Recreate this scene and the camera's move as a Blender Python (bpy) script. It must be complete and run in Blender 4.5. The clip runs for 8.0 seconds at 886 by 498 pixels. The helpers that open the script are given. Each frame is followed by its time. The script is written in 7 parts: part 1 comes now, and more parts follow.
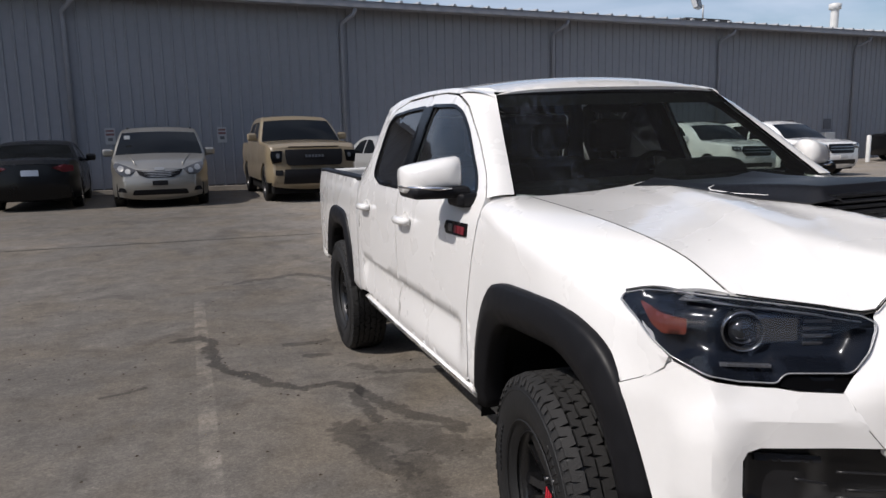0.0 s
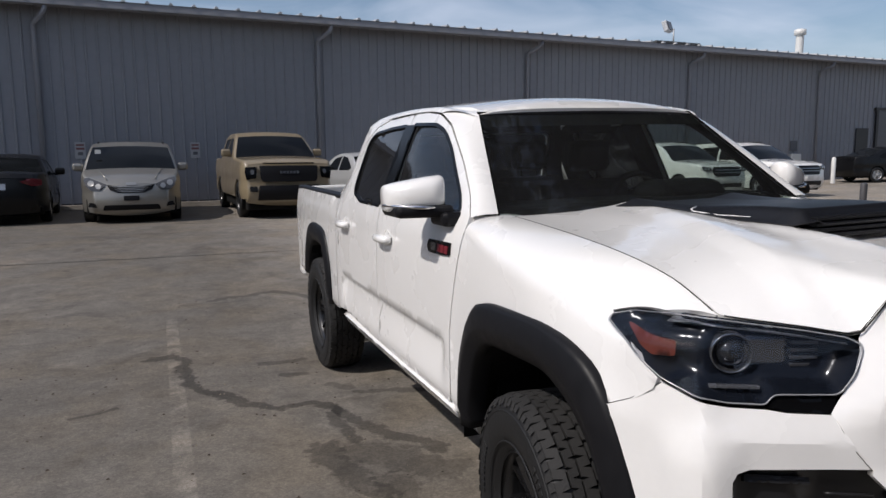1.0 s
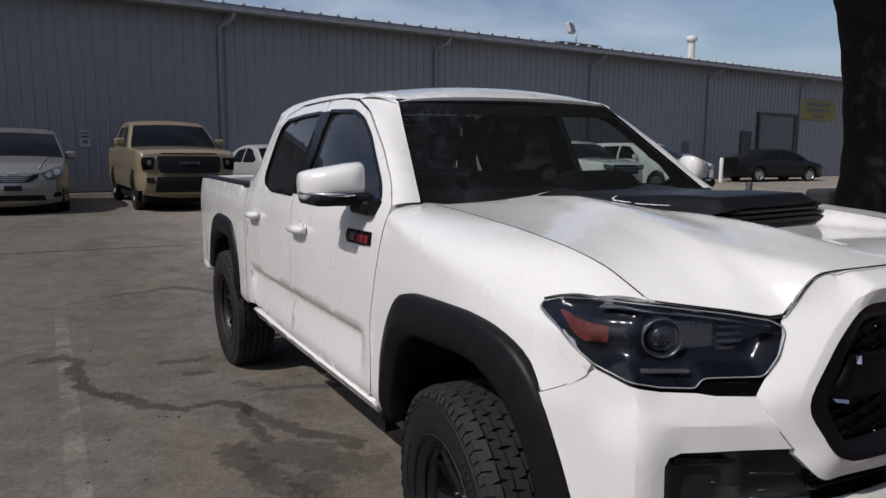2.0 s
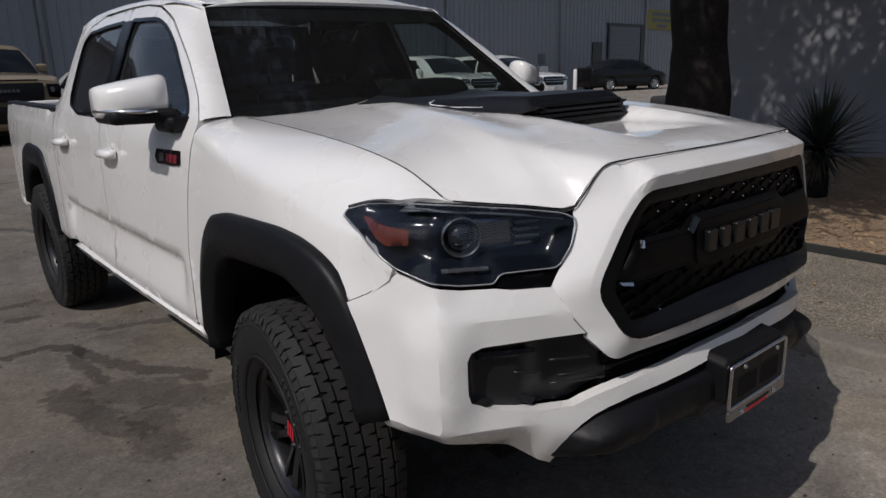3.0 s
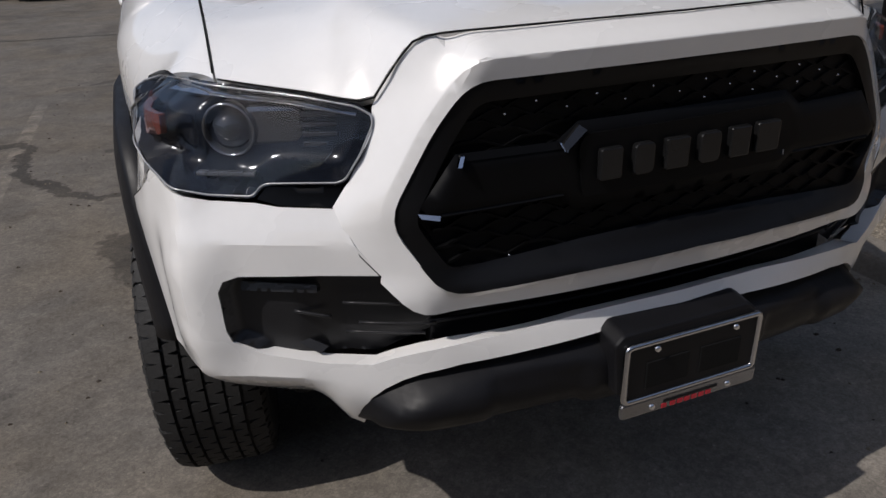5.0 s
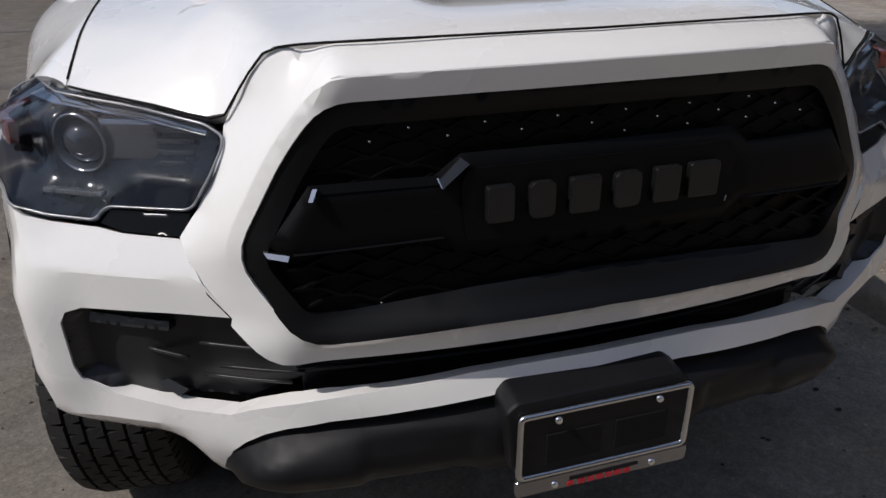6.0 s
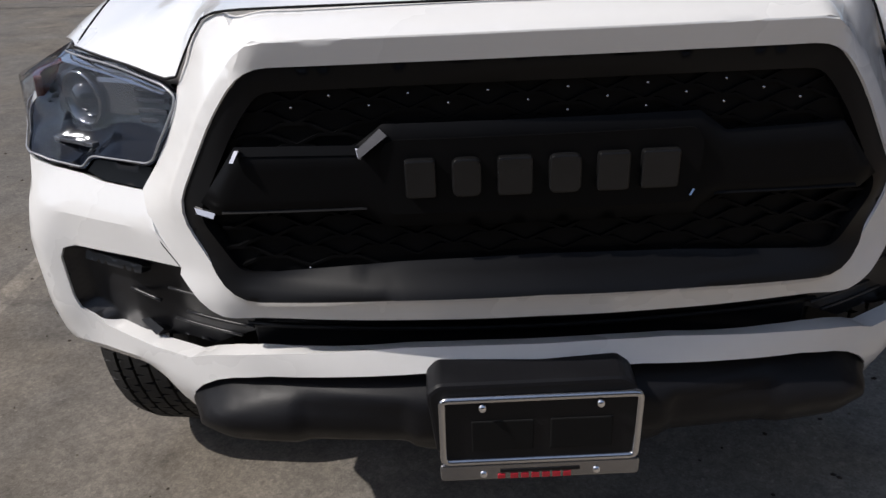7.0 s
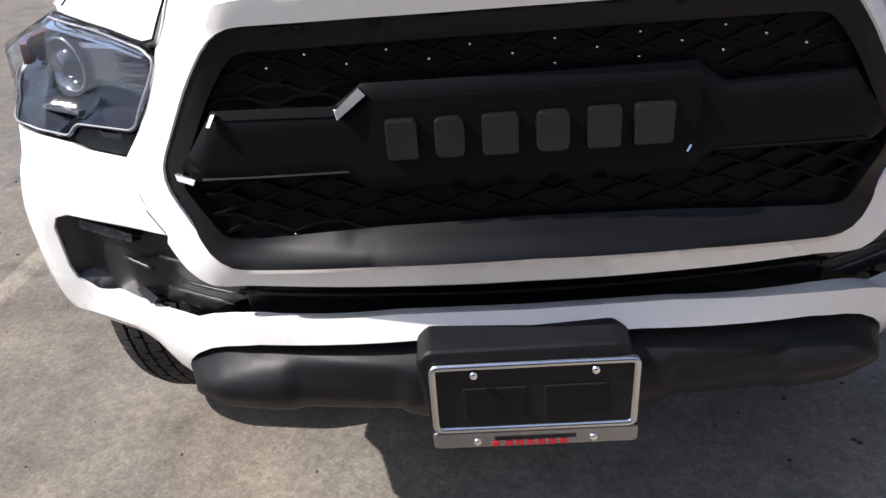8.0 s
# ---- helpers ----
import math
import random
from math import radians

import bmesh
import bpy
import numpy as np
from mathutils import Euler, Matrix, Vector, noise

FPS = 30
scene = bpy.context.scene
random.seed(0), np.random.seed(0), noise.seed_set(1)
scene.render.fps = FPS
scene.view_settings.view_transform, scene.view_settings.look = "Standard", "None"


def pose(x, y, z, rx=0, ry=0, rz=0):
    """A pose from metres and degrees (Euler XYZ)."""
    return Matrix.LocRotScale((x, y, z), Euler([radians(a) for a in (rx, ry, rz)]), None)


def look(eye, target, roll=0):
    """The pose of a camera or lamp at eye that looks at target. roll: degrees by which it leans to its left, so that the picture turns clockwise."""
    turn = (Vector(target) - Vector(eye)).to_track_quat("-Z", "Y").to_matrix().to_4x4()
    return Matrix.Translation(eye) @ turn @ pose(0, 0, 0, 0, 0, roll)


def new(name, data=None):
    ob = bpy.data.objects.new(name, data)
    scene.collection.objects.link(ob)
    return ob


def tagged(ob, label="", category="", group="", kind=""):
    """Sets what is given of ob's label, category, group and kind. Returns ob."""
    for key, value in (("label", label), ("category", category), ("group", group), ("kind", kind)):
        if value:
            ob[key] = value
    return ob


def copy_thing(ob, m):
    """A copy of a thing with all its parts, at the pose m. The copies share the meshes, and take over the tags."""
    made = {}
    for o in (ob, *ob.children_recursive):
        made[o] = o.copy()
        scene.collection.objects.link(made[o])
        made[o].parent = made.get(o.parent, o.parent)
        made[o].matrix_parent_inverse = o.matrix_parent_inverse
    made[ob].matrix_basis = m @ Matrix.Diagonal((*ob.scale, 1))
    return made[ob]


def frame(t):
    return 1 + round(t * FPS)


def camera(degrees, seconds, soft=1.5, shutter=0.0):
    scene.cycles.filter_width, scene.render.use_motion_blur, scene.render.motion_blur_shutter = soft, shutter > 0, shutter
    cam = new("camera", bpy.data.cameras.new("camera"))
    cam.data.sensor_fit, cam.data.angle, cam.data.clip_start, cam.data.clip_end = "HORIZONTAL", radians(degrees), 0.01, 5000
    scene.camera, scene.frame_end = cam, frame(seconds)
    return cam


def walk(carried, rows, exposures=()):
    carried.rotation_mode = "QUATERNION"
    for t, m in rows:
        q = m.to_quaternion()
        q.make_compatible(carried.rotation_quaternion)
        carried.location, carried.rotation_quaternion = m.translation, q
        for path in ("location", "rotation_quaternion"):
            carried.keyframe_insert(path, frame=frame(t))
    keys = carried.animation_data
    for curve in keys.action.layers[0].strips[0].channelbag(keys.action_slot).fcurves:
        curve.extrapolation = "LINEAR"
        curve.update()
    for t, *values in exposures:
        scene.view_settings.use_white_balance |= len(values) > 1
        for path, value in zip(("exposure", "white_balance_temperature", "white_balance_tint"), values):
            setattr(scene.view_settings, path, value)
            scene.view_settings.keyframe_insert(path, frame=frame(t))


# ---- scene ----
cam = camera(64.9, 8.0)
PATH = [
    (0, (-1.863, -0.841, 1.517), (-1.209, 1.024, 1.21), -1.1),
    (0.5, (-1.876, -0.832, 1.522), (-1.191, 1.027, 1.249), -1.1),
    (1, (-1.894, -0.817, 1.523), (-1.166, 1.028, 1.264), -0.5),
    (1.2, (-1.896, -0.814, 1.516), (-1.137, 1.018, 1.254), -0.5),
    (2.3, (-1.919, -0.704, 1.489), (-0.821, 0.937, 1.169), 0.4),
    (2.5, (-1.894, -0.697, 1.489), (-0.712, 0.869, 1.099), -0.1),
    (3, (-1.748, -0.786, 1.448), (-0.506, 0.702, 0.953), -1.2),
    (3.5, (-1.528, -0.873, 1.427), (-0.361, 0.596, 0.736), 0.0),
    (4, (-1.265, -0.843, 1.385), (-0.212, 0.664, 0.597), 1.7),
    (4.2, (-1.178, -0.828, 1.391), (-0.132, 0.665, 0.568), 2.0),
    (5.3, (-0.688, -0.857, 1.391), (-0.212, 0.887, 0.535), -2.2),
    (5.5, (-0.615, -0.818, 1.382), (-0.184, 0.924, 0.5), -2.1),
    (6, (-0.503, -0.781, 1.379), (0.013, 0.962, 0.544), 0.1),
    (6.5, (-0.277, -0.84, 1.384), (-0.066, 0.96, 0.54), 0.9),
    (7, (-0.146, -0.824, 1.364), (-0.132, 0.969, 0.478), -1.4),
    (7.5, (-0.103, -0.799, 1.36), (-0.129, 0.973, 0.433), -2.7),
    (8, (-0.085, -0.796, 1.344), (-0.161, 0.952, 0.375), -3.6),
]
EXPOSURES = [(0.0, 0.30, 6450, 13), (1.0, 0.20, 6450, 13), (2.3, -0.2, 6400, 13), (3.0, -0.3, 6400, 13), (4.0, -0.25, 6400, 13), (5.5, 0.0, 6400, 13), (6.5, 0.18, 6400, 12), (7.0, 0.4, 6400, 12), (7.5, 0.9, 6400, 12), (8.0, 1.4, 6400, 13)]

walk(cam, [(t, look(eye, target, roll)) for t, eye, target, roll in PATH], EXPOSURES)

# world and sun
SUN_DIR = Vector((-0.87, -0.135, 1.0)).normalized()
world = bpy.data.worlds.new("sky")
scene.world = world
world.use_nodes = True
wn, wl = world.node_tree.nodes, world.node_tree.links
sky = wn.new("ShaderNodeTexSky")
sky.sky_type, sky.sun_disc = "NISHITA", False
sky.sun_elevation = math.asin(SUN_DIR.z)
sky.sun_rotation = math.atan2(SUN_DIR.x, SUN_DIR.y)
sky.air_density, sky.dust_density = 1.0, 1.5
# thin high cloud over the whole sky
wtc, wmap, wnoise, wramp, wmix = (wn.new(k) for k in ("ShaderNodeTexCoord", "ShaderNodeMapping", "ShaderNodeTexNoise", "ShaderNodeMapRange", "ShaderNodeMix"))
wmap.inputs["Scale"].default_value = (2.2, 2.2, 7.0)
wnoise.inputs["Scale"].default_value, wnoise.inputs["Detail"].default_value, wnoise.inputs["Distortion"].default_value = 1.6, 6, 0.6
wramp.inputs[1].default_value, wramp.inputs[2].default_value, wramp.inputs[4].default_value = 0.42, 0.75, 0.6
wmix.data_type = "RGBA"
wmix.inputs[7].default_value = (6.6, 7.3, 8.6, 1)
wl.new(wtc.outputs["Generated"], wmap.inputs[0])
wl.new(wmap.outputs[0], wnoise.inputs["Vector"])
wl.new(wnoise.outputs[0], wramp.inputs[0])
wl.new(wramp.outputs[0], wmix.inputs[0])
wl.new(sky.outputs[0], wmix.inputs[6])
wl.new(wmix.outputs[2], wn["Background"].inputs[0])
wn["Background"].inputs[1].default_value = 0.092
sun = new("sun", bpy.data.lights.new("sun", "SUN"))
sun.data.energy, sun.data.angle, sun.data.color = 3.1, radians(0.55), (1.0, 0.95, 0.88)
sun.matrix_world = look(SUN_DIR * 50, (0, 0, 0))

# ---- materials ----
def mat_base(name):
    m = bpy.data.materials.new(name)
    m.use_nodes = True
    return m, m.node_tree.nodes, m.node_tree.links, m.node_tree.nodes["Principled BSDF"]


def plain(name, color, rough=0.5, metal=0.0, coat=0.0, var=0.12, scale=40.0, bump=0.0, spec=0.5):
    """A surface with grain and stains at two scales."""
    m, n, l, b = mat_base(name)
    b.inputs["Metallic"].default_value = metal
    b.inputs["Coat Weight"].default_value = coat
    b.inputs["Coat Roughness"].default_value = 0.03
    b.inputs["Specular IOR Level"].default_value = spec
    tc = n.new("ShaderNodeTexCoord")
    fine, wide = n.new("ShaderNodeTexNoise"), n.new("ShaderNodeTexNoise")
    for t, s in ((fine, scale), (wide, scale * 0.06)):
        t.inputs["Scale"].default_value = s
        t.inputs["Detail"].default_value = 4
        l.new(tc.outputs["Object"], t.inputs["Vector"])
    add = n.new("ShaderNodeMath")
    l.new(fine.outputs[0], add.inputs[0])
    l.new(wide.outputs[0], add.inputs[1])
    ramp = n.new("ShaderNodeMapRange")
    ramp.inputs[1].default_value, ramp.inputs[2].default_value = 0.6, 1.4
    ramp.inputs[3].default_value, ramp.inputs[4].default_value = 1 - var, 1 + var
    l.new(add.outputs[0], ramp.inputs[0])
    mul = n.new("ShaderNodeVectorMath")
    mul.operation = "SCALE"
    mul.inputs[0].default_value = color
    l.new(ramp.outputs[0], mul.inputs["Scale"])
    l.new(mul.outputs[0], b.inputs["Base Color"])
    rr = n.new("ShaderNodeMapRange")
    rr.inputs[1].default_value, rr.inputs[2].default_value = 0.3, 0.7
    rr.inputs[3].default_value, rr.inputs[4].default_value = max(rough - 0.06, 0.02), min(rough + 0.06, 1)
    l.new(wide.outputs[0], rr.inputs[0])
    l.new(rr.outputs[0], b.inputs["Roughness"])
    if bump:
        bp = n.new("ShaderNodeBump")
        bp.inputs["Strength"].default_value = bump
        bp.inputs["Distance"].default_value = 0.004
        l.new(fine.outputs[0], bp.inputs["Height"])
        l.new(bp.outputs[0], b.inputs["Normal"])
    return m


def glass(name, tint, gloss=1.0, dust=0.0, rough=0.01):
    """Tinted pane: clear straight through, mirror-like at grazing angles."""
    m, n, l, b = mat_base(name)
    n.remove(b)
    tr, gl, mix, fr = (n.new("ShaderNodeBsdfTransparent"), n.new("ShaderNodeBsdfGlossy"), n.new("ShaderNodeMixShader"), n.new("ShaderNodeLayerWeight"))
    tr.inputs[0].default_value = (*tint, 1)
    gl.inputs["Roughness"].default_value = rough
    gl.inputs[0].default_value = (gloss, gloss, gloss, 1)
    fr.inputs[0].default_value = 0.5
    pw, ma = n.new("ShaderNodeMath"), n.new("ShaderNodeMath")
    pw.operation, ma.operation = "POWER", "MULTIPLY_ADD"
    pw.inputs[1].default_value, ma.inputs[1].default_value, ma.inputs[2].default_value = 5.0, 0.92, 0.045
    l.new(fr.outputs["Facing"], pw.inputs[0])
    l.new(pw.outputs[0], ma.inputs[0])
    l.new(ma.outputs[0], mix.inputs[0])
    l.new(tr.outputs[0], mix.inputs[1])
    l.new(gl.outputs[0], mix.inputs[2])
    film, over = n.new("ShaderNodeBsdfDiffuse"), n.new("ShaderNodeMixShader")
    film.inputs[0].default_value, over.inputs[0].default_value = (0.5, 0.5, 0.53, 1), dust
    l.new(mix.outputs[0], over.inputs[1])
    l.new(film.outputs[0], over.inputs[2])
    l.new(over.outputs[0], n["Material Output"].inputs[0])
    return m


WHITE = plain("white_paint", (0.80, 0.79, 0.77), 0.28, coat=1.0, var=0.015, scale=60)
PLASTIC = plain("black_textured_plastic", (0.0075, 0.0075, 0.0088), 0.46, var=0.25, scale=400, bump=0.07, spec=0.18)
GLOSS = plain("gloss_black_plastic", (0.003, 0.003, 0.0034), 0.2, var=0.1, spec=0.14)
DARK = plain("underbody_black", (0.005, 0.005, 0.005), 0.8, var=0.3, spec=0.2)
RUBBER = plain("tyre_rubber", (0.0045, 0.0045, 0.0048), 0.6, var=0.35, scale=120, bump=0.3)
TREAD = plain("dusty_tread_rubber", (0.014, 0.0135, 0.013), 0.75, var=0.4, scale=160, bump=0.4)
RIM = plain("black_alloy", (0.012, 0.012, 0.013), 0.3, metal=0.3, coat=0.3)
CHROME = plain("chrome", (0.75, 0.75, 0.76), 0.08, metal=1.0, var=0.05)
LAMPTRIM = plain("lamp_edge_chrome", (0.52, 0.52, 0.53), 0.2, metal=1.0, var=0.1)
DULLCHROME = plain("dark_satin_chrome", (0.28, 0.28, 0.29), 0.3, metal=1.0, var=0.1)
BADGERED = plain("dark_red_print", (0.15, 0.010, 0.018), 0.4)
RED = plain("red_enamel", (0.45, 0.015, 0.03), 0.4)
AMBER = plain("amber_lens", (0.17, 0.033, 0.02), 0.2, coat=0.6, var=0.2, scale=300)
TINT = glass("tinted_window_glass", (0.022, 0.024, 0.027), 1.0, 0.02, 0.02)
FRONTGLASS = glass("light_window_glass", (0.66, 0.73, 0.70), 1.0, 0.02, 0.02)
SHIELD = glass("windshield_glass", (0.55, 0.61, 0.58), 1.0, 0.014, 0.03)
LENS = glass("headlamp_lens", (0.80, 0.82, 0.85), 0.75)
TRIM = plain("interior_trim", (0.006, 0.006, 0.007), 0.8, var=0.2, bump=0.2, spec=0.12)
DECAL = plain("matt_black_hood_decal", (0.0075, 0.008, 0.0105), 0.42, var=0.1, spec=0.35)
WHITEPRINT = plain("off_white_print", (0.62, 0.62, 0.60), 0.5)


# ---- builders ----
def pchip(xs, ys):
    """Smooth, monotone interpolation through points."""
    xs, ys = np.array(xs, float), np.array(ys, float)
    h, d = np.diff(xs), np.diff(ys) / np.diff(xs)
    m = np.zeros(len(xs))
    for i in range(1, len(xs) - 1):
        if d[i - 1] * d[i] > 0:
            a, b = 2 * h[i] + h[i - 1], h[i] + 2 * h[i - 1]
            m[i] = (a + b) / (a / d[i - 1] + b / d[i])
    m[0], m[-1] = d[0], d[-1]

    def f(x):
        x = np.clip(np.asarray(x, float), xs[0], xs[-1])
        i = np.clip(np.searchsorted(xs, x) - 1, 0, len(h) - 1)
        t = (x - xs[i]) / h[i]
        return (ys[i] * (1 + 2 * t) * (1 - t) ** 2 + m[i] * h[i] * t * (1 - t) ** 2 + ys[i + 1] * t * t * (3 - 2 * t) + m[i + 1] * h[i] * t * t * (t - 1))
    return f


def sstep(a, b, x):
    t = np.clip((np.asarray(x, float) - a) / (b - a), 0, 1)
    return t * t * (3 - 2 * t)


def rounded(pts, r=0.02, n=4):
    """A closed outline with its corners rounded; a point may carry a radius of its own."""
    out, k = [], len(pts)
    for i in range(k):
        p = np.array(pts[i][:2], float)
        rr = pts[i][2] if len(pts[i]) > 2 else r
        a, b = np.array(pts[i - 1][:2], float) - p, np.array(pts[(i + 1) % k][:2], float) - p
        la, lb = np.linalg.norm(a), np.linalg.norm(b)
        c = min(rr, la * 0.45, lb * 0.45)
        if c < 1e-4:
            out.append(p)
            continue
        s, e = p + a / la * c, p + b / lb * c
        for j in range(n + 1):
            t = j / n
            out.append(s * (1 - t) ** 2 + 2 * p * t * (1 - t) + e * t * t)
    return np.array(out)


def resample(pts, step):
    out = []
    for p, q in zip(pts, np.roll(pts, -1, axis=0)):
        n = max(1, int(round(np.linalg.norm(q - p) / step)))
        out += [p + (q - p) * j / n for j in range(n)]
    return np.array(out)


def within(poly, p):
    x, y = p[:, 0], p[:, 1]
    ins = np.zeros(len(p), bool)
    for (x0, y0), (x1, y1) in zip(poly, np.roll(poly, -1, axis=0)):
        c = (y0 > y) != (y1 > y)
        if y0 != y1:
            ins ^= c & (x < (x1 - x0) * (y - y0) / (y1 - y0) + x0)
    return ins


def skin(outline, fn, out, step=0.03, holes=(), depth=0.02, side=1, lines=(), sharp=0.0):
    """A sheet-metal or plastic panel: a flat outline with holes, meshed, laid on the surface fn, with its edges turned inwards by depth."""
    from mathutils.geometry import delaunay_2d_cdt
    loops = [resample(np.array(o, float), step) for o in (outline, *holes)]
    verts, edges = [], []
    for lp in loops:
        s = len(verts)
        verts += list(lp)
        edges += [(s + i, s + (i + 1) % len(lp)) for i in range(len(lp))]
    bound = np.array(verts)
    for ln in lines:
        s = len(verts)
        q = np.array(ln, float)
        dense = [q[0]]
        for a, b in zip(q[:-1], q[1:]):
            k = max(1, int(np.linalg.norm(b - a) / step))
            dense += [a + (b - a) * (j + 1) / k for j in range(k)]
        verts += dense
        edges += [(s + i, s + i + 1) for i in range(len(dense) - 1)]
    lo, hi = loops[0].min(0), loops[0].max(0)
    gx, gy = np.meshgrid(np.arange(lo[0] + step / 2, hi[0], step), np.arange(lo[1] + step / 2, hi[1], step * 0.87))
    gx = gx + (np.arange(gx.shape[0]) % 2)[:, None] * step / 2
    g = np.stack([gx.ravel(), gy.ravel()], 1)
    ok = within(loops[0], g)
    for lp in loops[1:]:
        ok &= ~within(lp, g)
    g = g[ok]
    if len(g):
        allb = np.array(verts)
        d = np.min(np.hypot(g[:, None, 0] - allb[None, :, 0], g[:, None, 1] - allb[None, :, 1]), axis=1)
        g = g[d > step * 0.5]
        verts += list(g)
    co, _, faces, *_ = delaunay_2d_cdt([Vector(v) for v in verts], edges, [], 0, 1e-6)
    co = np.array([tuple(c) for c in co])
    cen = np.array([co[list(f)].mean(0) for f in faces])
    keep = within(loops[0], cen)
    for lp in loops[1:]:
        keep &= ~within(lp, cen)
    xyz = np.stack([np.broadcast_to(v, len(co)) for v in fn(co[:, 0], co[:, 1])], 1).astype(float)
    xyz[:, 0] *= side
    bm = bmesh.new()
    vs = [bm.verts.new(p) for p in xyz]
    for f, k in zip(faces, keep):
        if k:
            try:
                bm.faces.new([vs[i] for i in f])
            except ValueError:
                pass
    for v in [v for v in bm.verts if not v.link_faces]:
        bm.verts.remove(v)
    bm.normal_update()
    o = Vector((out[0] * side, out[1], out[2]))
    if sum(f.normal.dot(o) * f.calc_area() for f in bm.faces) < 0:
        bmesh.ops.reverse_faces(bm, faces=bm.faces[:])
    bm.normal_update()
    for f in bm.faces:
        f.smooth = True
    if sharp:
        for e in bm.edges:
            if len(e.link_faces) == 2 and e.calc_face_angle(0.0) > sharp:
                e.smooth = False
    if depth:
        rim = [e for e in bm.edges if e.is_boundary]
        nv = {}
        for e in rim:
            for v in e.verts:
                if v not in nv:
                    nv[v] = v.normal.copy()
        low = {v: bm.verts.new(v.co - n * depth) for v, n in nv.items()}
        for e in rim:
            f0 = e.link_faces[0]
            lp = [l for l in f0.loops if l.edge == e][0]
            a, b = lp.vert, lp.link_loop_next.vert
            f = bm.faces.new((b, a, low[a], low[b]))
            f.smooth = True
            e.smooth = False
    return bm


def part(name, bm, material, parent=None, label=""):
    me = bpy.data.meshes.new(name)
    bm.to_mesh(me)
    bm.free()
    me.materials.append(material)
    ob = new(name, me)
    if parent is not None:
        ob.parent = parent
    return tagged(ob, label)


def thing(name, label, category, m=None, group="", kind=""):
    ob = new(name)
    ob.empty_display_size = 0.2
    if m is not None:
        ob.matrix_world = m
    return tagged(ob, label, category, group, kind)


def box(bm, lo, hi, bevel=0.0, m=None, seg=2):
    r = bmesh.ops.create_cube(bm, size=1.0)
    vs = r["verts"]
    for v in vs:
        v.co = Vector([lo[i] + (v.co[i] + 0.5) * (hi[i] - lo[i]) for i in range(3)])
    if bevel:
        es = list({e for v in vs for e in v.link_edges})
        rb = bmesh.ops.bevel(bm, geom=es, offset=bevel, segments=seg, affect="EDGES", profile=0.5)
        vs = list({v for f in rb["faces"] for v in f.verts} | {v for v in vs if v.is_valid})
    if m is not None:
        bmesh.ops.transform(bm, matrix=m, verts=vs)
    return vs


def tube(bm, pts, r, n=8, cap=True, closed=False):
    """A round bar along points; r is a number or a list."""
    pts = [Vector(p) for p in pts]
    rs = r if isinstance(r, (list, tuple)) else [r] * len(pts)
    rings = []
    k = len(pts)
    for i, p in enumerate(pts):
        d = (pts[(i + 1) % k if closed else min(i + 1, k - 1)] - pts[i - 1 if (i or closed) else 0]).normalized()
        u = d.orthogonal().normalized() if i == 0 else (rings_u - d * rings_u.dot(d)).normalized()
        rings_u = u
        w = d.cross(u)
        rings.append([bm.verts.new(p + (u * math.cos(a) + w * math.sin(a)) * rs[i]) for a in [2 * math.pi * j / n for j in range(n)]])
    for i in range(k if closed else k - 1):
        a, b = rings[i], rings[(i + 1) % k]
        for j in range(n):
            f = bm.faces.new((a[j], a[(j + 1) % n], b[(j + 1) % n], b[j]))
            f.smooth = True
    if cap and not closed:
        bm.faces.new(rings[0][::-1])
        bm.faces.new(rings[-1])


def lathe(bm, prof, n=32, axis="x", centre=(0, 0, 0), close=False):
    """Turns (offset along the axis, radius) points round it."""
    rings = []
    for h, r in prof:
        ring = []
        for j in range(n):
            a = 2 * math.pi * j / n
            c, s = math.cos(a) * r, math.sin(a) * r
            p = (h, c, s) if axis == "x" else (c, h, s) if axis == "y" else (c, s, h)
            ring.append(bm.verts.new(Vector(p) + Vector(centre)))
        rings.append(ring)
    for a, b in zip(rings[:-1], rings[1:]):
        for j in range(n):
            f = bm.faces.new((a[j], a[(j + 1) % n], b[(j + 1) % n], b[j]))
            f.smooth = True
    if close:
        bm.faces.new(rings[0])
        bm.faces.new(rings[-1][::-1])
    bmesh.ops.recalc_face_normals(bm, faces=bm.faces[:])


def ribbon(A, B, n=4, bulge=0.0, out=(0, 0, 1), depth=0.0):
    """A strip between two space curves with as many points each, bowed outwards."""
    bm = bmesh.new()
    o = Vector(out)
    rows = []
    for a, b in zip(A, B):
        a, b = Vector(a), Vector(b)
        rows.append([bm.verts.new(a.lerp(b, t) + o * (bulge * 4 * t * (1 - t))) for t in [j / n for j in range(n + 1)]])
    for r0, r1 in zip(rows[:-1], rows[1:]):
        for j in range(n):
            bm.faces.new((r0[j], r0[j + 1], r1[j + 1], r1[j])).smooth = True
    bm.normal_update()
    if sum(f.normal.dot(o) * f.calc_area() for f in bm.faces) < 0:
        bmesh.ops.reverse_faces(bm, faces=bm.faces[:])
    return bm


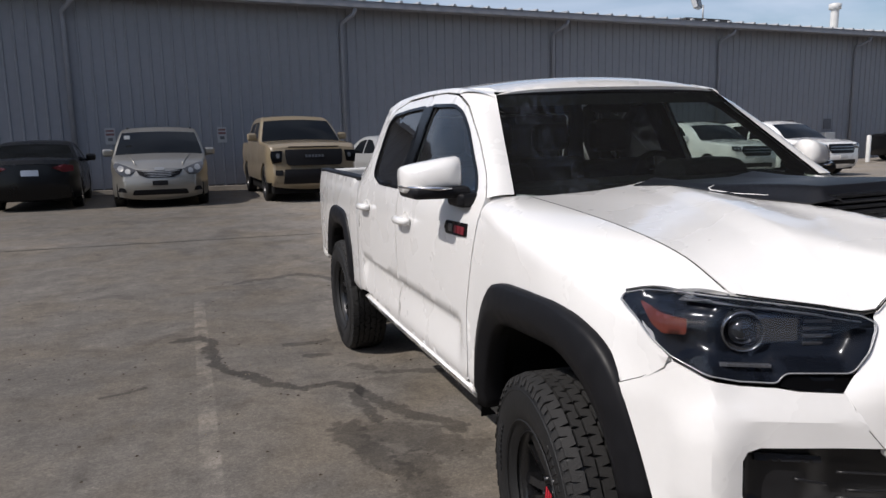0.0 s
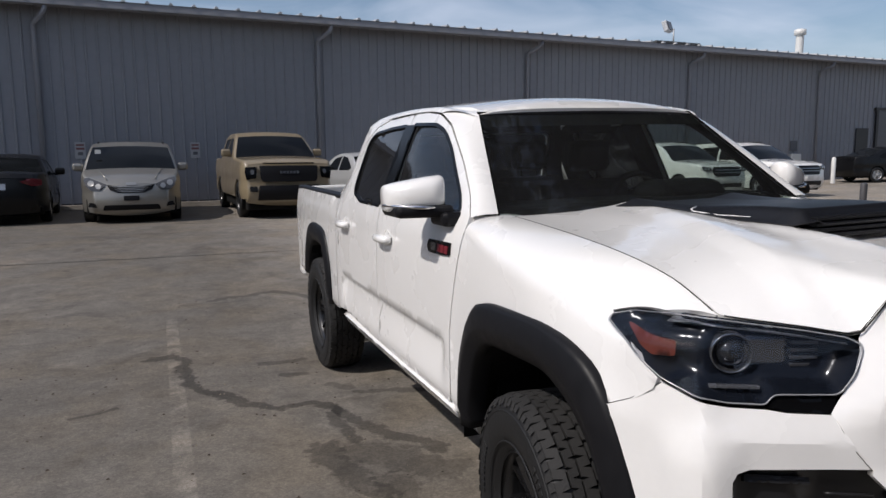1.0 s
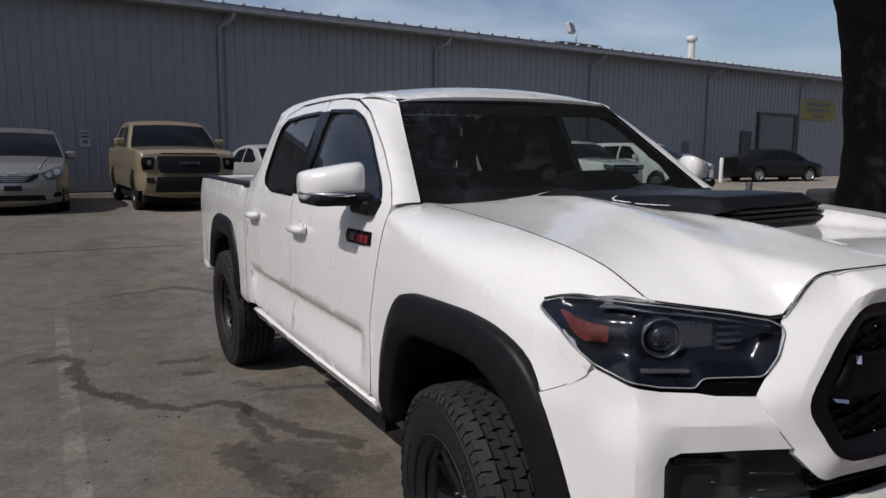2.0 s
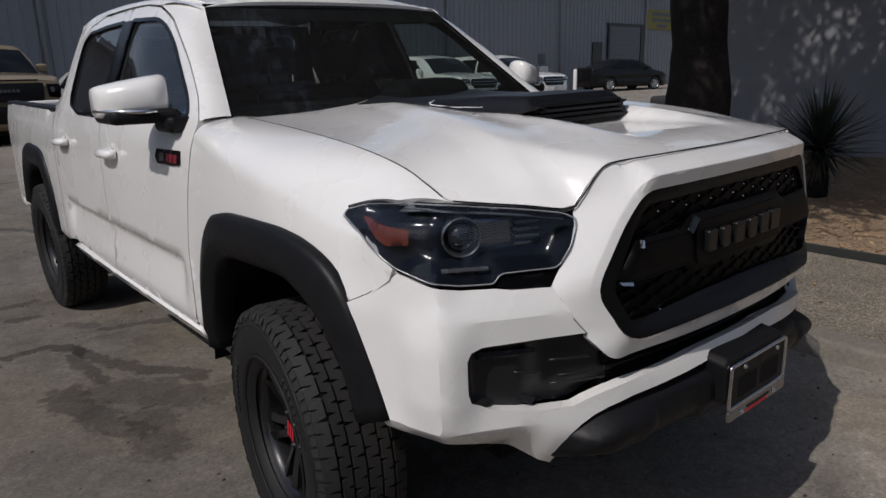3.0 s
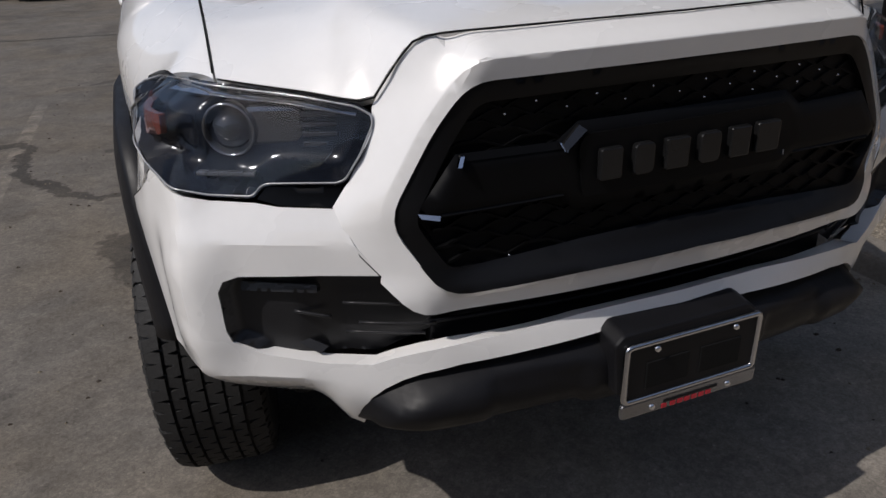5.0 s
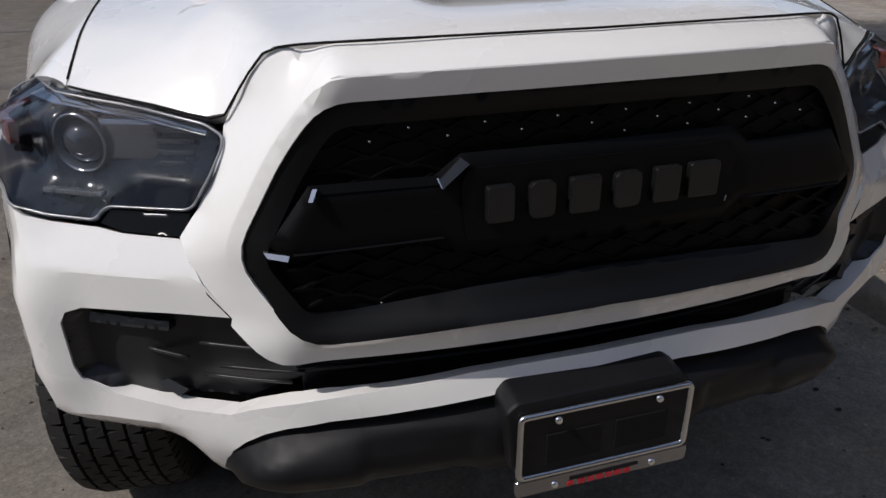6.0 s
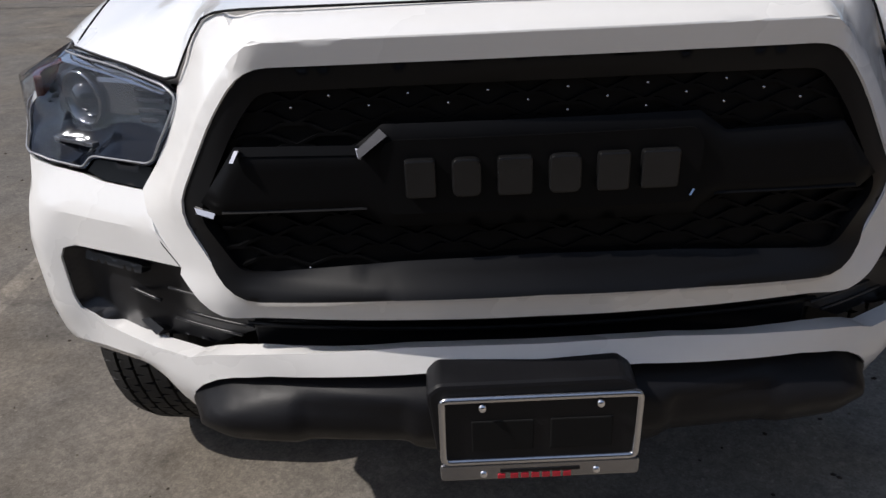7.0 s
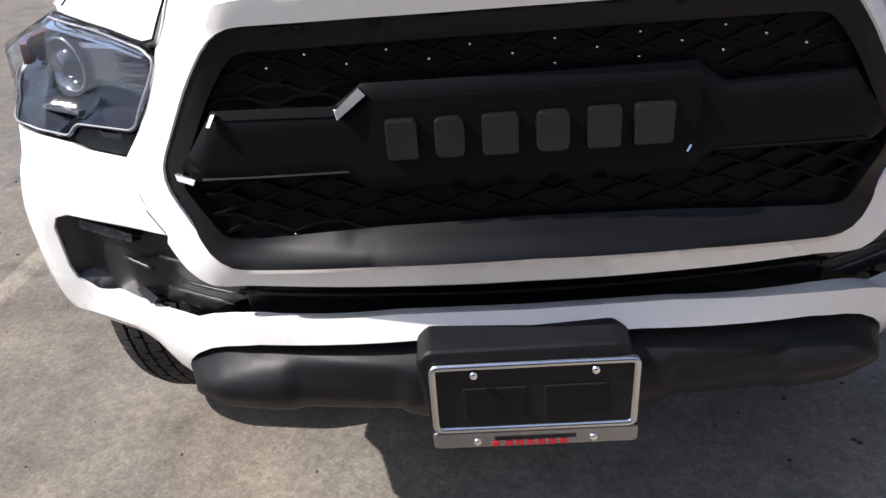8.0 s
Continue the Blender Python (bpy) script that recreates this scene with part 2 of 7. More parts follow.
def prism(outline, y0, y1, bevel=0.0, plane="xz"):
    """A flat outline given depth, with its edges bevelled."""
    bm = bmesh.new()
    put = (lambda p, d: (p[0], d, p[1])) if plane == "xz" else (lambda p, d: (d, p[0], p[1])) if plane == "yz" else (lambda p, d: (p[0], p[1], d))
    a = [bm.verts.new(put(p, y0)) for p in outline]
    b = [bm.verts.new(put(p, y1)) for p in outline]
    bm.faces.new(a)
    bm.faces.new(b[::-1])
    for i in range(len(a)):
        j = (i + 1) % len(a)
        bm.faces.new((a[j], a[i], b[i], b[j]))
    bmesh.ops.recalc_face_normals(bm, faces=bm.faces[:])
    if bevel:
        es = [e for e in bm.edges if e.calc_face_angle(0) > 0.6]
        bmesh.ops.bevel(bm, geom=es, offset=bevel, segments=2, affect="EDGES", profile=0.5)
    return bm

# ---- the white pickup: surfaces of its body ----
# x: distance from the middle, y: backwards from the number plate, z: up
FRONT_AXLE, REAR_AXLE, HUB, TYRE_R = 1.0, 4.235, 0.385, 0.388
side_w = pchip([0.35, 0.40, 0.45, 0.56, 0.80, 1.2, 1.6, 2.6, 3.4, 4.2, 5.0, 5.35], [0.86, 0.885, 0.90, 0.918, 0.928, 0.922, 0.908, 0.910, 0.908, 0.890, 0.862, 0.842])
side_p = pchip([0.42, 0.50, 0.56, 0.60, 0.9, 1.05, 1.18, 1.26, 1.31, 1.40, 1.55, 1.69, 1.745], [0.10, 0.045, 0.012, 0.0, 0.0, 0.003, 0.012, 0.028, 0.042, 0.08, 0.145, 0.212, 0.242])

# how far the front leans back with height
lean = pchip([0.48, 0.52, 0.58, 0.63, 0.70, 0.86, 0.918, 0.930, 1.0, 1.05, 1.12, 1.17], [0.080, 0.045, 0.010, -0.003, 0.0, 0.0, 0.0, 0.005, 0.036, 0.052, 0.085, 0.12])


def side_x(y, z):
    """Half width of the body side: doors with their pressed crease, leaning window frames."""
    crease = sstep(1.68, 1.76, y) * (1 - sstep(3.36, 3.46, y))
    dent = np.where(z < 0.795, 0.024 * sstep(0.575, 0.80, z), 0.024 * (1 - sstep(0.795, 0.822, z)))
    rear = 0.05 * sstep(3.40, 3.66, y) * sstep(1.2, 1.45, z) * (y < 3.72)
    nose = lean(z) * sstep(0.88, 0.94, z) * (0.15 + 0.4 * sstep(0.45, 0.58, y) + 0.25 * sstep(1.115, 1.15, z)) * (1 - sstep(0.6, 1.0, y))
    taper = 0.045 * (1 - sstep(1.45, 2.4, y)) * sstep(1.2, 1.4, z)
    return side_w(y) - side_p(z) - crease * dent - rear - nose - taper


def side_fn(y, z):
    return side_x(y, z), y, z


def side_out(d):
    return lambda y, z: (side_x(y, z) + d, y, z)


seam_x = pchip([0.388, 0.55, 0.9, 1.4, 1.55], [0.746, 0.737, 0.722, 0.705, 0.70])
seam_z = pchip([0.388, 0.47, 0.55, 0.7, 0.9, 1.4, 1.55], [1.163, 1.195, 1.222, 1.25, 1.272, 1.305, 1.312])
shoulder_z = pchip([0.388, 0.6, 0.9, 1.3, 1.6], [1.06, 1.085, 1.125, 1.195, 1.262])
Z_LOW = 0.45


def fender_fn(y, q):
    """q 0 to 1: up the side; 1 to 2: over the shoulder to the hood's seam."""
    z0 = shoulder_z(y)
    zl = Z_LOW + np.clip(q, 0, 1) * (z0 - Z_LOW)
    xl = side_x(y, zl)
    t = np.clip(q - 1, 0, 1)
    x0, x2, z2 = side_x(y, z0), seam_x(y), seam_z(y)
    x1, z1 = x0 - 0.010 - 0.062 * (1 - sstep(0.55, 0.95, y)), z0 + (z2 - z0) * (0.80 + 0.17 * sstep(0.9, 1.5, y))
    x = np.where(q <= 1, xl, x0 * (1 - t) ** 2 + 2 * x1 * t * (1 - t) + x2 * t * t)
    z = np.where(q <= 1, zl, z0 * (1 - t) ** 2 + 2 * z1 * t * (1 - t) + z2 * t * t)
    return x, y, z


def fq(y, z):
    return (z - Z_LOW) / (float(shoulder_z(y)) - Z_LOW)


# the bumper's outline seen from above, and how far it leans back with height
plan_a = np.array([0, 0.25, 0.45, 0.545, 0.62, 0.70, 0.775, 0.836, 0.848, 0.854, 0.8575, 0.884, 0.904, 0.925, 0.943, 0.95])
plan_y = np.array([0.045, 0.062, 0.105, 0.145, 0.183, 0.223, 0.264, 0.301, 0.311, 0.322, 0.336, 0.412, 0.468, 0.565, 0.80, 1.05])
plan_u = np.concatenate([[0], np.cumsum(np.hypot(np.diff(plan_a), np.diff(plan_y)))])
plan_fa, plan_fy, plan_fu = pchip(plan_u, plan_a), pchip(plan_u, plan_y), pchip(plan_a, plan_u)


def bumper_fn(u, z, d=0.0):
    e = 0.004
    sg = np.where(u < 0, -1.0, 1.0)
    u = np.maximum(np.abs(u), e)
    ta, ty = plan_fa(u + e) - plan_fa(u - e), plan_fy(u + e) - plan_fy(u - e)
    soft = sstep(0.95, 1.02, z)
    for g in (0.05, 0.09):
        uc = np.maximum(u - g, e)
        ta = ta + soft * (plan_fa(uc + e) - plan_fa(uc - e) + plan_fa(u + g + e) - plan_fa(u + g - e))
        ty = ty + soft * (plan_fy(uc + e) - plan_fy(uc - e) + plan_fy(u + g + e) - plan_fy(u + g - e))
    pa = plan_fa(u) + 0.25 * soft * (plan_fa(np.maximum(u - 0.05, e)) + plan_fa(u + 0.05) - 2 * plan_fa(u))
    py = plan_fy(u) + 0.25 * soft * (plan_fy(np.maximum(u - 0.05, e)) + plan_fy(u + 0.05) - 2 * plan_fy(u))
    n = np.hypot(ta, ty)
    low = 1 - (0.80 * sstep(0.84, 0.95, u) - 0.38 * sstep(1.05, 1.16, u)) * sstep(0.88, 0.94, z) * (1 - sstep(1.115, 1.15, z))
    k = lean(z) * low - d + 0.75 * np.maximum(0, 0.650 - z) * sstep(0.64, 0.74, u) + 0.35 * np.clip(z - 0.705, 0, 0.05) * (1 - sstep(0.25, 0.56, u))
    k = k - 0.20 * lean(z) * (1 - sstep(0.60, 0.76, u)) * sstep(1.0, 1.06, z)
    # the corner swells below the lamp and is drawn in beside it
    k = k + sstep(0.80, 0.90, u) * (1 - sstep(0.95, 1.04, u)) * (0.014 * sstep(0.99, 1.06, z) * (1 - sstep(1.11, 1.15, z)) - 0.022 * sstep(0.60, 0.74, z) * (1 - sstep(0.84, 0.97, z)))
    return sg * (pa - ty / n * k), py + ta / n * k, z


def bump_out(d):
    return lambda u, z: bumper_fn(u, z, d)


def U(a):
    return float(plan_fu(a))


# grille surround: the opening's edge, a facet round it, then flanks that fall back
open_w = pchip([0.84, 0.86, 0.955, 1.0, 1.165, 1.2], [0.45, 0.470, 0.530, 0.52, 0.41, 0.38])
inner_y = pchip([0.79, 0.84, 0.95, 1.08, 1.17, 1.25], [0.062, 0.066, 0.086, 0.086, 0.083, 0.083])
flank = pchip([0.79, 0.86, 0.90, 0.94, 0.974, 1.013, 1.066, 1.126, 1.16, 1.195, 1.225, 1.25], [0.25, 0.38, 0.40, 0.47, 0.76, 1.20, 1.33, 1.40, 1.30, 1.01, 0.80, 0.75])
OPENING = [(0.0, 1.174, 0.0), (0.20, 1.173, 0.0), (0.398, 1.170, 0.045), (0.452, 1.105, 0.04), (0.536, 0.959, 0.045), (0.462, 0.834, 0.045), (0.20, 0.852, 0.0), (0.0, 0.857, 0.0)]
opening = rounded([(-x, z, r) for x, z, r in OPENING] + [(x, z, r) for x, z, r in OPENING[-2:0:-1]], 0.04)


def edge_dist(poly, x, z):
    p = np.stack([np.ravel(x), np.ravel(z)], 1)
    d = np.full(len(p), 9.0)
    for a, b in zip(poly, np.roll(poly, -1, axis=0)):
        ab = b - a
        t = np.clip(((p - a) @ ab) / max(ab @ ab, 1e-12), 0, 1)
        d = np.minimum(d, np.linalg.norm(p - a - t[:, None] * ab, axis=1))
    return d.reshape(np.shape(x))


def edge_y(x, z):
    """Depth of the opening's edge: its foot juts out towards the middle."""
    chin = 0.035 * (1 - np.minimum((x / 0.47) ** 2, 1.0)) * (1 - sstep(0.85, 0.92, z))
    return inner_y(z) + (0.13 + 0.042 * sstep(0.81, 0.87, z) + 0.028 * sstep(1.17, 1.235, z)) * x * x - chin


def facet_share(x, z):
    """How far a spot of the surround belongs to its top and to its foot."""
    a = np.abs(x)
    top = sstep(1.132, 1.172, z) * (1 - sstep(0.37, 0.43, a))
    foot = (1 - sstep(0.834, 0.864, z)) * (1 - sstep(0.42, 0.49, a))
    return top, foot


def facet_width(x, z):
    top, foot = facet_share(x, z)
    return 0.034 * top + 0.024 * foot + 0.019 * (1 - top - foot)


def surround_fn(x, z):
    top, foot = facet_share(x, z)
    flank_share = 1 - top - foot
    d = edge_dist(opening, x, z)
    w = facet_width(x, z)
    t = np.clip(d / w, 0, 1)
    o = np.maximum(0, d - w)
    fall = top * (-0.010 * t + 0.85 * o + 36.0 * o * o) + foot * (0.020 * t + 0.36 * o) + flank_share * (0.008 * t + flank(z) * o)
    return x, edge_y(x, z) + fall, z


def grille_y(x, z, back=0.045):
    return np.interp(z, [0.84, 0.95, 1.17], [0.038, 0.050, 0.062]) + 0.11 * x * x + back


# hood
hood_edge = pchip([0, 0.30, 0.40, 0.45, 0.53, 0.62, 0.70, 0.75], [0.130, 0.148, 0.166, 0.182, 0.216, 0.283, 0.345, 0.390])
hood_ez = pchip([0, 0.30, 0.40, 0.45, 0.485, 0.53, 0.62, 0.75], [1.241, 1.240, 1.238, 1.232, 1.195, 1.134, 1.148, 1.166])
hood_c = pchip([0.10, 0.17, 0.30, 0.6, 1.0, 1.5], [1.236, 1.251, 1.272, 1.301, 1.319, 1.329])
hood_s = pchip([0.10, 0.30, 0.55, 0.9, 1.4, 1.5], [1.215, 1.225, 1.245, 1.272, 1.305, 1.31])


hood_crease = pchip([0.15, 0.30, 0.46, 0.92, 1.4], [0.60, 0.565, 0.505, 0.36, 0.24])


def hood_ar(y):
    """How far out the hood's crease runs at a distance y."""
    return hood_crease(y)


def hood_base(a, y):
    t = sstep(0.22, 0.72, a)
    k = a - hood_ar(y)
    ridge = 0.018 * np.maximum(0, 1 - np.where(k < 0, -k / 0.13, np.minimum(k / 0.115, 0.52 + k / 0.46))) * sstep(0.14, 0.34, y)
    trough = 0.036 * sstep(0.19, 0.58, y) * (1 - sstep(0.625, 0.66, y)) * (1 - sstep(0.172, 0.232, a))
    rim = 0.008 * np.exp(-((a - 0.245) / 0.03) ** 2) * sstep(0.22, 0.5, y) * (1 - sstep(0.65, 0.9, y))
    return hood_c(y) * (1 - t) + hood_s(y) * t + ridge - trough + rim


def hood_fn(x, y):
    a = np.abs(x)
    e = hood_edge(a)
    drop = hood_base(a, e) - hood_ez(a)
    z = hood_base(a, y) - drop * np.exp(-np.maximum(y - e, 0) / (0.05 + 0.10 * a))
    lim = seam_x(np.clip(y, 0.388, 1.55))
    z = z + (seam_z(np.clip(y, 0.388, 1.55)) - hood_fn_edge(lim, y)) * sstep(0, 1, np.clip((a - 0.55) / (lim - 0.55), 0, 1)) * (y > 0.388)
    return x, y, z


def hood_fn_edge(a, y):
    e = hood_edge(a)
    drop = hood_base(a, e) - hood_ez(a)
    return hood_base(a, y) - drop * np.exp(-np.maximum(y - e, 0) / (0.05 + 0.10 * a))


# windshield and roof
shield_y0 = pchip([1.24, 1.31, 1.715, 1.76], [1.31, 1.405, 1.962, 2.02])


def shield_fn(x, z):
    return x, shield_y0(z) + 0.215 * x * x, z


roof_c = pchip([1.93, 1.965, 2.01, 2.10, 2.3, 2.8, 3.3, 3.58], [1.715, 1.737, 1.759, 1.782, 1.806, 1.826, 1.818, 1.787])


def roof_fn(x, y):
    a = np.abs(x)
    return x, y, roof_c(y) - 0.050 * (a / 0.6) ** 2.2 - 0.012 * (a / 0.62) ** 8


# ---- the white pickup ----
pickup = thing("pickup_truck", "white double-cab pickup truck with black fender flares, parked on concrete", "pickup truck", Matrix.Translation((-0.7, 0, 1.0)) @ Matrix.Rotation(radians(-1.1), 4, "Y") @ Matrix.Translation((0.7, 0, -1.0)))

# hood with its raised vent and black decal
hood_out = [(x, float(hood_edge(abs(x))) + 0.004) for x in np.linspace(-0.742, 0.742, 61)]
right = [(float(seam_x(y)) - 0.004, y) for y in np.linspace(0.40, 1.47, 24)]
hood_outline = np.array(hood_out + right + [(0.45, 1.415), (0, 1.385), (-0.45, 1.415)] + [(-p[0], p[1]) for p in right[::-1]])
hood = part("hood", skin(hood_outline, hood_fn, (0, -0.2, 1), 0.028, depth=0.025, lines=[[(k * (float(hood_ar(y)) + o), y) for y in np.linspace(0.34, 1.34, 14)] for k in (-1, 1) for o in (-0.006, 0.006, 0.072, 0.088)] + [[(k * q, y) for y in (0.28, 0.40, 0.50, 0.58, 0.62)] for k in (-1, 1) for q in (0.172, 0.200, 0.232)] + [[(-0.17, q), (0.17, q)] for q in (0.625, 0.66)]), WHITE, pickup)


def above_hood(d):
    return lambda x, y: (x, y, hood_fn(x, y)[2] + d)


def bulge(x, y):
    """The vent's hump over the hood."""
    a = np.abs(x)
    w = 0.235 + 0.05 * (y - 0.62)
    h = 0.052 * (1 - sstep(w - 0.045, w + 0.01, a)) * (1 - 0.78 * sstep(0.62, 1.30, y)) + 0.003
    return x, y, hood_fn(x, y)[2] + h


scoop_outline = rounded([(-0.215, 0.60), (0.215, 0.60), (0.245, 0.66), (0.275, 1.10, 0.05), (0.33, 1.38), (0, 1.36), (-0.33, 1.38), (-0.275, 1.10, 0.05), (-0.245, 0.66)], 0.02)
part("hood_decal", skin(scoop_outline, bulge, (0, 0, 1), 0.02, depth=0.004), DECAL, hood, "matt black hood vent and stripe")
vent = bmesh.new()
for i in range(4):
    z = 1.282 + i * 0.0150
    w = 0.210 - 0.006 * i
    box(vent, (-w, 0.594 + 0.006 * i, z), (w, 0.68, z + 0.011), 0.002)
part("vent_grille", vent, PLASTIC, hood, "black slatted hood vent")
for s in (-1, 1):
    bm = bmesh.new()
    tube(bm, [[float(v) for v in bulge(np.array(s * x), np.array(y))] for x, y in ((0.236, 0.80), (0.250, 0.93), (0.262, 1.03), (0.250, 1.055), (0.232, 1.05))], [0.001, 0.002, 0.0034, 0.0034, 0.0015], 6)
    part("decal_notch", bm, WHITE, hood, "white notch in the decal")

# dark gaps round the hood
def gap_line(pts, r=0.0032):
    bm = bmesh.new()
    tube(bm, pts, r, 6)
    return bm


part("hood_gap", gap_line([(x, float(hood_edge(abs(x))) - 0.002, float(hood_fn(np.array(x), np.array(float(hood_edge(abs(x))) + 0.004))[2]) - 0.001) for x in np.linspace(-0.74, 0.74, 75)], 0.0018), DARK, hood, "dark gap")
for s in (-1, 1):
    part("hood_gap", gap_line([(s * float(seam_x(y)), y, float(seam_z(y)) - 0.0005) for y in np.linspace(0.41, 1.46, 30)], 0.0018), DARK, hood, "dark gap")

# front fenders; their front edge follows the headlamp
def fender_q(y, z):
    lo, hi = 0.0, 2.0
    for _ in range(30):
        mid = (lo + hi) / 2
        if float(fender_fn(np.array(y), np.array(mid))[2]) < z:
            lo = mid
        else:
            hi = mid
    return lo


LAMP = [(U(a), z) for a, z in ((0.551, 1.119), (0.578, 1.134), (0.652, 1.145), (0.70, 1.150), (0.755, 1.156), (0.80, 1.160), (0.846, 1.163), (0.90, 1.160), (0.926, 1.151), (0.932, 1.136), (0.931, 1.122), (0.923, 1.095), (0.902, 1.054), (0.886, 1.026), (0.857, 1.002), (0.809, 0.990), (0.736, 0.988), (0.721, 1.008), (0.607, 1.009), (0.593, 1.017), (0.568, 1.058), (0.549, 1.102))]
lamp_side = []
for u, z in LAMP[5:14]:
    _, yy, zz = [float(v) for v in bumper_fn(np.array(u), np.array(z), 0.0)]
    lamp_side.append((yy + 0.004, fender_q(yy, zz + 0.003)))
fender_outline = [(1.632, fq(1.632, 0.50)), (1.626, fq(1.626, 0.86)), (1.568, fq(1.568, 1.07)), (1.528, fq(1.528, 1.20)), (1.535, 1.30), (1.545, 1.7), (1.55, 2.0)]
fender_outline += [(y, 2.0) for y in np.linspace(1.5, 0.42, 32)] + lamp_side + [(0.434, fq(0.434, 1.002)), (0.490, fq(0.490, 0.958)), (0.562, fq(0.562, 0.918))]
ARCH_F = [(0.62, 0.95), (0.72, 0.995), (0.89, 1.02), (1.20, 1.01), (1.31, 0.97), (1.385, 0.87), (1.435, 0.76), (1.45, 0.60), (1.452, 0.50)]
fender_outline += [(y, fq(y, z)) for y, z in ARCH_F]
FLARE_F = [(0.447, 0.655), (0.50, 0.80), (0.563, 0.926), (0.67, 1.015), (0.80, 1.05), (0.92, 1.062), (1.18, 1.055), (1.30, 1.035), (1.375, 0.985), (1.445, 0.88), (1.487, 0.77), (1.505, 0.62), (1.508, 0.555)]
FLARE_FI = [(0.565, 0.62), (0.60, 0.72), (0.67, 0.82), (0.78, 0.895), (0.90, 0.925), (1.15, 0.92), (1.25, 0.90), (1.315, 0.855), (1.37, 0.76), (1.40, 0.67), (1.41, 0.62), (1.415, 0.58), (1.418, 0.545)]
FLARE_R = [(REAR_AXLE + 1.0 - y + 0.02, z) for y, z in FLARE_F][::-1]


def smooth_curve(pts, n=40):
    pts = np.array(pts, float)
    s = np.concatenate([[0], np.cumsum(np.linalg.norm(np.diff(pts, axis=0), axis=1))])
    fs = [pchip(s, pts[:, k]) for k in range(pts.shape[1])]
    t = np.linspace(0, s[-1], n)
    return np.stack([f(t) for f in fs], 1)


def flare(outer, inner, s, lift=0.0):
    """A fender flare: a bowed plastic band round the wheel opening, with a return lip."""
    o, i = smooth_curve(outer), smooth_curve(inner)
    bm = bmesh.new()
    rows = []
    for (yo, zo), (yi, zi) in zip(o, i):
        row = []
        for t, d in ((0, -0.012), (0.0, 0.012), (0.10, 0.022), (0.40, 0.032), (0.55, 0.036), (0.62, 0.034), (0.92, 0.016), (1.0, 0.006), (1.0, -0.06)):
            y, z = yo + (yi - yo) * t, zo + (zi - zo) * t
            yb = min(max(y, 0.447), 5.3)
            base = float(side_w(yb)) - 0.006 - (0.012 if z < 0.6 else 0) - 0.05 * max(0.0, 0.56 - y) + (0.012 * float(sstep(0.85, 1.15, y)) if y < 2 else 0.0)
            row.append(bm.verts.new((s * (base + d), y, z)))
        rows.append(row)
    for a, b in zip(rows[:-1], rows[1:]):
        for k in range(len(a) - 1):
            f = bm.faces.new((a[k], a[k + 1], b[k + 1], b[k]))
            f.smooth = True
    for e in bm.edges:
        if len(e.link_faces) == 2:
            e.smooth = True
    for end in (rows[0], rows[-1]):
        bm.faces.new(end)
    bmesh.ops.recalc_face_normals(bm, faces=bm.faces[:])
    return bm


FRI = [(REAR_AXLE + 1.0 - y + 0.02, z) for y, z in FLARE_FI][::-1]
for s in (-1, 1):
    fender = part("front_fender", skin(fender_outline, fender_fn, (1, 0, 0.3), 0.03, side=s), WHITE, pickup)
    part("fender_flare", flare(FLARE_F, FLARE_FI, s), PLASTIC, pickup, "black plastic fender flare")
    part("fender_flare", flare(FLARE_R, FRI, s), PLASTIC, pickup, "black plastic fender flare")

# doors, bed, cab
FDOOR = [(1.64, 0.60), (1.632, 0.86), (1.575, 1.07), (1.535, 1.20), (1.548, 1.30), (1.62, 1.352), (1.71, 1.422), (1.82, 1.507), (1.94, 1.583), (2.075, 1.665), (2.24, 1.722), (2.42, 1.741), (2.62, 1.744), (2.615, 1.30), (2.61, 0.84), (2.585, 0.80), (2.64, 0.72), (2.625, 0.565), (1.68, 0.558)]
RDOOR = [(2.621, 1.30), (2.626, 1.744), (3.02, 1.736), (3.24, 1.70, 0.05), (3.345, 1.62, 0.05), (3.37, 1.50), (3.375, 1.36), (3.425, 1.25), (3.485, 1.11), (3.495, 0.96), (3.455, 0.82), (3.42, 0.70), (3.33, 0.60), (2.631, 0.565), (2.646, 0.72), (2.591, 0.80), (2.616, 0.84)]
FWIN = [(1.655, 1.318, 0.02), (1.725, 1.375, 0.05), (1.84, 1.465, 0.06), (1.965, 1.565, 0.05), (2.10, 1.643, 0.06), (2.23, 1.68, 0.04), (2.545, 1.694, 0.01), (2.50, 1.29, 0.02)]
RWIN = [(2.64, 1.285, 0.02), (2.675, 1.693, 0.01), (2.95, 1.688), (3.22, 1.672, 0.04), (3.29, 1.63, 0.04), (3.265, 1.49), (3.245, 1.375, 0.03), (3.19, 1.325, 0.03), (3.03, 1.287, 0.04)]
fwin, rwin = rounded(FWIN, 0.03), rounded(RWIN, 0.03)
crease_f = [[(1.74, 0.797), (2.62, 0.797)], [(1.74, 0.821), (2.62, 0.821)]]
crease_r = [[(2.70, 0.797), (3.36, 0.797)], [(2.70, 0.821), (3.36, 0.821)]]
BEDSIDE = [(3.56, 1.285), (3.56, 0.56), (3.74, 0.56)] + [(y, z - 0.035) for y, z in FLARE_R[1:-1]] + [(4.80, 0.60), (5.30, 0.62), (5.33, 1.285)]


def shrink(poly, d):
    c = np.mean(poly, axis=0)
    out = []
    n = len(poly)
    for i in range(n):
        e = poly[(i + 1) % n] - poly[i - 1]
        nn = np.array([-e[1], e[0]]) / max(np.linalg.norm(e), 1e-9)
        if nn @ (c - poly[i]) < 0:
            nn = -nn
        out.append(poly[i] + nn * d)
    return np.array(out)


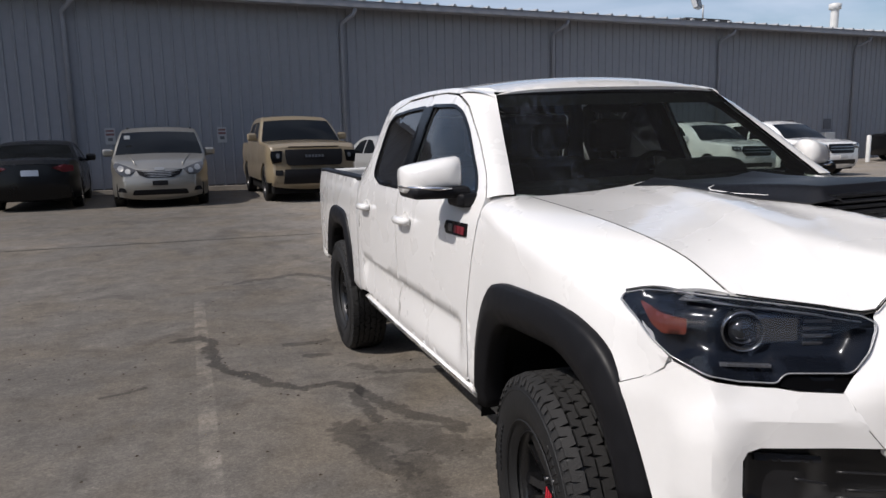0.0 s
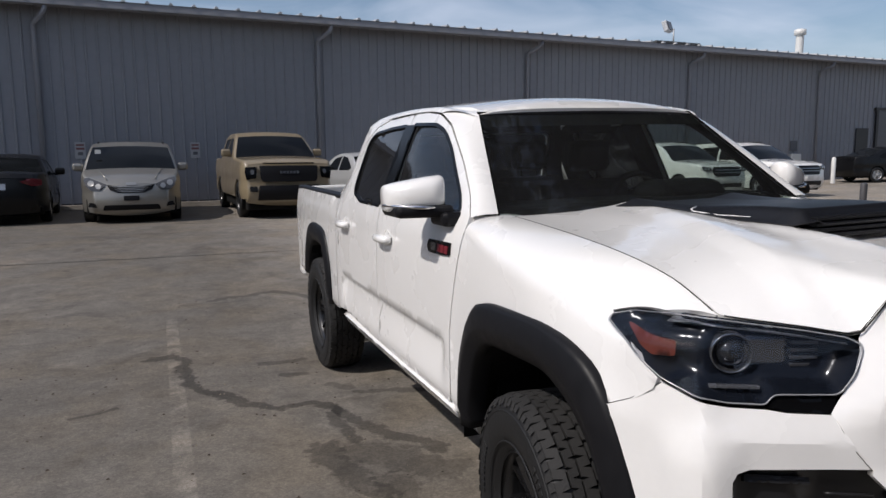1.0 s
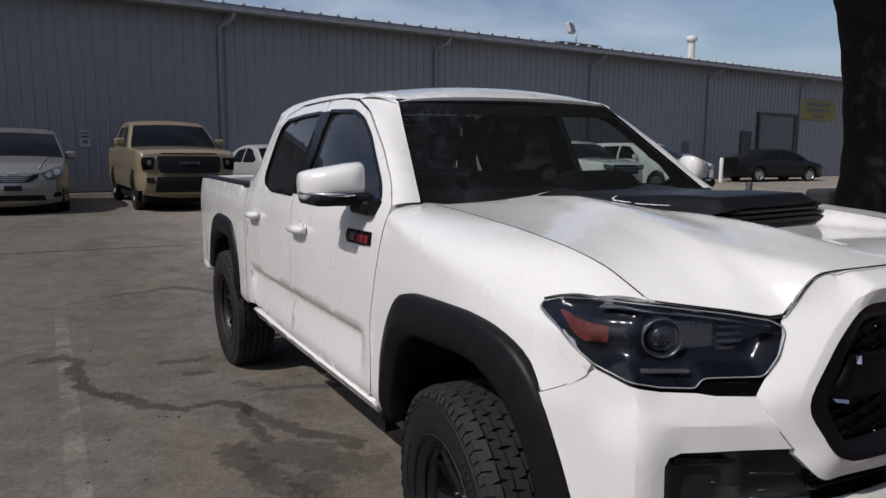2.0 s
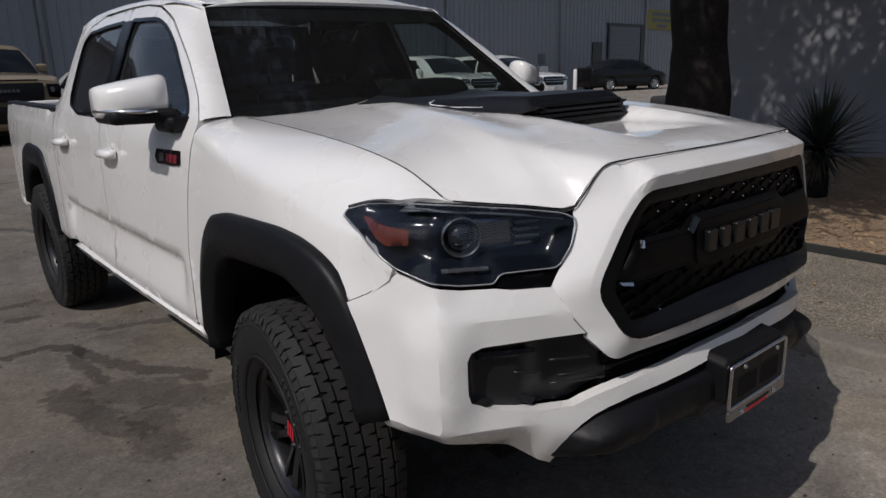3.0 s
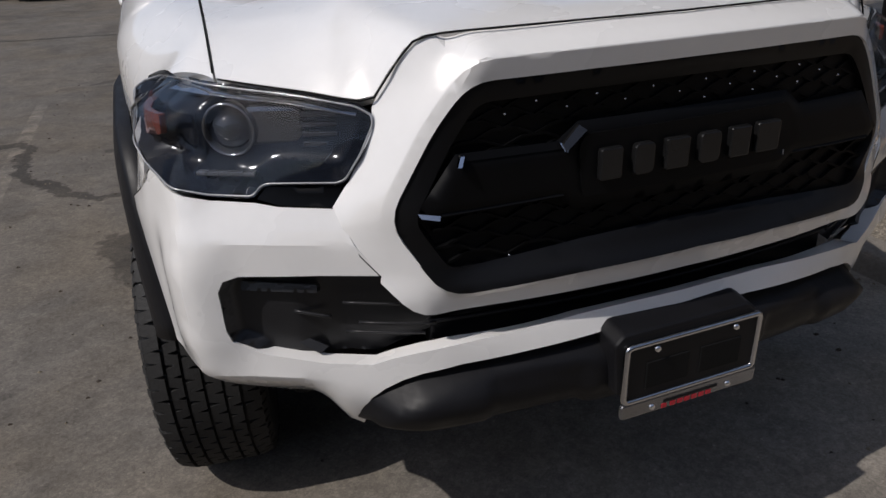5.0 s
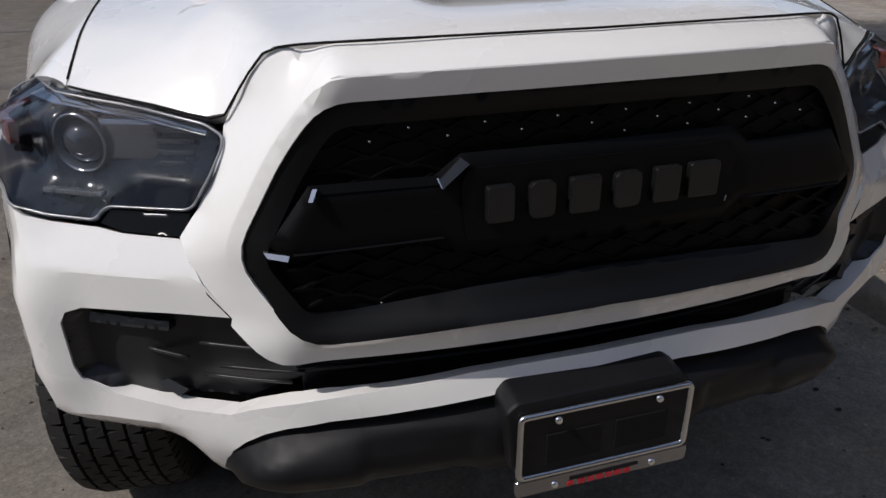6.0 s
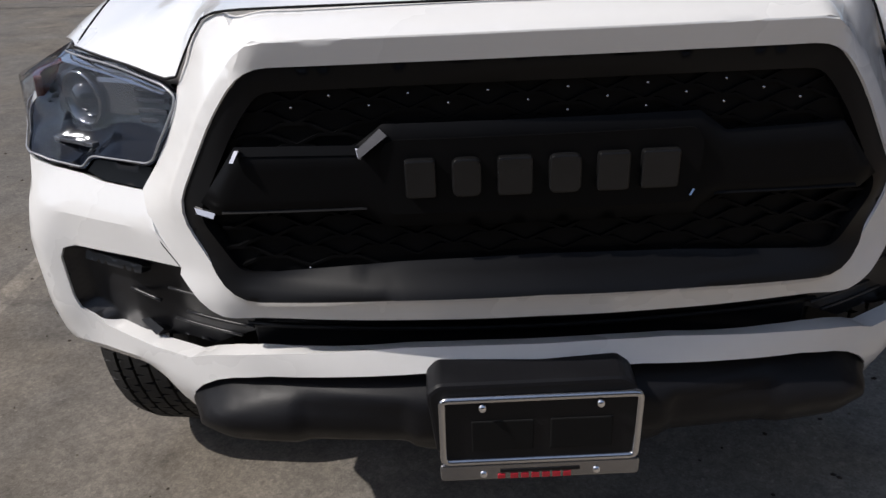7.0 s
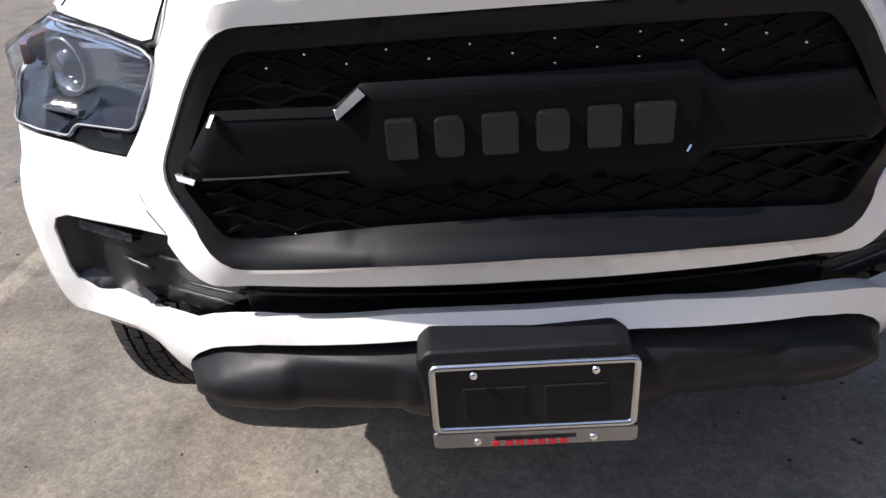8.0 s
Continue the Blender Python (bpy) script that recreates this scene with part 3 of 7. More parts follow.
def frame_ring(poly, w, fn, side, depth=0.012):
    return skin(poly, fn, (1, 0, 0.2), 0.025, holes=[shrink(poly, w)], depth=depth, side=side)


for s in (-1, 1):
    fd = part("front_door", skin(rounded(FDOOR, 0.025), side_fn, (1, 0, 0), 0.032, holes=[fwin], side=s, lines=crease_f), WHITE, pickup)
    part("window_frame", frame_ring(shrink(fwin, -0.006), 0.015, side_out(0.003), s), GLOSS, fd, "black window surround")
    part("window_pane", skin(shrink(fwin, 0.004), side_out(-0.010), (1, 0, 0.2), 0.05, depth=0, side=s), FRONTGLASS, fd, "lightly tinted door glass")
    rd = part("rear_door", skin(rounded(RDOOR, 0.02), side_fn, (1, 0, 0), 0.032, holes=[rwin], side=s, lines=crease_r), WHITE, pickup)
    part("window_frame", frame_ring(shrink(rwin, -0.006), 0.015, side_out(0.003), s), GLOSS, rd, "black window surround")
    part("window_pane", skin(shrink(rwin, 0.004), side_out(-0.010), (1, 0, 0.2), 0.05, depth=0, side=s), TINT, rd, "tinted door glass")
    part("door_lining", skin(shrink(rounded(FDOOR, 0.025), 0.012), side_out(-0.040), (1, 0, 0), 0.08, holes=[shrink(fwin, -0.004)], depth=0, side=s), TRIM, fd, "dark door lining")
    part("door_lining", skin(shrink(rounded(RDOOR, 0.02), 0.012), side_out(-0.040), (1, 0, 0), 0.08, holes=[shrink(rwin, -0.004)], depth=0, side=s), TRIM, rd, "dark door lining")
    part("pillar_cover", skin([(2.47, 1.20), (2.53, 1.73), (2.71, 1.73), (2.67, 1.20)], side_out(-0.046), (1, 0, 0), 0.08, depth=0.0, side=s), TRIM, pickup, "dark inner pillar cover")
    # black B-pillar strip
    part("pillar_trim", skin([(2.505, 1.295), (2.55, 1.692), (2.67, 1.692), (2.635, 1.295)], side_out(0.004), (1, 0, 0), 0.04, depth=0.004, side=s), GLOSS, pickup, "gloss black door pillar trim")
    for door, hy in ((fd, 2.46), (rd, 3.30)):
        cup = bmesh.new()
        x0 = float(side_x(hy, 1.135))
        lathe(cup, [(-0.012, 0.0), (-0.010, 0.025), (0.0015, 0.042)], 20, "x", (x0, hy - 0.02, 1.140))
        hb = bmesh.new()
        tube(hb, [(x0 + 0.002, hy - 0.10, 1.138), (x0 + 0.026, hy - 0.085, 1.138), (x0 + 0.034, hy - 0.03, 1.138), (x0 + 0.034, hy + 0.04, 1.136), (x0 + 0.026, hy + 0.085, 1.134), (x0 + 0.002, hy + 0.10, 1.133)], [0.016, 0.019, 0.020, 0.020, 0.020, 0.017], 10)
        for b in (cup, hb):
            for v in b.verts:
                v.co.x *= s
            bmesh.ops.recalc_face_normals(b, faces=b.faces[:])
        h = part("door_handle", hb, WHITE, door, "white door handle")
        part("handle_cup", cup, WHITE, door)
    # sill below the doors
    sill = skin([(1.638, 0.50), (1.638, 0.545), (3.42, 0.558), (3.42, 0.50)], side_out(0.012), (1, 0, -0.2), 0.05, depth=0.03, side=s)
    part("sill", sill, WHITE, pickup)
    bed = part("bed_side", skin(rounded(BEDSIDE, 0.02), side_fn, (1, 0, 0), 0.035, side=s), WHITE, pickup)
    rail = bmesh.new()
    box(rail, (0.79, 3.56, 1.27), (0.868, 5.33, 1.302), 0.012)
    for v in rail.verts:
        v.co.x = s * (v.co.x - 0.030 * max(0, v.co.y - 3.6))
    bmesh.ops.recalc_face_normals(rail, faces=rail.faces[:])
    part("bed_rail", rail, PLASTIC, bed, "black plastic bed rail cap")
    # cab corner behind the rear door, up to the roof
    CORNER = [(3.43, 1.252), (3.490, 1.112), (3.50, 0.96), (3.46, 0.82), (3.425, 0.70), (3.345, 0.60), (3.545, 0.58), (3.545, 1.285), (3.60, 1.30), (3.59, 1.46), (3.54, 1.60), (3.44, 1.69), (3.30, 1.735), (3.03, 1.744), (3.245, 1.708), (3.352, 1.625), (3.377, 1.50), (3.382, 1.36)]
    part("cab_corner", skin(CORNER, side_fn, (1, 0, 0), 0.035, side=s), WHITE, pickup)
    part("corner_lining", skin([(3.20, 0.62), (3.53, 0.62), (3.53, 1.30), (3.50, 1.58), (3.36, 1.70), (3.05, 1.735), (3.22, 1.70), (3.30, 1.63), (3.28, 1.49), (3.26, 1.37), (3.20, 1.31), (3.20, 1.10)], side_out(-0.045), (1, 0, 0), 0.08, depth=0.0, side=s), TRIM, pickup, "dark inner corner lining")
    # windshield pillar and roof edge
    zz = np.linspace(1.315, 1.71, 14)
    edge = [(0.745 - (z - 1.31) * 0.395, float(shield_fn(0.745 - (z - 1.31) * 0.395, z)[1]) - 0.011, z) for z in zz]
    door_front = smooth_curve([(1.545, 1.306), (1.616, 1.358), (1.705, 1.428), (1.815, 1.513), (1.935, 1.589), (2.07, 1.671), (2.235, 1.729)], 14)
    outer = [(float(side_x(y, z)), y, z) for y, z in door_front]
    flip = lambda c: [(s * p[0], p[1], p[2]) for p in c]
    part("windshield_pillar", ribbon(flip(edge), flip(outer), 6, 0.012, (s * 0.6, -0.7, 0.4)), WHITE, pickup)
    ys = np.linspace(2.0, 3.50, 24)
    ra = [(0.598, y, float(roof_fn(0.598, y)[2])) for y in ys]
    top_line = smooth_curve([(2.235, 1.731), (2.42, 1.748), (2.62, 1.752), (3.02, 1.747), (3.26, 1.728), (3.42, 1.69)], 24)
    rb = [(float(side_x(y, min(z, 1.744))), y, z) for y, z in top_line]
    part("roof_rail", ribbon(flip(ra), flip(rb), 6, 0.022, (s * 0.6, 0, 0.8)), WHITE, pickup)

# painted corner where hood, fender and pillar meet
for s in (-1, 1):
    foot = rounded([(0.655, 1.43), (0.705, 1.425), (0.72, 1.49), (0.80, 1.535), (0.842, 1.56), (0.842, 1.62), (0.76, 1.62), (0.66, 1.53)], 0.01)
    part("cowl_corner", skin(foot, lambda x, y: (x, y, 1.303 + 0.05 * (y - 1.43) - 0.02 * sstep(0.78, 0.85, x)), (0, 0, 1), 0.03, depth=0.01, side=s), WHITE, pickup)
# roof mouldings
for s in (-1, 1):
    bm = bmesh.new()
    tube(bm, [(s * 0.555, 2.08, 1.728), (s * 0.565, 2.16, 1.742), (s * 0.575, 2.34, 1.753), (s * 0.58, 2.56, 1.748)], [0.004, 0.010, 0.010, 0.004], 8)
    part("roof_moulding", bm, WHITE, pickup)
# roof
part("roof", skin([(x, 1.958 + 0.19 * x * x) for x in np.linspace(-0.60, 0.60, 15)] + [(0.60, 2.3), (0.60, 3.48), (-0.60, 3.48), (-0.60, 2.3)], roof_fn, (0, 0, 1), 0.05, depth=0.015), WHITE, pickup)
ws = [(0.745 - (z - 1.31) * 0.395, z) for z in np.linspace(1.27, 1.715, 12)]
ws_outline = np.array(ws + [(-x, z) for x, z in ws[::-1]])
shield = part("windshield", skin(ws_outline, shield_fn, (0, -1, 0.5), 0.06, depth=0), SHIELD, pickup, "clear laminated windshield")
band = skin(shrink(ws_outline, -0.007), lambda x, z: (x, shield_fn(x, z)[1] - 0.004, z), (0, -1, 0.5), 0.04, holes=[shrink(ws_outline, 0.008)], depth=0.004)
part("windshield_seal", band, GLOSS, shield, "black windshield border")
shade = [(0.745 - (z - 1.31) * 0.395 - 0.004, z) for z in (1.652, 1.68, 1.710)]
part("shade_band", skin(np.array(shade + [(-x, z) for x, z in shade[::-1]]), lambda x, z: (x, shield_fn(x, z)[1] + 0.004, z), (0, -1, 0.5), 0.05, depth=0), TRIM, shield, "dark band along the top of the glass")
part("cowl", skin([(-0.76, 1.36), (-0.40, 1.33), (0, 1.32), (0.40, 1.33), (0.76, 1.36), (0.76, 1.58), (0.4, 1.5), (0, 1.46), (-0.4, 1.5), (-0.76, 1.58)], lambda x, y: (x, y, 1.292 + 0.0 * x), (0, 0, 1), 0.06), PLASTIC, pickup, "black cowl panel")

part("cab_lining", skin([(-0.78, 0.62), (0.78, 0.62), (0.78, 1.30), (0.60, 1.71), (-0.60, 1.71), (-0.78, 1.30)], lambda x, z: (x, 3.54 - 0.24 * sstep(1.3, 1.75, z), z), (0, -1, 0), 0.08, holes=[rounded([(-0.62, 1.32), (0.62, 1.32), (0.54, 1.66), (-0.54, 1.66)], 0.05)], depth=0), TRIM, pickup, "dark cab lining")
# cab back wall with its window, tailgate, bed floor
back = part("cab_back", skin([(-0.80, 0.60), (0.80, 0.60), (0.80, 1.30), (0.62, 1.72), (-0.62, 1.72), (-0.80, 1.30)], lambda x, z: (x, 3.60 - 0.24 * sstep(1.3, 1.75, z), z), (0, 1, 0), 0.06, holes=[rounded([(-0.62, 1.32), (0.62, 1.32), (0.54, 1.66), (-0.54, 1.66)], 0.05)]), WHITE, pickup)
part("back_window", skin(rounded([(-0.615, 1.325), (0.615, 1.325), (0.535, 1.655), (-0.535, 1.655)], 0.05), lambda x, z: (x, 3.59 - 0.24 * sstep(1.3, 1.75, z), z), (0, 1, 0), 0.1, depth=0), TINT, pickup, "tinted back window")
bm = bmesh.new()
box(bm, (-0.79, 3.60, 0.76), (0.79, 5.30, 0.79), 0.005)
box(bm, (-0.80, 3.60, 0.78), (-0.74, 5.30, 1.28), 0.01)
box(bm, (0.74, 3.60, 0.78), (0.80, 5.30, 1.28), 0.01)
box(bm, (-0.80, 3.60, 0.78), (0.80, 3.64, 1.28), 0.01)
part("bed_liner", bm, PLASTIC, pickup, "black bed liner")
bm = bmesh.new()
box(bm, (-0.79, 5.30, 0.66), (0.79, 5.36, 1.29), 0.02)
part("tailgate", bm, WHITE, pickup)
bm = bmesh.new()
box(bm, (-0.83, 5.26, 0.50), (0.83, 5.44, 0.72), 0.05, seg=3)
part("rear_bumper", bm, WHITE, pickup)
for s in (-1, 1):
    bm = bmesh.new()
    box(bm, (0.70 if s > 0 else -0.80, 5.29, 0.86), (0.80 if s > 0 else -0.70, 5.372, 1.16), 0.02)
    part("tail_light", bm, RED, pickup, "red tail light")

# chassis, wheel housings
bm = bmesh.new()
box(bm, (-0.70, 0.42, 0.46), (0.70, 5.2, 0.62), 0.03)
box(bm, (-0.56, 0.30, 0.55), (0.56, 1.45, 1.10), 0.03)
box(bm, (-0.82, 1.50, 0.52), (0.82, 3.55, 0.62), 0.02)
box(bm, (-0.80, 1.44, 0.60), (0.80, 1.50, 1.28), 0.01)
box(bm, (-0.48, 0.5, 0.34), (-0.40, 5.0, 0.48), 0.01)
box(bm, (0.40, 0.5, 0.34), (0.48, 5.0, 0.48), 0.01)
box(bm, (-0.30, 0.42, 0.30), (0.30, 0.95, 0.46), 0.02)
part("chassis", bm, DARK, pickup, "black underbody and frame rails")
bm = bmesh.new()
tube(bm, [(-0.75, REAR_AXLE, HUB), (0.75, REAR_AXLE, HUB)], 0.05)
lathe(bm, [(-0.16, 0.05), (-0.1, 0.13), (0.1, 0.13), (0.16, 0.05)], 16, "x", (0, REAR_AXLE, HUB))
part("rear_axle", bm, DARK, pickup)
bm = bmesh.new()
tube(bm, [(-0.75, FRONT_AXLE, HUB), (0.75, FRONT_AXLE, HUB)], 0.04)
part("front_axle", bm, DARK, pickup)
for s in (-1, 1):
    for yc in (FRONT_AXLE, REAR_AXLE):
        bm = bmesh.new()
        A = [(s * (0.905 if yc < 2 else 0.87), yc + 0.52 * math.cos(a), HUB + 0.02 + 0.56 * math.sin(a)) for a in np.linspace(0.12, math.pi - (0.62 if yc < 2 else 0.12), 24)]
        B = [(s * 0.55, p[1], p[2]) for p in A]
        bm = ribbon(A, B, 2, 0, (0, 0, -1))
        part("wheel_housing", bm, DARK, pickup, "black wheel housing")
# white printed bracket under the bed, seen behind the rear wheel
bm = bmesh.new()
box(bm, (-0.645, 4.00, 0.20), (-0.625, 4.02, 0.33), 0.003)
box(bm, (-0.64, 4.00, 0.20), (-0.50, 4.02, 0.222), 0.003)
box(bm, (-0.64, 4.00, 0.315), (-0.58, 4.02, 0.33), 0.003)
part("under_bed_bracket", bm, WHITEPRINT, pickup, "pale steel bracket under the bed")

# wheels
def tyre_mesh():
    bm = bmesh.new()
    w = 0.1325
    prof = [(-0.085, 0.205), (-0.112, 0.225), (-0.128, 0.265), (-w, 0.30), (-0.130, 0.335), (-0.121, 0.366), (-0.108, 0.376), (0.108, 0.376), (0.121, 0.366), (0.130, 0.335), (w, 0.30), (0.128, 0.265), (0.112, 0.225), (0.085, 0.205)]
    lathe(bm, prof, 72, "x")
    return bm


def tread_mesh():
    """Staggered all-terrain tread blocks with grooves between."""
    bm = bmesh.new()
    rows = [(-0.120, -0.080, 0.0, 78), (-0.076, -0.043, 0.5, 88), (-0.040, -0.0015, 0.2, 84), (0.0015, 0.040, 0.7, 84), (0.043, 0.076, 0.1, 88), (0.080, 0.120, 0.3, 78)]
    for x0, x1, ph, n in rows:
        for i in range(n):
            a0 = (i + ph) / n * 2 * math.pi
            a1 = a0 + 2 * math.pi / n * (0.91 + 0.05 * math.sin(i * 2.1))
            sk = 0.010 * (1 if i % 2 else -1)
            vs = []
            for r, g in ((0.372, 0.0), (0.3895, 0.0022)):
                for x, a in ((x0 + g, a0 + sk), (x1 - g, a0 - sk), (x1 - g, a1 - sk), (x0 + g, a1 + sk)):
                    rr = r - (0.010 if abs(x) > 0.10 else 0.0)
                    vs.append(bm.verts.new((x, rr * math.cos(a), rr * math.sin(a))))
            for q in ((4, 5, 6, 7), (0, 4, 7, 3), (1, 2, 6, 5), (0, 1, 5, 4), (3, 7, 6, 2)):
                bm.faces.new([vs[k] for k in q])
    for sg in (-1, 1):
        for i in range(78):
            a0, a1 = 2 * math.pi * (i + 0.05) / 78, 2 * math.pi * (i + 0.75) / 78
            vs = []
            for x, r in ((0.1165, 0.377), (0.1265, 0.360 if i % 2 else 0.352)):
                for a in (a0, a1):
                    for dx in (0.0, 0.0045):
                        vs.append(bm.verts.new((sg * (x + dx - 0.001), r * math.cos(a), r * math.sin(a))))
            for q in ((1, 3, 7, 5), (0, 1, 5, 4), (2, 6, 7, 3), (0, 2, 3, 1), (4, 5, 7, 6)):
                bm.faces.new([vs[k] for k in q])
    bmesh.ops.recalc_face_normals(bm, faces=bm.faces[:])
    return bm


def rim_mesh():
    bm = bmesh.new()
    lathe(bm, [(-0.10, 0.205), (-0.095, 0.215), (-0.088, 0.213), (-0.082, 0.200), (-0.060, 0.192), (0.06, 0.185), (0.09, 0.21)], 48, "x")
    for k in range(6):
        a = 2 * math.pi * k / 6
        m = Matrix.Rotation(a, 4, "X")
        for d in (-1, 1):
            vs = []
            for r, y0, y1, x in ((0.055, 0.004, 0.030, -0.048), (0.12, 0.012, 0.036, -0.062), (0.192, 0.022, 0.050, -0.074)):
                for yy, xx in ((y0, x), (y1, x + 0.006), (y1, x + 0.045), (y0, x + 0.045)):
                    vs.append(bm.verts.new(m @ Vector((xx, d * yy, r))))
            for i in range(2):
                for j in range(4):
                    bm.faces.new((vs[4 * i + j], vs[4 * i + (j + 1) % 4], vs[4 * i + 4 + (j + 1) % 4], vs[4 * i + 4 + j]))
    lathe(bm, [(-0.052, 0.0), (-0.052, 0.060), (-0.044, 0.072), (0.02, 0.075)], 30, "x")
    for k in range(6):
        a = 2 * math.pi * (k + 0.5) / 6
        lathe(bm, [(-0.062, 0.0), (-0.062, 0.010), (-0.030, 0.011)], 6, "x", (0, 0.0575 * math.cos(a), 0.0575 * math.sin(a)))
    lathe(bm, [(-0.030, 0.06), (-0.030, 0.155), (-0.01, 0.158)], 40, "x")
    bmesh.ops.recalc_face_normals(bm, faces=bm.faces[:])
    return bm


wheel = None
for i, (s, yc) in enumerate(((-1, FRONT_AXLE), (-1, REAR_AXLE), (1, FRONT_AXLE), (1, REAR_AXLE))):
    steer = -7 if yc == FRONT_AXLE else 0
    m = Matrix.Translation((s * (0.828 if yc < 2 else 0.785), yc - (0.012 if yc < 2 else 0), HUB + 0.012)) @ Matrix.Rotation(radians(steer + (180 if s > 0 else 0)), 4, "Z") @ Matrix.Rotation(radians(25 * i + 12), 4, "X") @ Matrix.Diagonal((1.0, 1.024, 1.024, 1.0))
    if wheel is None:
        wheel = part("wheel", tyre_mesh(), RUBBER, pickup, "black all-terrain tyre on a black alloy wheel")
        part("tread", tread_mesh(), TREAD, wheel, "dusty black tread")
        sw = bmesh.new()
        for r0 in (0.243, 0.338):
            lathe(sw, [(-0.1255 if r0 < 0.3 else -0.1305, r0 - 0.003), (-0.1300 if r0 < 0.3 else -0.1325, r0), (-0.1255 if r0 < 0.3 else -0.1285, r0 + 0.003)], 72, "x")
        part("sidewall_rib", sw, RUBBER, wheel)
        sw = bmesh.new()
        for a0, cnt in ((0.4, 9), (2.5, 7), (4.4, 9)):
            for q in range(cnt):
                box(sw, (-0.1345, -0.007, 0.284), (-0.130, 0.007, 0.312), 0.001, Matrix.Rotation(a0 + q * 0.075, 4, "X"))
        tagged(part("sidewall_moulding", sw, RUBBER, wheel, "plain moulded marks"), kind="stuff")
        part("rim", rim_mesh(), RIM, wheel, "black six-spoke alloy rim")
        cap = bmesh.new()
        lathe(cap, [(-0.064, 0.0), (-0.064, 0.036), (-0.060, 0.040), (-0.05, 0.041)], 28, "x")
        hubcap = part("hub_cap", cap, GLOSS, wheel, "black hub cap with a red emblem")
        em = bmesh.new()
        for dy in (-0.017, 0.0, 0.017):
            box(em, (-0.0665, dy - 0.006, -0.026), (-0.064, dy + 0.006, 0.026), 0.001)
        part("hub_emblem", em, RED, wheel, "red bars")
        wheel.matrix_basis = m
    else:
        copy_thing(wheel, m)

# ---- the pickup's face ----
BEZEL = plain("black_bezel_plastic", (0.013, 0.013, 0.0145), 0.36, var=0.2, scale=300, spec=0.4)
# painted bumper cover: a band round each corner, joined by the bar under the grille
COVER = [(U(0.612), 0.972), (U(0.70), 0.975), (U(0.736), 0.981), (U(0.809), 0.984), (U(0.857), 0.996), (U(0.886), 1.019), (U(0.893), 1.004), (U(0.911), 0.962), (U(0.9255), 0.926), (U(0.917), 0.80), (U(0.908), 0.66), (U(0.904), 0.632), (U(0.89), 0.622), (U(0.84), 0.614), (U(0.755), 0.588), (U(0.70), 0.556), (U(0.67), 0.539), (U(0.635), 0.522), (U(0.612), 0.512), (U(0.604), 0.540), (U(0.600), 0.578), (U(0.583), 0.611), (U(0.560), 0.634), (U(0.528), 0.654), (U(0.495), 0.667), (U(0.43), 0.682)]
FOG_TOP = [(U(0.548), 0.862), (U(0.65), 0.861), (U(0.77), 0.857)]
FOG = [(U(0.793), 0.849), (U(0.802), 0.83), (U(0.801), 0.752), (U(0.795), 0.728), (U(0.75), 0.701), (U(0.65), 0.685), (U(0.577), 0.684)]
low_r = COVER + [(U(0.30), 0.696), (U(0.16), 0.707)]
top_r = [(U(0.12), 0.746), (U(0.21), 0.744), (U(0.295), 0.737), (U(0.39), 0.728), (U(0.45), 0.720), (U(0.50), 0.710), (U(0.545), 0.697)] + FOG[::-1] + FOG_TOP[::-1] + [(U(0.585), 0.915)]
flipu = lambda pts: [(-u, z) for u, z in pts[::-1]]
cover = low_r + [(0.0, 0.709)] + flipu(low_r) + flipu(top_r) + [(0.0, 0.748)] + top_r
creases = [[(k * U(0.625), z), (k * U(0.77), z), (k * U(0.80), z)] for k in (-1, 1) for z in (0.917, 0.927)] + [[(k * U(a), z) for z in (0.67, 0.75, 0.83, 0.91)] for k in (-1, 1) for a in (0.836, 0.848, 0.8575)] + [[(k * U(0.62), z), (k * U(0.88), z)] for k in (-1, 1) for z in (0.644, 0.654)]
part("bumper_cover", skin(cover, bumper_fn, (0, -1, 0), 0.022, depth=0.035, lines=creases, sharp=0.30), WHITE, pickup, "white painted bumper cover")
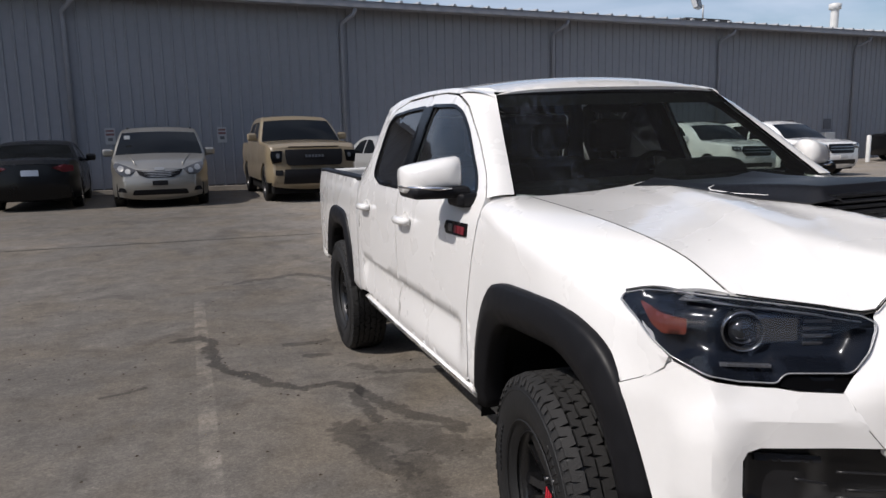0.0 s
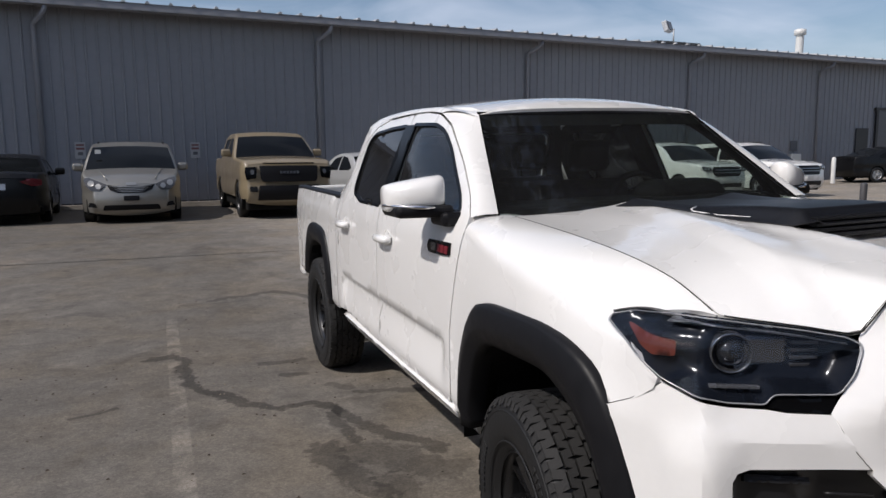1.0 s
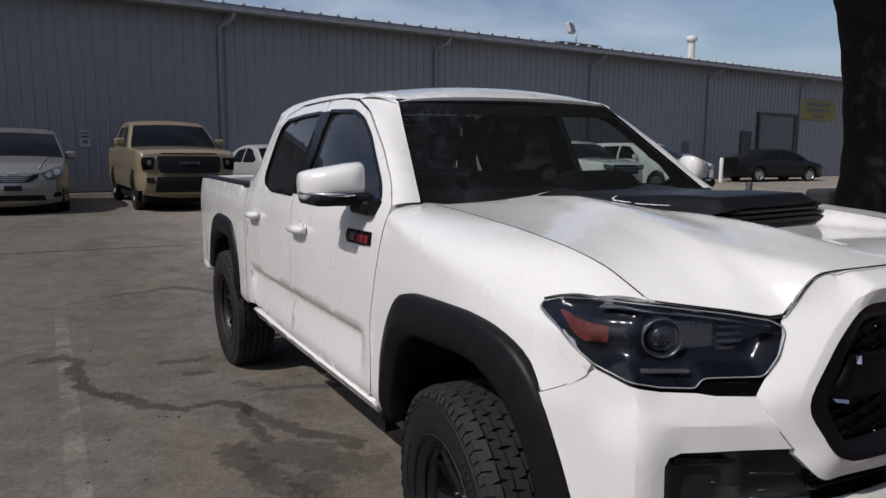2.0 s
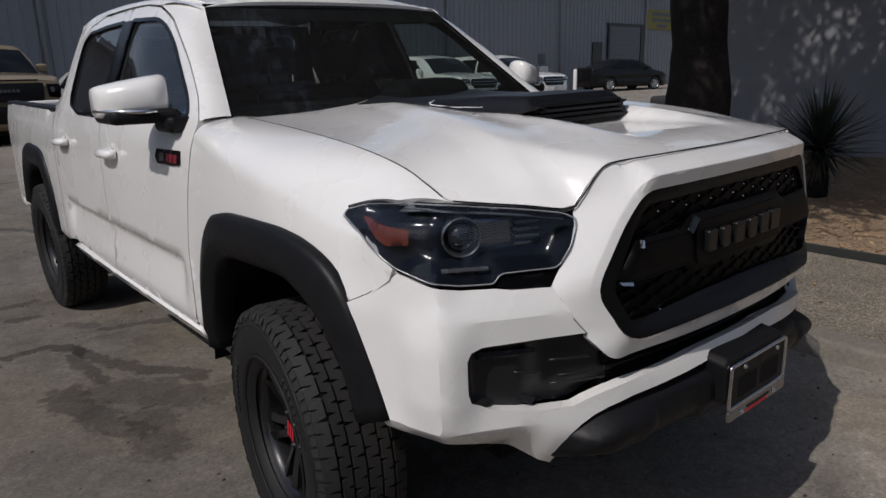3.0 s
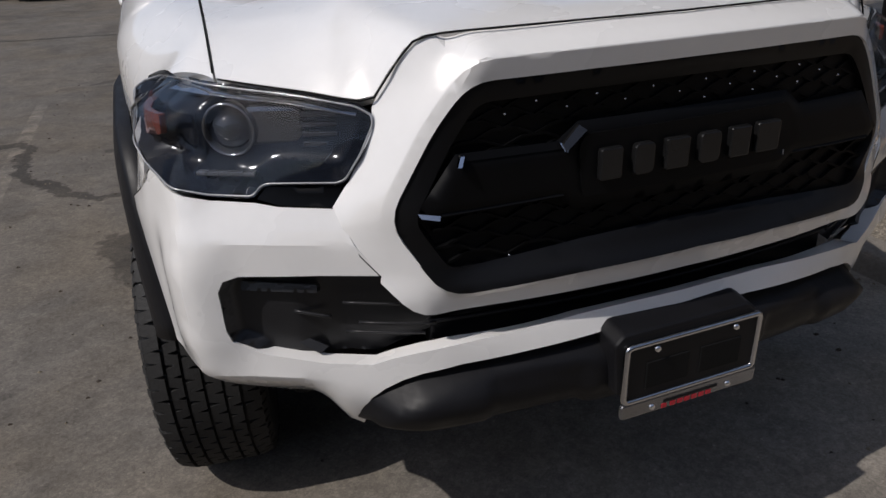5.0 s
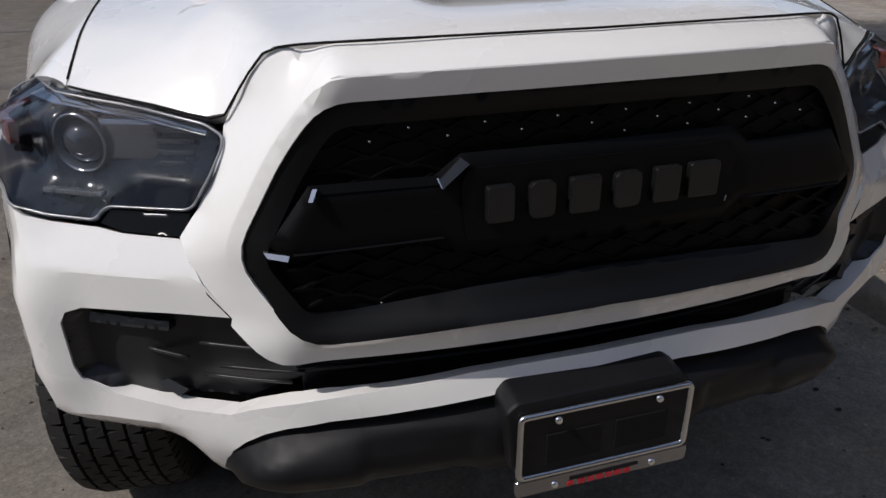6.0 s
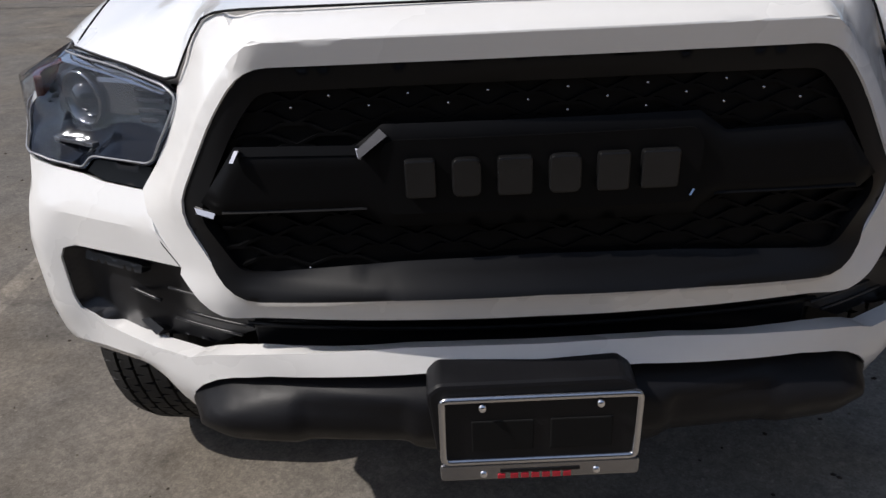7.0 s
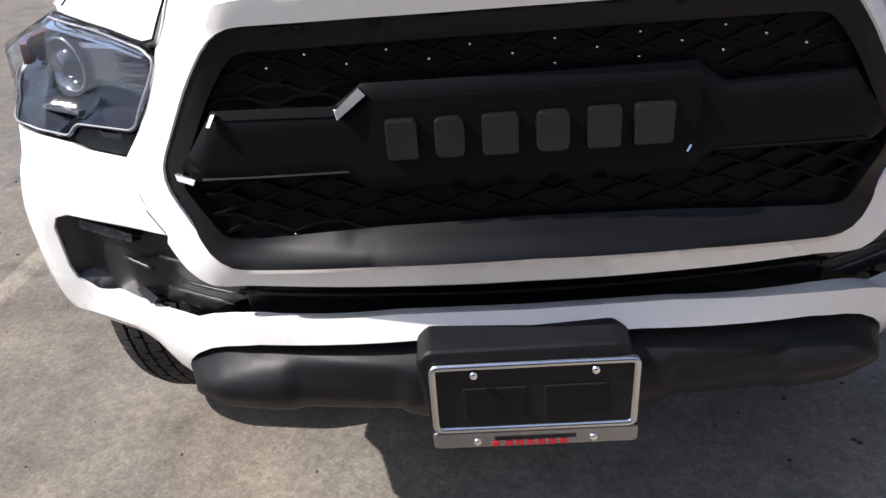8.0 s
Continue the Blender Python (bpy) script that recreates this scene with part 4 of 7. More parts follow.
for s in (-1, 1):
    # seams beside the bumper cover
    seam = bmesh.new()
    tube(seam, [[float(v) * (s if i == 0 else 1) for i, v in enumerate(bumper_fn(np.array(u), np.array(z), -0.0002))] for u, z in COVER[5:9]], 0.0010, 6)
    part("seam", seam, DARK, pickup, "dark seam")
    seam = bmesh.new()
    tube(seam, [[float(v) * (s if i == 0 else 1) for i, v in enumerate(bumper_fn(np.array(U(a)), np.array(z), 0.0004))] for a, z in ((0.610, 0.968), (0.602, 0.943), (0.578, 0.897), (0.550, 0.860))], 0.0009, 6)
    part("seam", seam, DARK, pickup, "dark seam")
    # painted flange behind the seams
    line = COVER[5:9]
    flange = [(u - 0.012, z - 0.010) for u, z in line] + [(u + 0.014, z + 0.010) for u, z in line[::-1]]
    part("seam_flange", skin(flange, lambda u, z: bumper_fn(u, z, -0.006), (1, -0.6, 0), 0.02, depth=0.0, side=s), WHITE, pickup)
    line = [(U(0.606), 0.972), (U(0.596), 0.94), (U(0.572), 0.897), (U(0.546), 0.861)]
    flange = [(u - 0.012, z - 0.004) for u, z in line] + [(u + 0.014, z + 0.004) for u, z in line[::-1]]
    part("seam_flange", skin(flange, lambda u, z: bumper_fn(u, z, -0.008), (0.4, -1, 0), 0.02, depth=0.0, side=s), WHITE, pickup)
    # black fog-lamp bezel sunk into the cover
    bez = FOG_TOP + FOG[:-2] + [(U(0.65), 0.680), (U(0.577), 0.676)] + [(U(0.50), 0.718), (U(0.44), 0.742), (U(0.44), 0.80), (U(0.50), 0.83)]
    bez_edge = np.array(bez)

    def bezel_fn(u, z):
        d = edge_dist(bez_edge, u, z)
        chamfer = 1 - (1 - sstep(0.0, 0.014, d)) * sstep(U(0.74), U(0.765), u)
        return bumper_fn(u, z, -0.004 - 0.026 * chamfer - 0.030 * sstep(U(0.70), U(0.62), u))
    bz = part("fog_lamp_bezel", skin(bez, bezel_fn, (0.3, -1, 0), 0.007, depth=0.0, side=s), BEZEL, pickup, "black plastic fog lamp bezel")
    ledge = rounded([(U(0.776), 0.837), (U(0.655), 0.833), (U(0.655), 0.819), (U(0.776), 0.822)], 0.003)
    part("bezel_ledge", skin(ledge, lambda u, z: bumper_fn(u, z, -0.016 - 0.4 * np.maximum(0, z - 0.821)), (0.3, -1, 0), 0.006, depth=0.02, side=s), BEZEL, bz)
    for a0, z0, a1, z1, deep, r in ((0.700, 0.776, 0.640, 0.765, -0.028, 0.0035), (0.621, 0.792, 0.53, 0.790, -0.032, 0.003), (0.621, 0.733, 0.49, 0.731, -0.032, 0.003), (0.60, 0.748, 0.47, 0.746, -0.038, 0.003)):
        bm = bmesh.new()
        tube(bm, [[float(v) * (s if i == 0 else 1) for i, v in enumerate(bumper_fn(np.array(U(a0 + (a1 - a0) * k / 5)), np.array(z0 + (z1 - z0) * k / 5), deep))] for k in range(6)], r, 6)
        part("bezel_rib", bm, BEZEL, bz)
    plate = [(U(0.714), 0.716), (U(0.704), 0.724), (U(0.650), 0.704), (U(0.664), 0.692)]
    part("bezel_plate", skin(plate, lambda u, z: bumper_fn(u, z, -0.020 - 0.5 * (z - 0.69)), (0.3, -1, 0), 0.02, depth=0.02, side=s), BEZEL, bz)

# white ring round the grille
def closed(p):
    return np.concatenate([p, p[:1]])


so = [(0.0, 1.2405), (0.25, 1.2400), (0.39, 1.2375), (0.447, 1.231), (0.485, 1.195), (0.523, 1.128), (0.530, 1.100), (0.546, 1.064), (0.576, 1.013), (0.606, 0.974), (0.597, 0.94), (0.573, 0.897), (0.550, 0.862), (0.553, 0.851), (0.541, 0.836), (0.523, 0.814), (0.507, 0.799), (0.489, 0.790), (0.468, 0.786), (0.43, 0.787), (0.38, 0.790), (0.15, 0.796), (0.0, 0.798)]
ring = np.array(so + [(-p[0], p[1]) for p in so[-2:0:-1]])


def facet_edge(poly, grow):
    n = len(poly)
    c = np.mean(poly, axis=0)
    out = []
    for i in range(n):
        e = poly[(i + 1) % n] - poly[i - 1]
        nn = np.array([-e[1], e[0]]) / max(np.linalg.norm(e), 1e-9)
        if nn @ (c - poly[i]) > 0:
            nn = -nn
        out.append(poly[i] + nn * (float(facet_width(poly[i][0], poly[i][1])) + grow))
    return np.array(out)


open_fine = resample(opening, 0.02)
part("grille_surround", skin(ring, surround_fn, (0, -1, 0.2), 0.0122, holes=[opening], depth=0.022, lines=[closed(facet_edge(open_fine, -0.0012)), closed(facet_edge(open_fine, 0.0012))], sharp=0.34), WHITE, pickup, "white grille surround")

BLACKFRAME = plain("satin_black_frame", (0.0042, 0.0042, 0.0048), 0.40, spec=0.20)
GUNMETAL = plain("gunmetal", (0.055, 0.055, 0.058), 0.26, metal=0.85, var=0.15)
BARBLACK = plain("satin_black_bar", (0.0036, 0.0036, 0.0040), 0.45, spec=0.10)
MESHBLACK = plain("black_mesh", (0.0036, 0.0036, 0.0040), 0.5, spec=0.08)
NAMEGREY = plain("dark_satin_metal", (0.022, 0.022, 0.023), 0.30, metal=0.6, var=0.15)
STUD = plain("bright_stud", (0.5, 0.5, 0.5), 0.15, metal=1.0)
# black grille: bowed rim, honeycomb, centre bar, plain raised blocks for the name
grille = part("grille", skin(shrink(opening, -0.004), lambda x, z: (x, np.maximum(grille_y(x, z, 0.053), edge_y(x, z) + 0.012), z), (0, -1, 0), 0.04, depth=0), BARBLACK, pickup, "black honeycomb grille")
rim_in = shrink(opening, 0.034)
mesh_edge = shrink(opening, 0.024)


def grille_rim(x, z):
    d = edge_dist(opening, x, z)
    sill = 1 - sstep(0.862, 0.90, z)
    near = edge_y(x, z) + 0.005 - 0.009 * sill - 0.004 * (1 - sill) * sstep(0.004, 0.014, d)
    t = sstep(0.004, 0.034, d)
    return x, near * (1 - t) + grille_y(x, z, 0.040) * t, z


# the frame laps over the ring at its sill
frame_edge = np.array([(x, z - 0.0055 * (1 - sstep(0.85, 0.90, z))) for x, z in opening])
part("grille_frame", skin(frame_edge, grille_rim, (0, -1, 0), 0.014, holes=[rim_in], depth=0.02), BLACKFRAME, grille, "gloss black grille frame")
bm = bmesh.new()
HW, HH = 0.107, 0.0305
for r in range(20):
    for c in range(-6, 6):
        cx, cz = 0.036 + (c + 0.5 * (r % 2)) * HW, 0.846 + r * HH * 0.5
        pts = [(cx - HW * 0.5, cz), (cx - HW * 0.18, cz + HH * 0.5), (cx + HW * 0.18, cz + HH * 0.5), (cx + HW * 0.5, cz)]
        if not within(mesh_edge, np.array([[cx, cz]]))[0]:
            continue
        for (xa, za), (xb, zb) in zip(pts[:-1], pts[1:]):
            if not within(mesh_edge, np.array([[xa, za], [xb, zb]])).all():
                continue
            d = Vector((xb - xa, 0, zb - za))
            nrm = Vector((-d.z, 0, d.x)).normalized() * 0.0022
            ya, yb = float(grille_y(xa, za, 0.048)), float(grille_y(xb, zb, 0.048))
            q = []
            for yy in (0, 0.02):
                for sg in (1, -1):
                    q.append((bm.verts.new((xa + sg * nrm.x, ya + yy, za + sg * nrm.z)), bm.verts.new((xb + sg * nrm.x, yb + yy, zb + sg * nrm.z))))
            bm.faces.new((q[0][0], q[0][1], q[1][1], q[1][0]))
            bm.faces.new((q[0][0], q[2][0], q[2][1], q[0][1]))
            bm.faces.new((q[1][0], q[1][1], q[3][1], q[3][0]))
bmesh.ops.recalc_face_normals(bm, faces=bm.faces[:])
part("grille_mesh", bm, MESHBLACK, grille, "black honeycomb mesh")
bar_half = [(0.487, 0.982), (0.425, 1.062), (0.255, 1.061), (0.216, 1.090), (0.0, 1.090)]
bar_foot = [(0.0, 0.940), (0.220, 0.942), (0.250, 0.966), (0.465, 0.962)]
BAR = [(-x, z) for x, z in bar_half] + bar_half[-2::-1] + bar_foot[::-1] + [(-x, z) for x, z in bar_foot[1:]]


def bar_fn(x, z):
    d = edge_dist(np.array(BAR), x, z)
    return x, grille_y(x, z, 0.036) - 0.010 * sstep(0, 0.014, d), z


part("grille_bar", skin(BAR, bar_fn, (0, -1, 0), 0.016, depth=0.02), BARBLACK, grille, "satin black centre bar")
# bevelled edges of the bar, with brighter chips for its highlights
def bevel_strip(line, w, tilt, lift=0.026):
    """A narrow facet along a line of the bar, leaning back upwards."""
    a = [(x, float(grille_y(x, z, lift)), z) for x, z in line]
    b = [(x, float(grille_y(x, z, lift)) + tilt, z + w) for x, z in line]
    return ribbon(a, b, 1, 0.0, (0, -1, 0.6))


def slant(pts, lean_x=-0.35, lean_z=0.7, depth=0.006):
    """A small facet with thickness, turned to the side and up."""
    bm = bmesh.new()
    cx, cz = np.mean([q[0] for q in pts]), np.mean([q[1] for q in pts])
    rows = [[bm.verts.new((x, float(grille_y(cx, cz, 0.018)) + lean_x * (x - cx) + lean_z * (z - cz) + d, z)) for x, z in pts] for d in (0.0, depth)]
    bm.faces.new(rows[0])
    for i in range(len(pts)):
        k = (i + 1) % len(pts)
        bm.faces.new((rows[0][i], rows[0][k], rows[1][k], rows[1][i]))
    bmesh.ops.recalc_face_normals(bm, faces=bm.faces[:])
    return bm


for k in (-1, 1):
    for top, line in ((True, [(0.424, 1.052), (0.34, 1.052), (0.248, 1.051)]), (False, [(0.455, 0.968), (0.35, 0.970), (0.245, 0.972)])):
        if not (top and k > 0):
            part("bar_edge", bevel_strip([(k * x, z) for x, z in line], 0.012 if top else 0.007, 0.006), BARBLACK, grille)
# highlights of the black bar, put in as chrome and grey facets
part("bar_edge", slant([(-0.429, 1.047), (-0.423, 1.047), (-0.415, 1.062), (-0.421, 1.062)]), CHROME, grille, "chrome chip standing in for a highlight")
part("bar_edge", slant([(-0.249, 1.050), (-0.209, 1.079), (-0.219, 1.087), (-0.252, 1.060)]), GUNMETAL, grille, "slanted edge, greyer to stand in for a highlight")
part("bar_edge", slant([(-0.250, 1.050), (-0.245, 1.049), (-0.249, 1.061), (-0.254, 1.062)]), CHROME, grille, "chrome chip standing in for a highlight")
part("bar_edge", slant([(-0.494, 0.978), (-0.490, 0.971), (-0.464, 0.967), (-0.461, 0.974)]), LAMPTRIM, grille, "chrome chip standing in for a highlight")
part("bar_edge", slant([(0.204, 0.978), (0.207, 0.977), (0.216, 0.986), (0.213, 0.987)], 0.3), CHROME, grille, "chrome chip standing in for a highlight")
# small bright studs where the mesh crosses, above and below the bar
for k in range(-8, 9):
    x = 0.036 + 0.0535 * k
    for z in ((1.129, 1.098) if k % 2 == 0 else (1.114,)):
        if abs(x) < 0.385 - (z - 1.10) and (z > 1.11 or x > 0.0):
            bm = bmesh.new()
            lathe(bm, [(0.0, 0.0026), (-0.0016, 0.0022), (-0.0026, 0.0012), (-0.003, 0.0)], 8, "y", (x, float(grille_y(x, z, 0.043)), z))
            for f in bm.faces:
                f.smooth = True
            part("stud", bm, STUD, grille)
    if -8 <= k <= -4:
        bm = bmesh.new()
        z = 0.862 if k % 2 == 0 else 0.877
        lathe(bm, [(0.0, 0.0026), (-0.0016, 0.0022), (-0.0026, 0.0012), (-0.003, 0.0)], 8, "y", (x, float(grille_y(x, z, 0.043)), z))
        part("stud", bm, STUD, grille)
plaque = rounded([(-0.210, 1.072), (0.210, 1.072), (0.222, 1.05), (0.214, 0.966), (-0.214, 0.966), (-0.222, 1.05)], 0.012)
part("name_plaque", skin(plaque, lambda x, z: (x, grille_y(x, z, 0.020), z), (0, -1, 0), 0.03, depth=0.004), BARBLACK, grille, "black name plaque")
for i, (x0, x1) in enumerate(((-0.192, -0.142), (-0.128, -0.080), (-0.066, -0.010), (0.004, 0.056), (0.070, 0.122), (0.130, 0.190))):
    blk = prism(rounded([(x0 + 0.004, 0.992), (x1 - 0.004, 0.992), (x1 - 0.004, 1.047), (x0 + 0.004, 1.047)], 0.012 if i in (1, 3) else 0.006), float(grille_y(0.5 * (x0 + x1), 1.03, 0.022)), float(grille_y(0.5 * (x0 + x1), 1.03, 0.008)), 0.003)
    part("name_block", blk, NAMEGREY, grille, "dark grey raised block")

# headlamps
LAMPDARK = plain("dark_lamp_housing", (0.009, 0.011, 0.016), 0.16, var=0.3, scale=40, spec=0.35)
LAMPEDGE = plain("clear_lens_edge", (0.36, 0.36, 0.37), 0.28, metal=0.35, var=0.2, scale=90)
RINGCHROME = plain("smoked_chrome", (0.36, 0.36, 0.37), 0.14, metal=0.9, var=0.3, scale=60)


def lamp_fn(d):
    return lambda u, z: bumper_fn(u, z, d)


lamp_outline = rounded(LAMP, 0.012)
for s in (-1, 1):
    body = part("headlamp", skin(lamp_outline, lambda u, z: bumper_fn(u, z, -0.055 * sstep(0, 0.03, edge_dist(lamp_outline, u, z))), (0.4, -1, 0), 0.018, depth=0, side=s), LAMPDARK, pickup, "dark headlamp housing behind a clear lens")
    part("lens", skin(lamp_outline, lamp_fn(0.004), (0.4, -1, 0), 0.022, depth=0.006, side=s), LENS, body, "clear lens")
    rim = [[float(v) * (s if i == 0 else 1) for i, v in enumerate(bumper_fn(np.array(u), np.array(z), 0.004))] for u, z in shrink(lamp_outline, 0.004)]
    bm = bmesh.new()
    tube(bm, rim, 0.0018, 6, closed=True)
    part("lens_edge", bm, LAMPEDGE, body, "bright edge of the clear lens")
    am = rounded([(U(0.925), 1.124), (U(0.880), 1.112), (U(0.880), 1.078), (U(0.900), 1.072), (U(0.912), 1.085)], 0.006)
    part("side_marker", skin(am, lamp_fn(-0.018), (0.4, -1, 0), 0.014, depth=0.012, side=s), AMBER, body, "amber side marker")

    def at(a, z, d):
        return Vector([float(v) for v in bumper_fn(np.array(U(a)), np.array(z), d)])

    def turned(bm, c, yaw):
        bmesh.ops.transform(bm, matrix=Matrix.Translation(c) @ Matrix.Rotation(yaw, 4, "Z"), verts=bm.verts[:])
        for v in bm.verts:
            v.co.x *= s
        bmesh.ops.recalc_face_normals(bm, faces=bm.faces[:])
        return bm
    bm = bmesh.new()
    lathe(bm, [(-0.008, 0.042), (-0.014, 0.0435), (-0.010, 0.047), (0.03, 0.048)], 30, "y")
    lathe(bm, [(0.012, 0.032), (0.002, 0.036), (-0.008, 0.042)], 30, "y")
    part("projector_ring", turned(bm, at(0.806, 1.085, -0.036), 0.50), RINGCHROME, body, "chrome projector ring")
    bm = bmesh.new()
    lathe(bm, [(0.006, 0.034), (-0.006, 0.030), (-0.016, 0.019), (-0.021, 0.008), (-0.022, 0.0)], 28, "y")
    part("projector_lens", turned(bm, at(0.806, 1.085, -0.036), 0.50), plain("projector_glass", (0.030, 0.032, 0.036), 0.06, metal=0.2, coat=1.0), body, "glass projector lens")
    bm = bmesh.new()
    box(bm, (-0.055, -0.004, -0.036), (0.045, 0.02, 0.036), 0.01)
    part("high_beam", turned(bm, at(0.722, 1.088, -0.044), 0.44), plain("lamp_reflector", (0.26, 0.26, 0.27), 0.2, metal=0.9, var=0.5, scale=30), body, "smoked high-beam reflector")
    bm = bmesh.new()
    for k in range(5):
        box(bm, (-0.03, -0.003, 0.036 - 0.017 * k), (0.03, 0.015, 0.044 - 0.017 * k), 0.002)
    part("lamp_fins", turned(bm, at(0.645, 1.086, -0.046), 0.42), plain("glossy_fins", (0.06, 0.06, 0.065), 0.18, coat=0.6, var=0.2, scale=60), body, "glossy dark fins")
    bm = bmesh.new()
    for k in range(5):
        box(bm, (-0.054 + 0.0213 * k, -0.003, -0.0035), (-0.0335 + 0.0213 * k, 0.01, 0.0035), 0.001)
    part("daytime_lamp", turned(bm, at(0.798, 1.019, -0.020), 0.55), plain("clear_led_cover", (0.30, 0.30, 0.31), 0.28, metal=0.6, coat=0.3, var=0.4, scale=300), body, "clear daytime lamp strip")
    notch = [(U(0.733), 0.986), (U(0.719), 1.005), (U(0.604), 1.006), (U(0.614), 0.974), (U(0.70), 0.977)]
    upper = [tuple(float(v) for v in bumper_fn(np.array(u), np.array(z - 0.007), -0.016)) for u, z in LAMP[1:8]]
    lower = [tuple(float(v) for v in bumper_fn(np.array(u), np.array(z - 0.019), 0.001)) for u, z in LAMP[1:8]]
    part("chrome_strip", ribbon([(s * p[0], p[1], p[2]) for p in upper], [(s * p[0], p[1], p[2]) for p in lower], 2, 0.001, (s * 0.4, -0.6, 0.7)), CHROME, body, "bright chrome strip")
    part("lower_trim", skin(notch, lamp_fn(-0.002), (0.4, -1, 0), 0.015, depth=0.02, side=s), GLOSS, body, "gloss black trim")

# dark intake between grille ring and bar
bm = bmesh.new()
box(bm, (-0.46, 0.165, 0.68), (0.46, 0.21, 0.86), 0.005)
intake = part("lower_intake", bm, PLASTIC, pickup, "black lower air intake")
for k in range(3):
    z = 0.745 + 0.016 * k
    A = [(x, 0.118 + 0.006 * k + 0.2 * x * x, z) for x in np.linspace(-0.47, 0.47, 15)]
    bm = bmesh.new()
    tube(bm, A, 0.005, 6)
    part("intake_bar", bm, PLASTIC, intake)

# black valance with its pressed facets
val_half = [(0.608, 0.540, 0.03), (0.600, 0.579, 0.02), (0.575, 0.622, 0.03), (0.530, 0.653, 0.03), (0.49, 0.668, 0.02), (0.43, 0.682), (0.30, 0.696), (0.16, 0.706)]
foot_half = [(0.53, 0.525, 0.03), (0.22, 0.530), (0.19, 0.515)]
VAL = rounded([(-p[0], *p[1:]) for p in val_half] + val_half[::-1] + foot_half + [(-p[0], *p[1:]) for p in foot_half[::-1]], 0.01)


def val_fn(x, z):
    a = np.abs(x)
    d = edge_dist(VAL, x, z)
    facet = 0.011 * (1 - sstep(0.0, 0.012, np.abs(z - 0.595) - 0.050)) * sstep(0.195, 0.215, a) * (1 - sstep(0.37, 0.40, a))
    return x, 0.028 + 0.18 * a * a + 0.5 * np.maximum(0, a - 0.50) ** 1.2 + 0.55 * np.maximum(0, 0.60 - z) + 0.05 * (1 - sstep(0, 0.035, d)) + facet + 0.75 * np.maximum(0, z - 0.655 + 0.12 * np.maximum(0, a - 0.15)), z


part("valance", skin(VAL, val_fn, (0, -1, 0), 0.014, depth=0.10), PLASTIC, pickup, "black plastic bumper valance")
bm = skin(rounded([(-0.50, 0.14), (0.50, 0.14), (0.42, 0.75), (-0.42, 0.75)], 0.03), lambda x, y: (x, y, 0.52 - 0.10 * sstep(0.14, 0.7, y)), (0, -0.3, -1), 0.05, depth=0.01)
part("skid_plate", bm, PLASTIC, pickup, "dark skid plate")

# number plate holder
br = rounded([(-0.176, 0.714), (-0.158, 0.730), (0.118, 0.730), (0.140, 0.714), (0.150, 0.59), (-0.165, 0.59)], 0.008)
hb_ = prism(br, 0.006, 0.085, 0.006)
for v in hb_.verts:
    if v.co.z > 0.68:
        v.co.z -= 0.30 * max(0.0, 0.05 - v.co.y)
holder = part("plate_holder", hb_, PLASTIC, pickup, "black number plate holder")
bm = bmesh.new()
mid = rounded([(-0.1485, 0.590), (0.1485, 0.590), (0.1485, 0.710), (-0.1485, 0.710)], 0.010)
tube(bm, [(x, 0.002, z) for x, z in mid], 0.0062, 10, closed=True)
plate_frame = part("plate_frame", bm, LAMPTRIM, holder, "chrome plate frame")
part("printed_strip", prism(rounded([(-0.155, 0.556), (0.155, 0.556), (0.156, 0.588), (-0.156, 0.588)], 0.008), -0.004, 0.006, 0.003), plain("brushed_chrome_strip", (0.26, 0.26, 0.27), 0.25, metal=0.9, var=0.15), holder, "chrome strip with red print")
part("plate_backing", prism(rounded([(-0.15, 0.57), (0.15, 0.57), (0.15, 0.71), (-0.15, 0.71)], 0.006), 0.001, 0.005), PLASTIC, holder, "empty black plate backing")
bm = bmesh.new()
for x0 in (-0.105, 0.015):
    box(bm, (x0, -0.0015, 0.612), (x0 + 0.095, 0.003, 0.670), 0.002)
part("backing_panel", bm, DARK, holder, "sunken black panels")
bm = bmesh.new()
box(bm, (-0.062, -0.0055, 0.571), (0.062, -0.0035, 0.577), 0.0004)
part("print_line", bm, PLASTIC, holder, "small dark print")
bm = bmesh.new()
for k in range(6):
    box(bm, (-0.046 + 0.0165 * k, -0.0058, 0.559), (-0.034 + 0.0165 * k, -0.0035, 0.568), 0.0004)
box(bm, (-0.066, -0.0058, 0.559), (-0.054, -0.0035, 0.568), 0.001)
part("red_print", bm, RED, holder, "red printed line")
for x in (-0.088, 0.088):
    for z in (0.698, 0.575):
        bm = bmesh.new()
        lathe(bm, [(-0.008, 0.0), (-0.008, 0.005), (-0.004, 0.0065)], 10, "y", (x, 0, z if z > 0.6 else 0.569))
        part("plate_screw", bm, CHROME, holder)

for ob in holder.children:
    ob.location = (-0.005, 0.0, -0.016)

# door mirrors
def mirror_place(bm):
    for v in bm.verts:
        g = 1 if v.co.x > 0 else -1
        v.co = Vector((g * (abs(v.co.x) - 0.045), v.co.y + 0.09, v.co.z - 0.006))
    return bm


